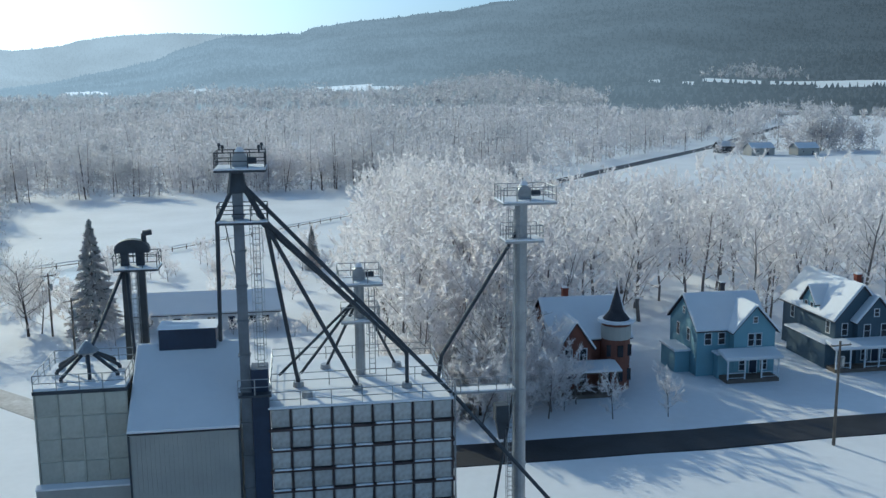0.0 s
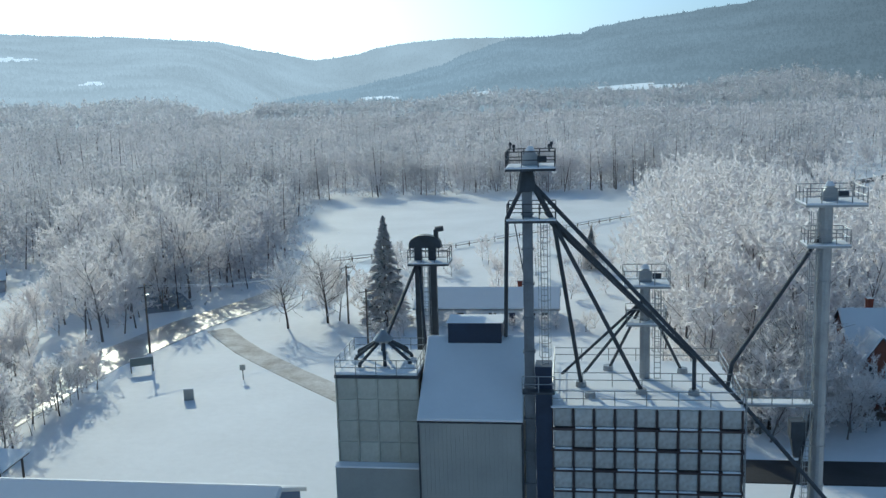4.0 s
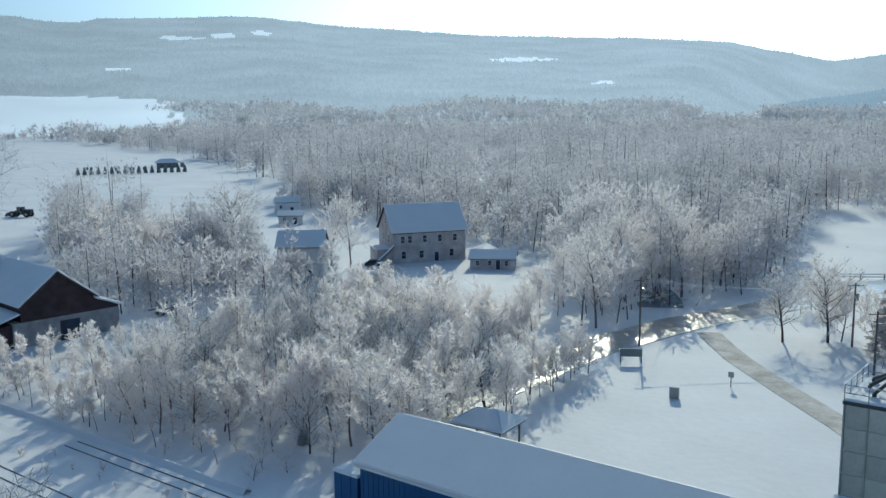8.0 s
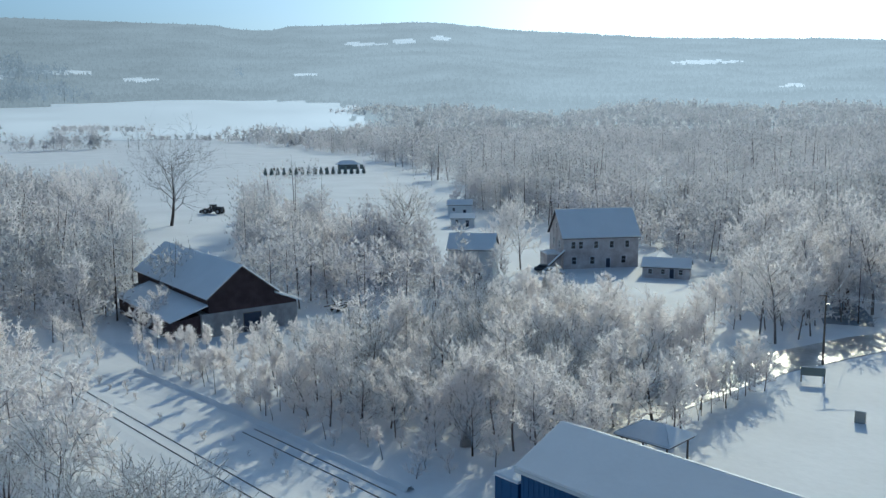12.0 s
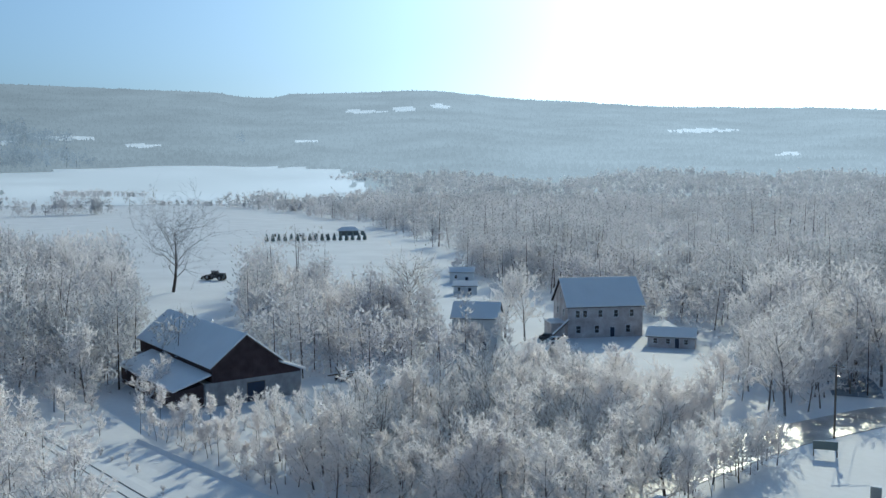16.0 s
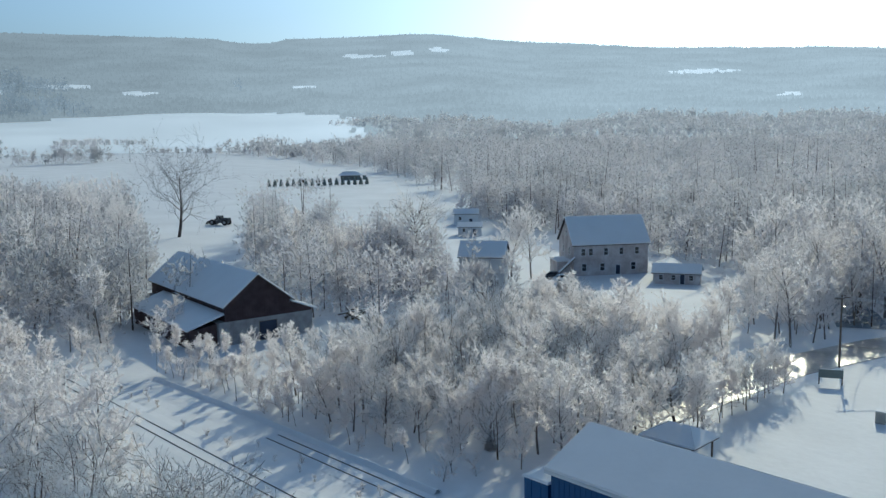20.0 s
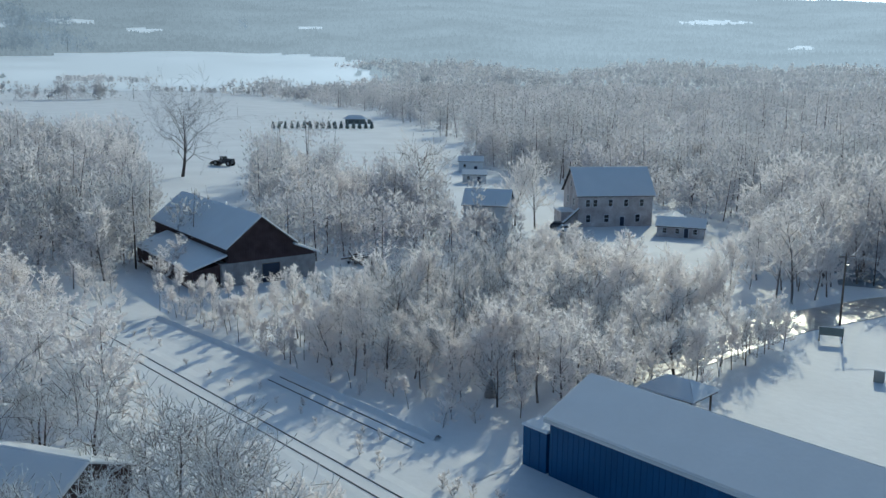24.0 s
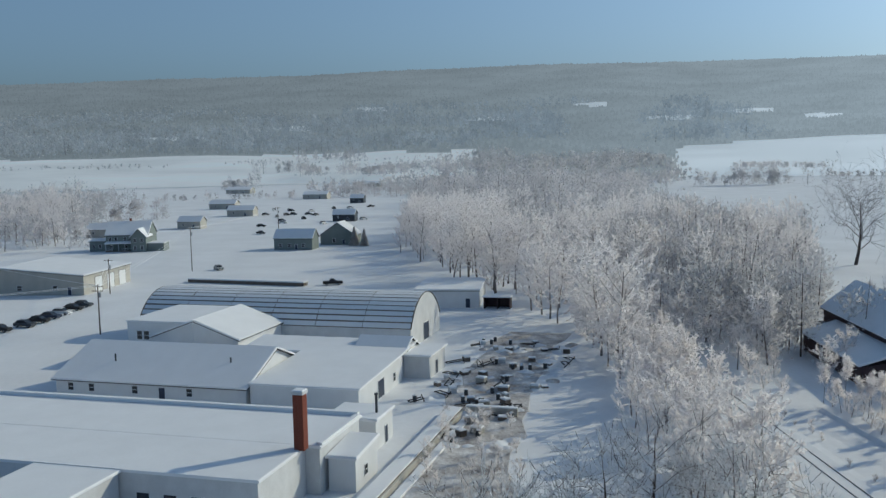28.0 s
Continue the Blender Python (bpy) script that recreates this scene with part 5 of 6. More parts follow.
def turret_house():
    t = thing("house", "red brick house with a pointed turret and snowy porch", "house")
    gabled(t, 29.6, 104.6, 39.4, 114.0, 6.0, 9.8, "x", HOUSE_RED)
    gabled(t, 30.2, 102.6, 34.0, 108.0, 5.6, 8.4, "y", HOUSE_RED, name="wing_wall")
    cx, cy, r = 37.4, 103.8, 1.7
    part("turret", Geo().tube((cx, cy, -0.1), (cx, cy, 8.2), r, n=16), HOUSE_RED, t, "round brick turret")
    band = part("turret_band", Geo().tube((cx, cy, 6.2), (cx, cy, 7.8), r + 0.06, n=16), TAN_WALL, t, "pale shingled band")
    part("turret_eave", Geo().tube((cx, cy, 8.2), (cx, cy, 8.5), r + 0.5, r + 0.45, 16), ROOF_SNOW, t, "ring of snow on the eave")
    part("turret_roof", Geo().tube((cx, cy, 8.5), (cx, cy, 9.5), r * 0.95, 0.85, 16).tube((cx, cy, 9.5), (cx, cy, 12.4), 0.85, 0.05, 16), SLATE, t, "steep dark shingled cone")
    part("finial", Geo().tube((cx, cy, 12.3), (cx, cy, 13.2), 0.06, 0.02, 6), DARK_STEEL, t)
    for a in (-0.75, 0.0, 0.75):
        x, y = cx + (r + 0.02) * math.sin(a), cy - (r + 0.02) * math.cos(a)
        for z in (1.2, 4.2):
            part("turret_window", Geo().box(x - 0.35, y - 0.06, z, x + 0.35, y + 0.1, z + 1.4), GLASS_DARK, t)
    porch(t, 29.8, 100.2, 36.6, 102.58, 3.0, mat=TIMBER)
    for x in (31.2, 33.0):
        window(t, x, 102.59, 3.9, 0.8, 1.4)
        window(t, x, 102.59, 0.9, 0.8, 1.5)
    chimney(t, 33.0, 110.5, 8.5, 11.0)


turret_house()


def ranch_house():
    t = thing("house", "long low white house with a broad snow-covered roof", "house")
    gabled(t, -25.0, 140.0, -3.0, 149.0, 2.7, 4.8, "x", WHITE_PAINT)
    for x in (-22, -18, -13, -7, -5):
        window(t, x, 139.99, 1.0, 1.1, 1.1)
    window(t, -10, 139.99, 0.05, 1.0, 2.05, name="door")
    chimney(t, -9, 145.5, 3.8, 6.0)


ranch_house()


def stucco_house():
    t = thing("house", "two-storey house with stained grey stucco walls and a snowy roof", "house", (-136.8, 156.3, 0), 57)
    gabled(t, 0.0, 0.0, 17.2, 11.6, 7.1, 12.4, "x", OLD_WALL, 0.5)
    for x in (2.2, 3.9, 7.4, 11.0, 14.6):
        window(t, x, -0.01, 4.5, 0.9, 1.5)
    for x in (2.4, 6.6, 13.8):
        window(t, x, -0.01, 1.0, 1.0, 1.6)
    window(t, 10.2, -0.01, 0.05, 1.0, 2.1, name="door")
    for y in (3.2, 8.0):
        window(t, -0.01, y, 4.5, 0.9, 1.5, "-x")
        window(t, -0.01, y, 1.0, 0.9, 1.5, "-x")
    window(t, -0.01, 5.8, 8.4, 0.8, 1.2, "-x")
    part("stair_flight", Geo().prism([(-0.1, -0.5, 4.0), (-0.1, -0.5, 4.3), (-4.6, -0.5, 0.3), (-4.6, -0.5, 0.0)], (0, -1.0, 0)), TIMBER, t)
    part("stair_snow", Geo().prism([(-0.1, -0.5, 4.31), (-0.1, -0.5, 4.43), (-4.6, -0.5, 0.43), (-4.6, -0.5, 0.31)], (0, -1.0, 0)), ROOF_SNOW, t)
    flat_roofed(t, -3.2, 2.0, -0.02, 8.0, 3.0, OLD_WALL, name="porch_wall")
    # one-storey annex at the house's end
    a = thing("annex", "low grey annex with a snow-covered gable roof beside the house", "outbuilding", (-113.9, 162.6, 0), 30)
    gabled(a, -5.2, 0.6, 4.4, 6.2, 2.3, 3.6, "x", OLD_WALL)
    gabled(a, -5.0, 3.4, -0.6, 14.0, 2.2, 3.4, "y", OLD_WALL, name="link_wall")
    for x in (-3.6, -1.0, 2.6):
        window(a, x, 0.59, 0.9, 0.8, 1.0)
    window(a, 0.8, 0.59, 0.05, 0.9, 2.0, name="door")
    window(a, -5.21, 3.6, 0.9, 0.8, 1.0, "-x")


stucco_house()


def outbuilding(x, y, turn, w, d, e, p, wall, label, axis="x"):
    t = thing("outbuilding", label, "outbuilding", (x, y, 0), turn)
    gabled(t, -w / 2, -d / 2, w / 2, d / 2, e, p, axis, wall)
    window(t, -w / 4, -d / 2 - 0.01, e * 0.45, 0.8, 1.0)
    window(t, w / 5, -d / 2 - 0.01, 0.05, 1.0, 2.0, name="door")


outbuilding(-143.2, 134.8, 38, 9.4, 8, 6.6, 9.2, PALE_WALL, "pale tall shed with a snowy roof among the trees")
outbuilding(-207.8, 192.0, 45, 7, 5, 2.6, 3.6, PALE_WALL, "small pale shed with a thick snow cap")
outbuilding(-229.9, 211.3, 45, 8, 5, 3.6, 4.8, WHITE_PAINT, "white camper-like shed with snow on its roof")


# ---- barn ----
def barn():
    t = thing("barn", "dark boarded barn with snowy main roof and lower side roofs", "barn")
    t.matrix_basis = pose(-134.1, 74.8, 0) @ pose(0, 0, 0, 0, 0, -5.4) @ pose(133, -72.9, 0)
    x0, x1 = -166.6, -133
    gabled(t, x0, 67.2, x1, 78.6, 6.3, 10.7, "x", BARN_RED, 0.5, 0.28, z0=3.6)
    part("lower_wall", Geo().box(x0, 66.0, -0.1, x1 + 0.12, 82.6, 3.75), BARN_GREY, t, "pale grey weathered boards")
    part("side_wall", Geo().prism([(x1 - 0.02, 78.62, 3.7), (x1 - 0.02, 82.6, 3.7), (x1 - 0.02, 82.6, 4.1), (x1 - 0.02, 78.62, 5.6)], (x0 - x1, 0, 0)), BARN_RED, t)
    q = [(x0 - 0.4, 78.62, 5.75), (x1 + 0.5, 78.62, 5.75), (x1 + 0.5, 83.3, 3.9), (x0 - 0.4, 83.3, 3.9)]
    part("side_roof", Geo().slab(*q, 0.35), ROOF_SNOW, t)
    part("side_wall", Geo().prism([(x1 - 0.6, 67.18, 3.7), (x1 - 0.6, 61.4, 2.9), (x1 - 0.6, 61.4, -0.1), (x1 - 0.6, 67.18, -0.1)], (-26, 0, 0)), BARN_RED, t)
    q = [(x1 - 27, 67.18, 4.9), (x1 - 0.2, 67.18, 4.9), (x1 - 0.2, 60.9, 3.0), (x1 - 27, 60.9, 3.0)]
    part("side_roof", Geo().slab(*q, 0.32), ROOF_SNOW, t)
    for i in range(26):
        y = 67.4 + 0.43 * i
        z = 6.2 + 4.3 * (1 - abs(y - 72.9) / 5.7)
        part("batten", Geo().box(x1 + 0.0, y - 0.02, 3.8, x1 + 0.03, y + 0.02, z), BARN_RED, t)
    for i in range(38):
        y = 66.1 + 0.43 * i
        part("batten", Geo().box(x1 + 0.12, y - 0.02, 0, x1 + 0.15, y + 0.02, 3.7), BARN_GREY, t)
    part("bargeboard", Geo().bar((x1 + 0.5, 66.6, 5.9), (x1 + 0.5, 72.9, 10.75), 0.12).bar((x1 + 0.5, 79.2, 5.9), (x1 + 0.5, 72.9, 10.75), 0.12), TIMBER, t)
    window(t, x1 + 0.13, 74.5, 0.0, 3.0, 3.0, "+x", TIMBER, "door")


barn()


def timber_pile():
    t = thing("timber_pile", "heap of crossed dark timbers poking out of the snow", "timber pile", (-137.0, 95.7, 0))
    rng = random.Random(5)
    for i in range(11):
        a, l = rng.uniform(0, 3.14), rng.uniform(3, 6)
        dx, dy, z = l / 2 * math.cos(a), l / 2 * math.sin(a), 0.25 + 0.12 * i
        ox, oy = rng.uniform(-1.2, 1.2), rng.uniform(-0.8, 0.8)
        part("beam", Geo().bar((ox - dx, oy - dy, z * 0.5), (ox + dx, oy + dy, z + 0.35), 0.22), BLACK if i % 2 else TIMBER, t)
        if i > 6:
            part("beam_snow", Geo().bar((ox - dx, oy - dy, z * 0.5 + 0.2), (ox + dx, oy + dy, z + 0.55), 0.14), ROOF_SNOW, t)


timber_pile()


def wheel(t, x, y, r, w, face="y"):
    tyre = part("wheel", Geo().tube((x, y - w / 2, r), (x, y + w / 2, r), r, n=16), BLACK, t)
    part("rim", Geo().tube((x, y - w / 2 - 0.02, r), (x, y + w / 2 + 0.02, r), r * 0.5, n=12), GALV, tyre)


def tractor():
    t = thing("tractor", "dark loader tractor with big tyres parked in the snowy field", "tractor", (-292.8, 154.4, 0), 28)
    for x, r in ((-2.6, 1.0), (2.4, 1.0)):
        for y in (-1.2, 1.2):
            wheel(t, x, y, r, 0.6)
    part("chassis", Geo().box(-3.6, -0.7, 0.8, 3.2, 0.7, 1.7), DARK_STEEL, t)
    part("hood", Geo().box(0.6, -0.8, 1.7, 3.6, 0.8, 2.5), DARK_STEEL, t)
    part("cab", Geo().box(-1.2, -0.85, 1.7, 0.6, 0.85, 3.3), GLASS_DARK, t)
    part("cab_roof", Geo().box(-1.4, -1.0, 3.3, 0.8, 1.0, 3.5), ROOF_SNOW, t)
    part("loader_arm", Geo().bar((-0.8, 0.8, 2.0), (-4.4, 0.8, 1.2), 0.25).bar((-0.8, -0.8, 2.0), (-4.4, -0.8, 1.2), 0.25), DARK_STEEL, t)
    part("bucket", Geo().prism([(-4.4, -1.3, 0.3), (-5.5, -1.3, 0.2), (-4.6, -1.3, 1.4)], (0, 2.6, 0)), DARK_STEEL, t)


tractor()


def pavilion():
    t = thing("pavilion", "dark open-sided pavilion with a snowy hipped roof in the field", "pavilion", (-451.3, 325.8, 0), 58)
    part("wall", Geo().box(-5.5, -2.6, -0.05, 5.5, 2.6, 2.8), GREEN_WALL, t)
    for i in range(6):
        x = -5.6 + 2.24 * i
        part("post", Geo().box(x - 0.1, -3.2, -0.05, x + 0.1, -3.0, 2.8), TIMBER, t)
    for s in (-1, 1):
        part("roof", Geo().slab((-7, s * 3.9, 2.7), (7, s * 3.9, 2.7), (3.6, 0, 4.8), (-3.6, 0, 4.8), 0.3), ROOF_SNOW, t)
        part("roof", Geo().prism([(s * 7, -3.9, 2.75), (s * 7, 3.9, 2.75), (s * 3.6, 0, 4.85)], (0, 0, 0.2)), ROOF_SNOW, t)
    part("shed", Geo().box(7.4, -1.5, -0.05, 9.2, 1.0, 2.4), GREEN_WALL, t)
    rng = np.random.default_rng(8)
    n = 260
    a, k = rng.random(n) * 6.28, rng.random(n) ** 0.6
    base = np.column_stack([np.cos(a) * 0.75 * k, np.sin(a) * 0.75 * k, 4.0 * (1 - k) + 0.1])
    way = np.column_stack([np.cos(a), np.sin(a), np.full(n, 0.9)])
    v, f = spikes(base, way, 0.5 + 0.3 * rng.random(n), np.full(n, 0.35), rng, 3)
    me = arrays_mesh("foliage", v, f, [NEEDLES])
    tm = Geo().tube((0, 0, -0.1), (0, 0, 3.6), 0.12, 0.04, 6).mesh("stem", [BARK])
    for i in range(17):
        h = thing("conifer_shrub", "narrow dark cone-shaped evergreen in a clipped row", "shrub", (-439.2 + 28.4 * i / 16, 262.9 + 44.4 * i / 16, 0), i * 40, "evergreen row")
        for nme, q in (("foliage", me), ("stem", tm)):
            o = new(nme, q)
            o.parent = h
    for i, (x, y) in enumerate([(-453.3, 294.9), (-448.3, 300.8), (-456.3, 304.9), (-463.3, 301.0), (-445.3, 306.8), (-471.3, 288.2)]):
        b = thing("play_equipment", "small snow-dusted garden structure behind the evergreen row", "garden structure", (x, y, 0), 30 * i, "garden structures")
        part("frame", Geo().box(-1.2, -0.5, -0.05, -1.0, 0.5, 1.6).box(1.0, -0.5, -0.05, 1.2, 0.5, 1.6), TIMBER, b)
        part("top", Geo().box(-1.6, -0.8, 1.6, 1.6, 0.8, 1.75), ROOF_SNOW, b)


pavilion()


# ---- small things on the snowfield ----
def info_box():
    t = thing("utility_box", "grey-blue utility box standing alone in the snowfield", "utility box", (-47.0, 103.8, 0), 15)
    part("body", Geo().box(-0.55, -0.35, -0.05, 0.55, 0.35, 1.35), SHED_GREY, t)
    part("lid", Geo().box(-0.62, -0.42, 1.35, 0.62, 0.42, 1.45), ROOF_SNOW, t)


def post_sign(x, y, h, w, label):
    t = thing("sign", label, "sign", (x, y, 0), 12)
    part("post", Geo().box(-0.05, -0.05, -0.05, 0.05, 0.05, h), TIMBER, t)
    part("board", Geo().box(-w / 2, -0.09, h - 0.7, w / 2, -0.055, h), SHED_GREY, t)


def board_sign():
    t = thing("notice_board", "snow-topped two-post board seen from behind at the lane", "sign", (-58.1, 114.6, 0), 30)
    for x in (-1.4, 1.4):
        part("post", Geo().box(x - 0.07, -0.07, -0.05, x + 0.07, 0.07, 2.1), TIMBER, t)
    part("board", Geo().box(-1.5, -0.12, 0.9, 1.5, -0.075, 2.0), GREEN_WALL, t)
    part("snow_cap", Geo().box(-1.5, -0.14, 2.0, 1.5, -0.02, 2.06), ROOF_SNOW, t)


info_box()
post_sign(-43.0, 111.8, 2.0, 0.7, "small sign on a single post in the snow")
board_sign()


def utility_pole(x, y, h, turn=0, label="weathered wooden utility pole with a crossarm", arms=1, base=0.0):
    t = thing("utility_pole", label, "utility pole", (x, y, base), turn, "utility poles")
    part("pole", Geo().tube((0, 0, -0.2), (0, 0, h), 0.17, 0.11, 8), TIMBER, t)
    for k in range(arms):
        z = h - 0.4 - 0.9 * k
        part("crossarm", Geo().box(-1.2, -0.16, z - 0.06, 1.2, -0.04, z + 0.06), TIMBER, t)
        part("insulator", Geo().tube((-1.05, -0.1, z + 0.06), (-1.05, -0.1, z + 0.22), 0.05, n=6), GALV, t)
        part("insulator", Geo().tube((1.05, -0.1, z + 0.06), (1.05, -0.1, z + 0.22), 0.05, n=6), GALV, t)
    part("transformer", Geo().tube((0.35, 0, h - 2.6), (0.35, 0, h - 1.6), 0.24, n=10), GALV, t)
    return (x, y, base + h)


POLES = [utility_pole(-61.2, 123.6, 10.2, 60), utility_pole(52.9, 82.2, 10.8, 5, "frosted wooden utility pole with ivy-like rime at the street"), utility_pole(-42.7, 14.7, 9.0, 20, "wooden utility pole with a snow-topped crossarm among frosted trees", arms=1),
         utility_pole(-297.1, -70.5, 13.8, 70), utility_pole(-193.7, -65.5, 10.2, 80, arms=2), utility_pole(-251.7, -81.7, 9.2, 80), utility_pole(-229.2, 26.5, 9.5, 20, arms=2), utility_pole(-36, 141, 9.5, 40),
         utility_pole(-74, 158, 10.0, 60), utility_pole(-30, 128, 8.5, 40), utility_pole(-267.5, -144.4, 13.5, 80), utility_pole(-434.3, -62.3, 12.0, 70), utility_pole(-154.7, -126.6, 13, 80)]


def wire(a, b, sag=1.0, n=14, label="overhead cable white with frost between utility poles"):
    a, b = Vector(a), Vector(b)
    pts = [a.lerp(b, i / n) - Vector((0, 0, sag * 4 * (i / n) * (1 - i / n))) for i in range(n + 1)]
    d = (b - a).normalized()
    side = Vector((-d.y, d.x, 0)).normalized() * 0.035
    vs = [p + q for p in pts for q in (side, Vector((0, 0, 0.035)), -side, Vector((0, 0, -0.035)))]
    g = Geo().add(vs, [(4 * i + j, 4 * i + (j + 1) % 4, 4 * i + 4 + (j + 1) % 4, 4 * i + 4 + j) for i in range(n) for j in range(4)])
    tagged(part("overhead_cable", g, RIME), label, "cable", "overhead cables")


for i, j in ((0, 7), (0, 8), (3, 4), (4, 5), (4, 10), (3, 11), (4, 12), (7, 9)):
    a, b = POLES[i], POLES[j]
    for o in (-1.0, 1.0):
        wire((a[0] + o * 0.6, a[1] + o * 0.6, a[2] - 0.2), (b[0] + o * 0.6, b[1] + o * 0.6, b[2] - 0.2))


# ---- industrial yard in the west ----
YARD = pose(-126.9, 1.1, 0, 0, 0, -18)


def yard(x, y):
    p = YARD @ Vector((x, y, 0))
    return p.x, p.y, 0


def hoop_building():
    t = thing("arched_building", "long arch-roofed building with ribbed metal roof half covered in snow", "industrial building", yard(0, 0), -18)
    x0, x1, y0, y1, e, top = -60.0, -41.0, -73.3, -17.0, 3.5, 9.0
    n, c, w = 18, -50.5, 9.5

    def arc(k):
        a = math.pi * (1 / 6 + 2 / 3 * k / n)
        return c + w * math.cos(a) / math.cos(math.pi / 6), e + (top - e) * (2 * math.sin(a) - 1)
    ring = [arc(k) for k in range(n + 1)]
    part("wall", Geo().prism([(x1, y0, -0.1), *[(px, y0, pz) for px, pz in ring], (x0, y0, -0.1)], (0, y1 - y0, 0)), PALE_WALL, t)
    for k in range(n):
        (ax, az), (bx, bz) = ring[k], ring[k + 1]
        r = part("roof", Geo().slab((ax, y0 - 0.2, az + 0.03), (ax, y1 + 0.15, az + 0.03), (bx, y1 + 0.15, bz + 0.03), (bx, y0 - 0.2, bz + 0.03), 0.05, 0.0), TIMBER, t)
        if k < n:
            rng = random.Random(k)
            for j in range(6):
                s0 = y0 + (y1 - y0) * j / 6 + rng.uniform(0.02, 0.12)
                s1 = y0 + (y1 - y0) * (j + 1) / 6 - rng.uniform(0.02, 0.12)
                f0, f1 = 0.08, 0.78 + 0.1 * rng.random()
                q = [(ax + (bx - ax) * f, s, az + (bz - az) * f + 0.085) for f, s in ((f0, s0), (f0, s1), (f1, s1), (f1, s0))]
                part("roof_snow", Geo().slab(*q, 0.07, 0.6), ROOF_SNOW, r)
    for i in range(7):
        window(t, x1 + 0.01, y0 + 26 + 4.2 * i, 0.8, 1.6, 0.9, "+x")
    window(t, c, y1 + 0.01, 0.05, 3.4, 3.2, "+y", name="door")
    # gabled entrance before it
    a = thing("entrance_building", "white gabled entrance building joined to the arched hall", "outbuilding", yard(0, 0), -18)
    gabled(a, -40.9, -59.4, -24, -42.6, 4.0, 7.0, "x", WHITE_PAINT)
    flat_roofed(a, -40.9, -64.2, -23.9, -51.2, 6.7, WHITE_PAINT, 0.2, 0.25, name="side_block_wall")
    for y in (-61.8, -60.4):
        window(a, -23.89, y, 3.6, 1.0, 1.5, "+x")
    window(a, -23.99, -46.5, 1.0, 0.9, 1.2, "+x")


hoop_building()


def white_hall():
    t = thing("workshop_hall", "white low workshop with a broad snow-covered gable roof", "industrial building", yard(0, 0), -18)
    gabled(t, -18, -59.6, 1.2, -28, 2.7, 6.4, "y", WHITE_PAINT, 0.5)
    for y in (-57, -53.4, -46, -37):
        window(t, 1.21, y, 1.1, 0.9, 1.1, "+x")
    window(t, 1.21, -41.5, 0.05, 1.0, 2.1, "+x", name="door")
    window(t, -8, -27.99, 1.0, 1.0, 1.6, "+y")
    for x, y in ((-3, -52), (-4, -33)):
        part("roof_vent", Geo().tube((x, y, 4.6), (x, y, 5.9), 0.12, n=8), DARK_STEEL, t)
    b = thing("workshop_wing", "white flat-roofed workshop wing under smooth snow", "industrial building", yard(0, 0), -18)
    flat_roofed(b, -26, -38.5, -18.4, -11.5, 3.9, WHITE_PAINT, 0.4, slope=0.6)
    flat_roofed(b, -17.9, -27.4, 1.0, -11, 3.3, WHITE_PAINT, 0.3, slope=0.9, name="low_wing_wall")
    window(b, -8, -10.99, 0.05, 2.6, 2.6, "+y", name="door")
    window(b, -14, -10.99, 1.0, 1.0, 1.2, "+y")
    c = thing("storage_shed", "small pale shed with a snow cap beside the workshop", "outbuilding", yard(0, 0), -18)
    gabled(c, -28, -20, -21, -11.6, 3.6, 5.4, "y", WHITE_PAINT, z0=3.0)
    flat_roofed(c, -29, -11.4, -20, -7.2, 3.5, PALE_WALL, 0.4, name="end_wall")
    window(c, -24, -7.19, 0.05, 1.2, 2.1, "+y", name="door")


white_hall()


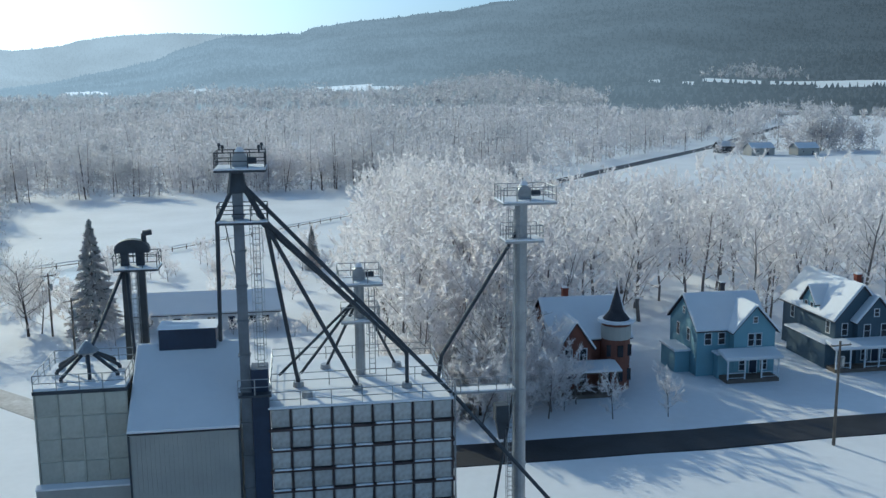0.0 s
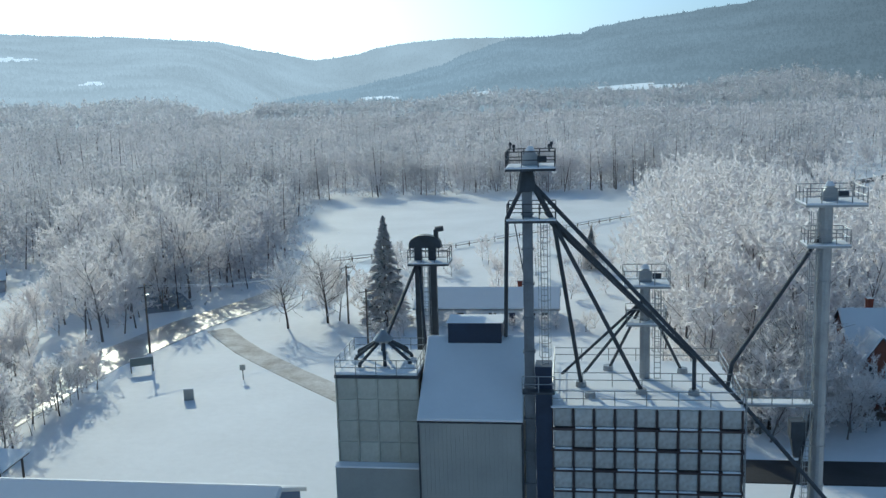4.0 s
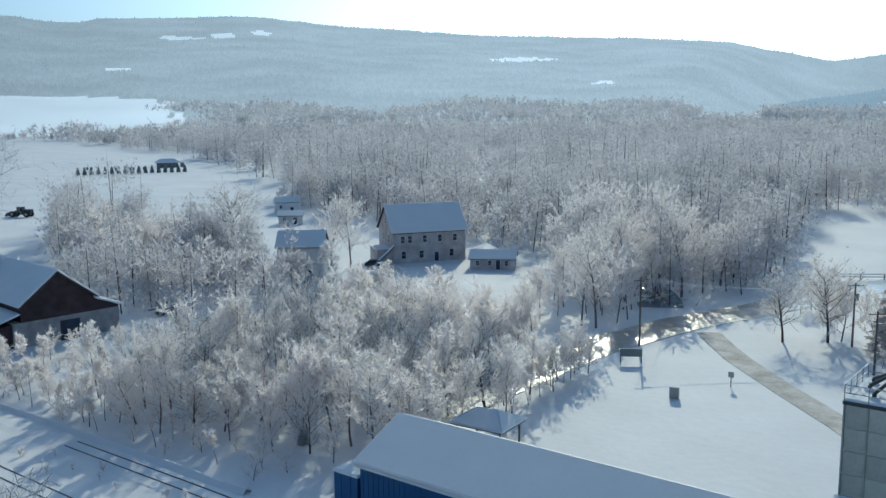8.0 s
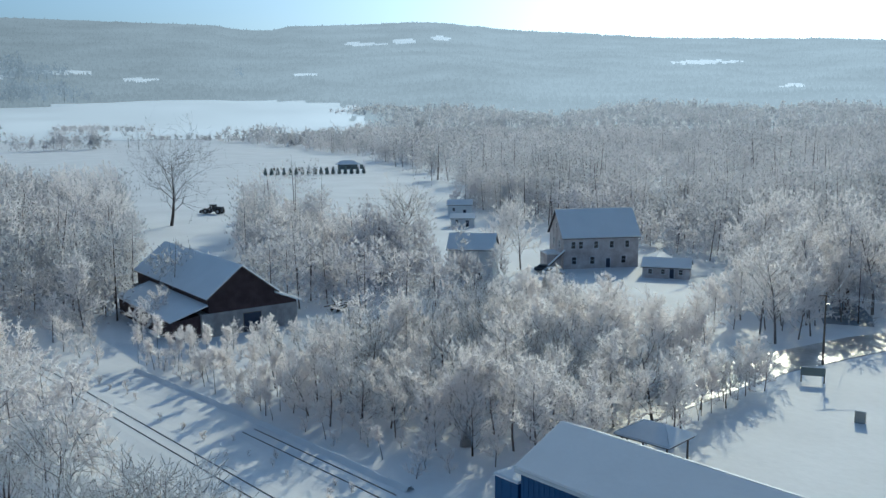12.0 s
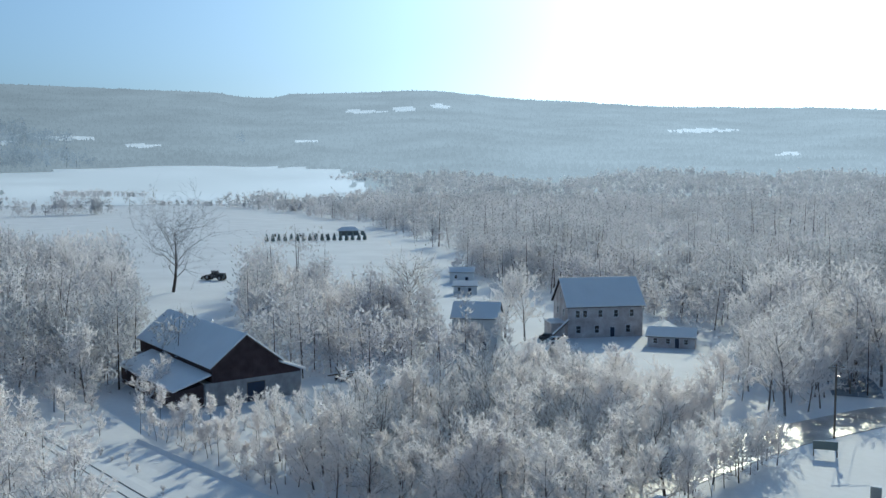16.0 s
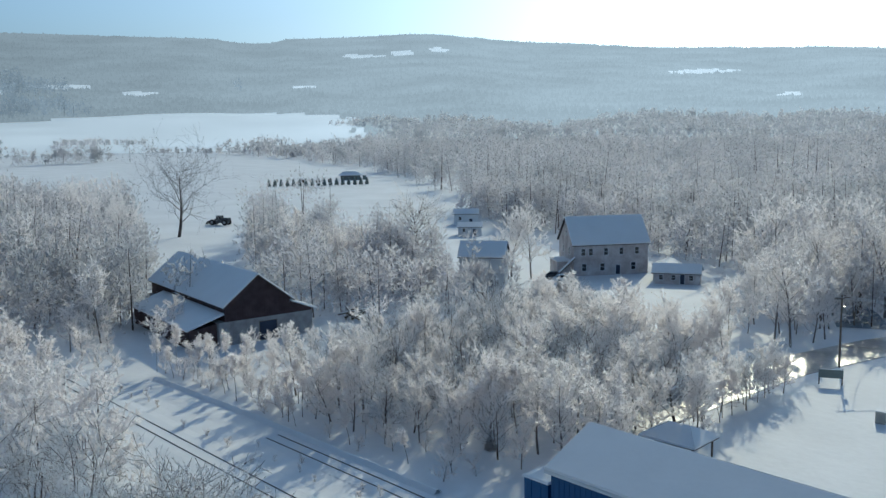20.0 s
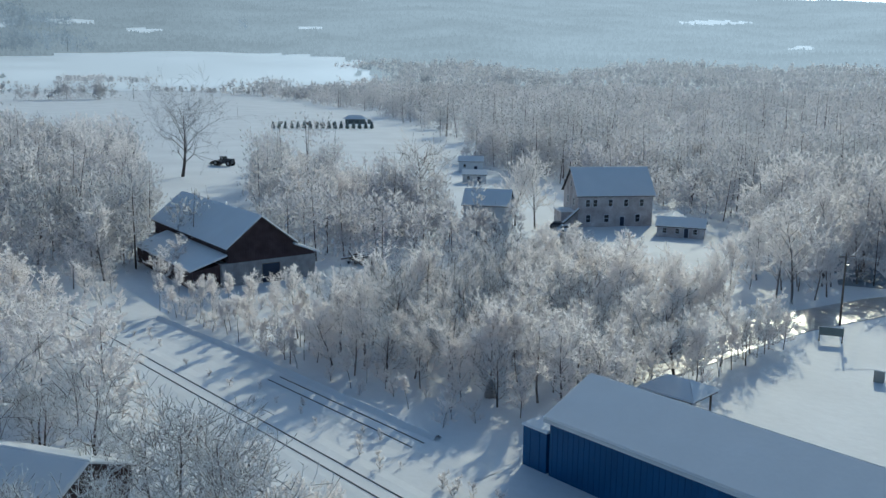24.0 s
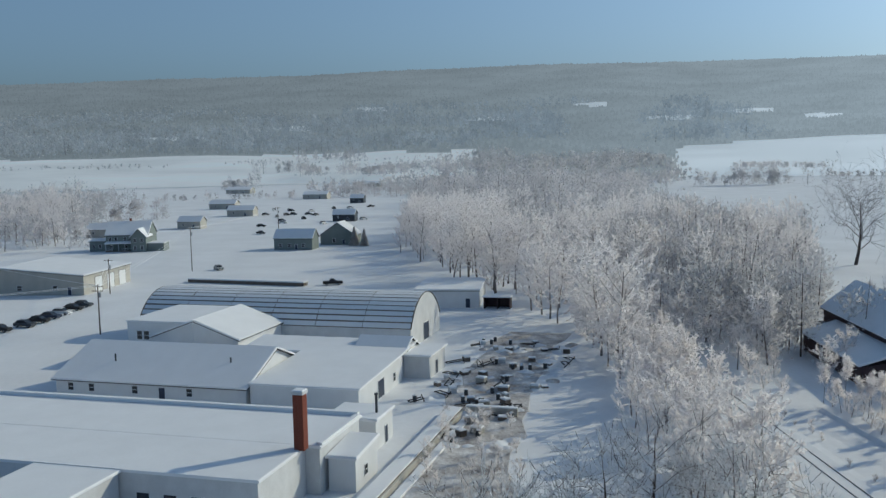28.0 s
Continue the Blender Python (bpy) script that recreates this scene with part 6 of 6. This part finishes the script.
def flat_hall():
    t = thing("flat_roofed_factory", "pale flat-roofed factory building under smooth snow", "industrial building", yard(0, 0), -18)
    flat_roofed(t, 19, -95, 30.4, -4, 5.0, PALE_WALL, 0.3, 0.3)
    flat_roofed(t, 30.45, -95, 41.2, -5.6, 4.98, PALE_WALL, 0.3, 0.3, name="front_wall")
    flat_roofed(t, 41.5, -30, 62, -20.5, 4.9, PALE_WALL, 0.3, 0.3, name="wing_wall")
    part("parapet", Geo().box(18.7, -95, 5.32, 19.4, -4, 5.75), ROOF_SNOW, t, "snow-topped parapet")
    part("parapet", Geo().box(19.42, -4.3, 5.32, 30.4, -3.7, 5.6), ROOF_SNOW, t, "snow-topped parapet")
    for y in (-18, -15, -12, -9, -6):
        window(t, 41.21, y, 1.5, 1.4, 1.5, "+x")
    for y in (-33, -38, -44, -50):
        window(t, 41.21, y, 1.5, 1.4, 1.5, "+x")
    c = thing("chimney_stack", "tall square red brick chimney rising from the snowy flat roof", "chimney", yard(0, 0), -18)
    x, y = 31.8, -5.4
    courses = 29
    part("core", Geo().box(x - 0.5, y - 0.5, 5.2, x + 0.5, y + 0.5, 11.1), TIMBER, c)
    long, short = Geo().box(-0.26, -0.06, 0, 0.26, 0.06, 0.18).mesh("brick", [BRICK]), Geo().box(-0.12, -0.06, 0, 0.12, 0.06, 0.18).mesh("brick", [BRICK])
    for k in range(courses):
        z = 5.25 + 0.2 * k
        for s, turn in ((0, 0), (1, 90), (2, 180), (3, 270)):
            q = pose(x, y, z, 0, 0, turn)
            for o, me in (((-0.28, long), (0.28, long)) if (k + s) % 2 else ((0.0, long), (-0.41, short), (0.41, short))):
                b = new("brick", me)
                b.parent, b.matrix_basis = c, q @ pose(o, -0.5, 0)
    part("cap", Geo().box(x - 0.66, y - 0.66, 11.1, x + 0.66, y + 0.66, 11.4), PALE_WALL, c)
    part("snow_cap", Geo().slab((x - 0.6, y - 0.6, 11.4), (x + 0.6, y - 0.6, 11.4), (x + 0.6, y + 0.6, 11.4), (x - 0.6, y + 0.6, 11.4), 0.15), ROOF_SNOW, c)
    d = thing("boiler_house", "small white flat-roofed annex beside the brick chimney", "outbuilding", yard(0, 0), -18)
    flat_roofed(d, 22.3, -3.65, 29.0, -0.6, 3.5, WHITE_PAINT, 0.25, 0.35, slope=0.5)
    window(d, 26.0, -0.59, 1.0, 0.9, 1.1, "+y")
    f = thing("boiler_house", "small white annex with a stovepipe and snow on its roof", "outbuilding", yard(0, 0), -18)
    flat_roofed(f, 9.5, -9.5, 15.6, -3.2, 3.6, WHITE_PAINT, 0.3, 0.35)
    part("stovepipe", Geo().tube((13, -4, 3.6), (13, -4, 6.2), 0.16, n=10).tube((13, -4, 6.2), (13, -4, 6.4), 0.26, 0.2, 10), DARK_STEEL, f)
    window(f, 12, -3.19, 0.05, 1.0, 2.1, "+y", name="door")
    window(f, 15.61, -6, 1.2, 1.2, 1.2, "+x")


flat_hall()


def loading_deck():
    t = thing("loading_dock", "long snow-covered concrete loading dock with timber edges", "loading dock", yard(0, 0), -18)
    part("slab", Geo().box(-2, 0.9, -0.1, 46, 2.9, 0.8), TIMBER, t)
    part("dock_snow", Geo().slab((-2, 0.95, 0.8), (46, 0.95, 0.8), (46, 2.85, 0.8), (-2, 2.85, 0.8), 0.2), ROOF_SNOW, t)
    part("dock_edge", Geo().box(-2, 2.92, -0.1, 46, 3.15, 0.72), TAN_WALL, t, "weathered timber edge beam")
    part("kerb_snow", Geo().slab((-2, 3.6, 0.0), (46, 3.6, 0.0), (46, 4.6, 0.0), (-2, 4.6, 0.0), 0.3), ROOF_SNOW, t)
    w = thing("retaining_wall", "timber retaining wall with a snowy top at the dock's end", "wall", yard(0, 0), -18)
    for k in range(4):
        part("sleeper", Geo().box(-2.2, 3.4, -0.05 + 0.3 * k, -1.7, 10.5, 0.23 + 0.3 * k), TAN_WALL, w)
    part("snow_cap", Geo().slab((-2.3, 3.4, 1.15), (-1.6, 3.4, 1.15), (-1.6, 10.5, 1.15), (-2.3, 10.5, 1.15), 0.18), ROOF_SNOW, w)


loading_deck()


def yard_clutter():
    rng = random.Random(11)
    for i in range(84):
        if i < 50:
            x, y = rng.uniform(-52, -4), rng.uniform(-6, 12)
        else:
            x, y = rng.uniform(-24, 12), rng.uniform(-5, 9)
            if y < 3.6 and x > -4:
                y += 7
        kind = i % 4
        px, py, _ = yard(x, y)
        if kind == 0:
            t = thing("pallet_stack", "stack of old pallets capped with snow in the yard", "pallets", (px, py, 0), rng.uniform(0, 90), "yard pallets")
            for k in range(rng.randint(2, 6)):
                part("pallet", Geo().box(-0.6, -0.5, 0.14 * k - 0.02, 0.6, 0.5, 0.14 * k + 0.07), TIMBER, t)
            part("snow_cap", Geo().slab((-0.6, -0.5, 0.14 * k + 0.07), (0.6, -0.5, 0.14 * k + 0.07), (0.6, 0.5, 0.14 * k + 0.07), (-0.6, 0.5, 0.14 * k + 0.07), 0.15), ROOF_SNOW, t)
        elif kind == 1:
            t = thing("drum", "dark steel drum topped with snow in the yard", "drum", (px, py, 0), 0, "yard drums")
            part("body", Geo().tube((0, 0, -0.05), (0, 0, 0.9), 0.3, n=12), DARK_STEEL, t)
            part("snow_cap", Geo().tube((0, 0, 0.9), (0, 0, 1.05), 0.28, 0.15, 12), ROOF_SNOW, t)
        elif kind == 2:
            t = thing("scrap_frame", "dark steel frame lying in the trodden snow", "scrap metal", (px, py, 0), rng.uniform(0, 180), "yard scrap")
            l = rng.uniform(1.5, 3.5)
            part("frame", Geo().bar((-l / 2, 0, 0.3), (l / 2, 0, 0.5), 0.15).bar((-l / 2, 0.9, 0.3), (l / 2, 0.9, 0.5), 0.15).bar((-l / 2, 0, 0.3), (-l / 2, 0.9, 0.3), 0.12).bar((l / 2, 0, 0.0), (l / 2, 0.9, 0.9), 0.12), BLACK, t)
        else:
            t = thing("crate", "snow-capped storage crate in the yard", "crate", (px, py, 0), rng.uniform(0, 90), "yard crates")
            s = rng.uniform(0.4, 0.8)
            part("box", Geo().box(-s, -s * 0.7, -0.05, s, s * 0.7, s), rng.choice([TIMBER, SHED_GREY, PALE_WALL]), t)
            part("snow_cap", Geo().slab((-s, -s * 0.7, s), (s, -s * 0.7, s), (s, s * 0.7, s), (-s, s * 0.7, s), 0.25), ROOF_SNOW, t)
    for i in range(60):
        x, y = rng.uniform(-50, 14), rng.uniform(-4, 13)
        if y < 4.5 and x > -4:
            y += 6
        r, g = rng.uniform(0.5, 1.6), Geo()
        rings, seg = 4, 12
        for k in range(rings):
            for j in range(seg):
                a = math.tau * j / seg
                q = r * (1 - k / rings) * (1 + 0.35 * noise.noise(Vector((math.cos(a) * 1.3, math.sin(a) * 1.3, i * 3.1))))
                g.v.append((q * math.cos(a) * 1.4, q * math.sin(a), -0.05 + 0.4 * r * math.sin(1.5 * k / rings)))
        g.v.append((0, 0, 0.4 * r))
        g.f += [(k * seg + j, k * seg + (j + 1) % seg, (k + 1) * seg + (j + 1) % seg, (k + 1) * seg + j) for k in range(rings - 1) for j in range(seg)]
        g.f += [((rings - 1) * seg + j, (rings - 1) * seg + (j + 1) % seg, rings * seg) for j in range(seg)]
        g.m += [0] * (len(g.f) - len(g.m))
        h = part("snow_mound", g, rng.choice([SNOW, SNOW, TRODDEN]), smooth=True)
        h.matrix_basis = pose(*yard(x, y)[:2], 0, 0, 0, rng.uniform(0, 180))
        tagged(h, "rough mound of pushed-up snow in the yard", "snow mound", "yard snow mounds")


yard_clutter()
ribbon("yard_ground", [yard(-60, 2)[:2], yard(-30, 3)[:2], yard(0, 6)[:2], yard(20, 8)[:2], yard(45, 12)[:2]], 13, 0.03, TRODDEN, "trodden muddy snow of the yard", "yard", wob=3.0)


def car(x, y, turn, mat, label, pickup=False):
    t = thing("car", label, "car", (x, y, 0), turn, "parked cars")
    L, W = (5.4, 1.9) if pickup else (4.5, 1.8)
    prof = [(-L / 2, 0.35), (L / 2, 0.35), (L / 2, 0.75), (L / 2 - 0.15, 0.9), (L * 0.2, 1.0), (L * 0.2, 1.02), (-L / 2, 1.0)]
    part("body", Geo().prism([(a, -W / 2, b) for a, b in prof], (0, W, 0)), mat, t)
    cab = [(L * 0.22, 1.0), (L * 0.05, 1.55), (-L * 0.12, 1.58), (-L * 0.2, 1.0)] if pickup else [(L * 0.24, 1.0), (L * 0.08, 1.5), (-L * 0.3, 1.5), (-L * 0.45, 1.0)]
    c = part("cabin", Geo().prism([(a, -W / 2 + 0.12, b) for a, b in cab], (0, W - 0.24, 0)), GLASS_DARK, t)
    z = cab[1][1]
    part("roof_snow", Geo().slab((cab[2][0], -W / 2 + 0.15, z), (cab[1][0], -W / 2 + 0.15, z), (cab[1][0], W / 2 - 0.15, z), (cab[2][0], W / 2 - 0.15, z), 0.08), mat, c)
    for a in (-L * 0.31, L * 0.31):
        for b in (-W / 2 + 0.1, W / 2 - 0.1):
            wheel(t, a, b, 0.34, 0.24)
    for b in (-W / 2 + 0.3, W / 2 - 0.3):
        part("headlight", Geo().box(L / 2 - 0.02, b - 0.18, 0.62, L / 2 + 0.03, b + 0.18, 0.78), GLASS_DARK, t)


for i, (x, y, turn, m, lb) in enumerate([(-199.5, -87.9, 75, BLACK, "black parked car with frost on its roof"), (-204.4, -84.9, 75, DARK_STEEL, "dark parked car on the snowy lot"), (-209.4, -83.8, 78, BLACK, "black parked car on the snowy lot"),
                                         (-214.4, -83.2, 76, NAVY, "dark blue parked car on the snowy lot"), (-219.5, -82.6, 76, PALE_WALL, "pale parked car on the snowy lot"), (-225.5, -82.0, 74, BLACK, "black parked car on the snowy lot"), (-230.5, -81.5, 76, DARK_STEEL, "dark parked car on the snowy lot"),
                                         (-258.3, -23.5, 96, BLACK, "black pickup parked behind the arched hall"), (-298.4, -62.5, 30, SHED_GREY, "snow-covered parked car by the lane"), (-524.9, -60.8, 20, BLACK, "far parked car in the snowy lot"), (-510.0, -70.9, 50, NAVY, "far parked car in the snowy lot"), (-545.4, -78.3, 10, SHED_GREY, "far parked van in the snowy lot"), (-474.9, -76.5, 80, BLACK, "far parked car by the lane")]):
    car(x, y, turn, m, lb, i == 7)

car(-137.5, 151.0, 35, DARK_STEEL, "dark parked car beside the stucco house")
car(-133.8, 149.6, 60, WHITE_PAINT, "snow-covered parked car beside the stucco house")

lot = random.Random(44)
for i in range(16):
    car(lot.uniform(-640, -430), lot.uniform(-95, -25), lot.uniform(0, 180), lot.choice([BLACK, DARK_STEEL, PALE_WALL, NAVY]), "small parked vehicle in the far snowy lot", i % 3 == 0)


def low_store():
    t = thing("storage_building", "long pale metal storage building with flat snow-covered roof", "outbuilding", (-216.3, -1.3, 0), 81)
    flat_roofed(t, 0, 0, 14.8, 20, 4.0, WHITE_PAINT, 0.25, 0.3)
    g = Geo()
    for i in range(30):
        g.box(0.25 + 0.49 * i - 0.03, -0.03, 0, 0.25 + 0.49 * i + 0.03, 0, 3.9)
    part("cladding_ribs", g, WHITE_PAINT, t)
    part("eave_trim", Geo().box(-0.2, -0.3, 3.78, 15.0, -0.26, 4.0), SHED_GREY, t)
    window(t, 12.2, -0.035, 0.05, 1.0, 2.1, name="door")
    w = thing("low_wall", "long low wall topped with a thick strip of snow", "wall", (-270.5, -65.6, 0), 68)
    part("body", Geo().box(0, 0, -0.05, 37, 2.4, 0.9), TIMBER, w)
    part("snow_cap", Geo().slab((-0.2, -0.2, 0.9), (37.2, -0.2, 0.9), (37.2, 2.6, 0.9), (-0.2, 2.6, 0.9), 0.35), ROOF_SNOW, w)
    c = thing("open_shed", "small dark open-fronted shed with snow on its roof", "shed", (-213.4, 17.5, 0), 75)
    part("back_wall", Geo().box(-3, 1.4, -0.05, 3, 1.6, 2.6), BARN_RED, c)
    for x in (-3, 0, 2.8):
        part("side_wall", Geo().box(x, -1.5, -0.05, x + 0.2, 1.39, 2.6), BARN_RED, c)
    part("roof", Geo().slab((-3.3, -1.9, 2.6), (3.3, -1.9, 2.6), (3.3, 1.9, 2.7), (-3.3, 1.9, 2.7), 0.25), ROOF_SNOW, c)


low_store()


def garage_hall():
    t = thing("garage_building", "long tan steel garage with roll-up doors and a low snowy roof", "garage", (-249.8, -87.8, 0), -9)
    gabled(t, -27, -46, 0, 0, 5.0, 7.0, "x", TAN_WALL, 0.4)
    for i, x in enumerate((-22, -15, -8)):
        window(t, x, 0.01, 0.0, 4.0, 4.0, "+y", DARK_STEEL, "door", WHITE_PAINT)
    for y in (-8, -18, -28, -38):
        window(t, 0.01, y, 1.2, 1.3, 1.3, "+x")
    window(t, 0.01, -4, 0.05, 1.0, 2.1, "+x", name="door")


garage_hall()


def farm_house():
    t = thing("house", "large grey-green two-storey house with snowy roofs and porch", "house", (-366.5, -112.0, 0), 92)
    gabled(t, -7, 0, 9, 14, 6.2, 10.8, "x", GREEN_WALL)
    gabled(t, 3.5, -4.5, 9.2, 5, 5.6, 8.6, "y", GREEN_WALL, name="wing_wall")
    flat_roofed(t, -13.5, 1, -7.02, 10, 4.0, GREEN_WALL, 0.3, name="side_wall")
    porch(t, -6.6, -2.6, 3.2, -0.1, 3.0, posts=5)
    flat_roofed(t, 9.25, -3, 15.5, 6, 3.0, GREEN_WALL, 0.4, name="front_wall")
    for x in (-5.4, -3.2, 0.2, 2.2):
        window(t, x, -0.01, 4.0, 1.0, 1.4)
    for x in (-5.0, 0.6):
        window(t, x, -0.01, 0.9, 1.0, 1.4)
    for x in (5.0, 7.6):
        window(t, x, -4.51, 3.8, 1.0, 1.3)
        window(t, x, -4.51, 0.9, 1.0, 1.3)
    for x in (-12, -9.6):
        window(t, x, 0.99, 1.2, 0.9, 1.3)
    chimney(t, 1.0, 7.0, 10.0, 12.2)
    c = thing("cabin", "small green-grey cabin with a snowy roof and open porch", "cabin", (-355.9, -46.1, 0), 78)
    gabled(c, -7.5, 0, 7.5, 8, 4.4, 7.4, "x", GREEN_WALL)
    for x in (-5, -1.5, 4):
        window(c, x, -0.01, 1.0, 1.1, 1.3)
    window(c, 1.2, -0.01, 0.05, 1.0, 2.0, name="door")
    d = thing("cabin", "dark shingled cabin with a steep snowy roof among small evergreens", "cabin", (-372.2, -30.6, 0), 78)
    gabled(d, -7, 0, 7, 10, 3.8, 8.6, "y", GREEN_WALL)
    window(d, -1.5, -0.01, 1.0, 1.2, 1.4)
    window(d, 2.4, -0.01, 0.05, 1.0, 2.0, name="door")


farm_house()
for x, y, w, d, lb in [(-688.6, -39.3, 10, 8, "distant dark shed in the snowy lot"), (-566.0, -101.7, 16, 9, "distant low house with a snowy roof"), (-475.7, -111.1, 12, 8, "distant shed with a snowy roof"), (-647.2, -128.1, 18, 10, "distant house with a snowy roof"), (-504.2, -36.4, 12, 7, "distant dark shed at the woods' edge"), (-436.2, -141.5, 14, 9, "distant house with a snowy roof"), (-766.8, -76.7, 20, 12, "distant barn with a snowy roof"),
                      (-909.7, -163.5, 24, 14, "distant barn with a snowy roof"), (-1018.0, -42.9, 24, 12, "distant house with a snowy roof"), (560, 1010, 26, 14, "distant farmhouse with a snowy roof"), (640, 1160, 30, 16, "distant barn with a snowy roof"), (236, 449, 13, 8, "distant low farm shed with a snowy roof"), (258, 444, 12, 8, "distant farmhouse with a snowy roof"), (226, 468, 9, 6, "distant dark farm shed with a snowy roof"), (480, 942, 26, 12, "distant long farm building with a snowy roof")]:
    outbuilding(x, y, 80 if x < 0 else 5, w, d, 3.6, 6.0, DARK_STEEL if "dark" in lb else TAN_WALL, lb)


# ---- evergreens and single trees ----
def spruce_meshes(seed, h, r):
    rng = np.random.default_rng(seed)
    n = 4200
    k = rng.random(n) ** 0.8
    a = rng.random(n) * math.tau
    tier = 0.6 * np.round(k * 13) / 13 + 0.4 * k + 0.02 * np.sin(3 * a + 9 * k)
    rad = r * (1 - tier) * (0.25 + 0.75 * rng.random(n))
    base = np.column_stack([np.cos(a) * rad, np.sin(a) * rad, h * (0.07 + 0.93 * tier) - 0.35 * rad])
    way = np.column_stack([np.cos(a), np.sin(a), -0.35 + 0.3 * rng.random(n)]) + rng.normal(size=(n, 3)) * 0.3
    v, f = spikes(base, way, (0.55 + 0.75 * rng.random(n)) * (1.15 - 0.75 * tier), 0.26 + 0.22 * rng.random(n), rng, 3)
    slots = np.repeat((rng.random(n) < 0.9).astype(int)[None, :], 3, 0).ravel()
    crown = arrays_mesh("crown", v, f, [NEEDLES, FROST], slots)
    return Geo().tube((0, 0, -0.1), (0, 0, h * 0.95), 0.035 * h * 0.5, 0.03, 8).mesh("trunk", [BARK]), crown


SPRUCE = [spruce_meshes(91, 17, 4.2), spruce_meshes(92, 9, 2.4)]
for x, y, k, s in [(-29.5, 139.5, 0, 1.0), (3.0, 186, 0, 0.5), (13, 96, 1, 0.8), (17.5, 97, 1, 0.6), (9.5, 99, 1, 0.7), (-151.1, 138.5, 1, 0.9), (-146.6, 135.4, 1, 0.75), (-367.0, -23.7, 1, 0.8), (-364.9, -19.8, 1, 0.7), (-110.5, 121.1, 1, 0.7), (-72, 66, 1, 0.25)]:
    tree_thing("spruce", "dark spruce loaded with snow", SPRUCE[k], (x, y, 0), x * 7, s, "snowy spruces")
tree_thing("frosted_tree", "tall spreading bare tree with dark limbs in the snowy field", FIELD_TREE, (-272.5, 129.0, 0), 40, 1.12, "field edge trees")
for x, y, k, s in [(-163.5, 133.7, 0, 1.15), (-39.5, 141.5, 1, 0.85), (-45, 138, 1, 0.7), (22.5, 101, 1, 0.85), (19.5, 97, 1, 0.75)]:
    tree_thing("frosted_tree", "tall bare tree with spreading dark limbs at the field's edge", TALL_DARK[k], (x, y, 0), x * 3, s, "field edge trees")
for x, y, k, s in [(-219.6, 130.5, 1, 0.9), (-146.5, 146.5, 0, 1.0), (-141.0, 147.0, 1, 1.05), (-144, 143, 1, 0.8), (-262, 14, 2, 1.05), (-246, 9, 0, 1.0), (-252, 24, 2, 0.95), (-170, 131, 1, 0.85), (-176, 127, 0, 0.75)]:
    tree_thing("frosted_tree", "tall bare tree thick with white hoar frost", TALL[k], (x, y, 0), x * 3, s, "tall frosted trees")
for x, y, k, s in [(39.7, 92.8, 1, 0.65), (33.5, 93.2, 1, 0.62), (-38, 143, 0, 1.0), (-41, 147, 1, 1.0), (-34, 146, 3, 1.0), (25.8, 99, 2, 1.0), (21, 104, 0, 1.0), (27.5, 96.5, 3, 0.9), (-13, 155, 0, 0.9), (80, 100, 2, 1.0), (27, 101.5, 0, 1.0), (24, 103.5, 1, 1.1), (28.6, 99.2, 3, 1.0), (22.5, 108, 2, 1.1), (31, 98.6, 1, 0.8)]:
    tree_thing("frosted_tree", "small bare tree white with frost by the street", ROUND[k], (x, y, 0), x * 5, s, "street trees")


def old_shed():
    t = thing("old_shed", "dark weathered shed half hidden by frosted trees", "shed", (-76.8, 19.4, 0), 30)
    gabled(t, -6, -5.4, 6, 5.4, 2.6, 5.0, "x", BARN_RED)
    window(t, 2.0, -5.41, 0.05, 2.0, 2.1, name="door")
    window(t, 6.01, 0.4, 0.05, 2.4, 2.3, "+x", TIMBER, name="door")


old_shed()


def field_fence():
    t = thing("field_fence", "low snow-topped rail fence along the edge of the snowfield", "fence")
    pts = [(-52, 193), (-33, 206), (-8, 233), (18, 262), (40, 285)]
    for (x0, y0), (x1, y1) in zip(pts, pts[1:]):
        n = max(1, int(math.hypot(x1 - x0, y1 - y0) / 4))
        for i in range(n):
            x, y = x0 + (x1 - x0) * i / n, y0 + (y1 - y0) * i / n
            part("post", Geo().box(x - 0.1, y - 0.1, -0.1, x + 0.1, y + 0.1, 1.25), TIMBER, t)
        part("rail", Geo().bar((x0, y0, 1.15), (x1, y1, 1.15), 0.22), ROOF_SNOW, t)
        part("rail", Geo().bar((x0, y0, 0.6), (x1, y1, 0.6), 0.14), TIMBER, t)


field_fence()
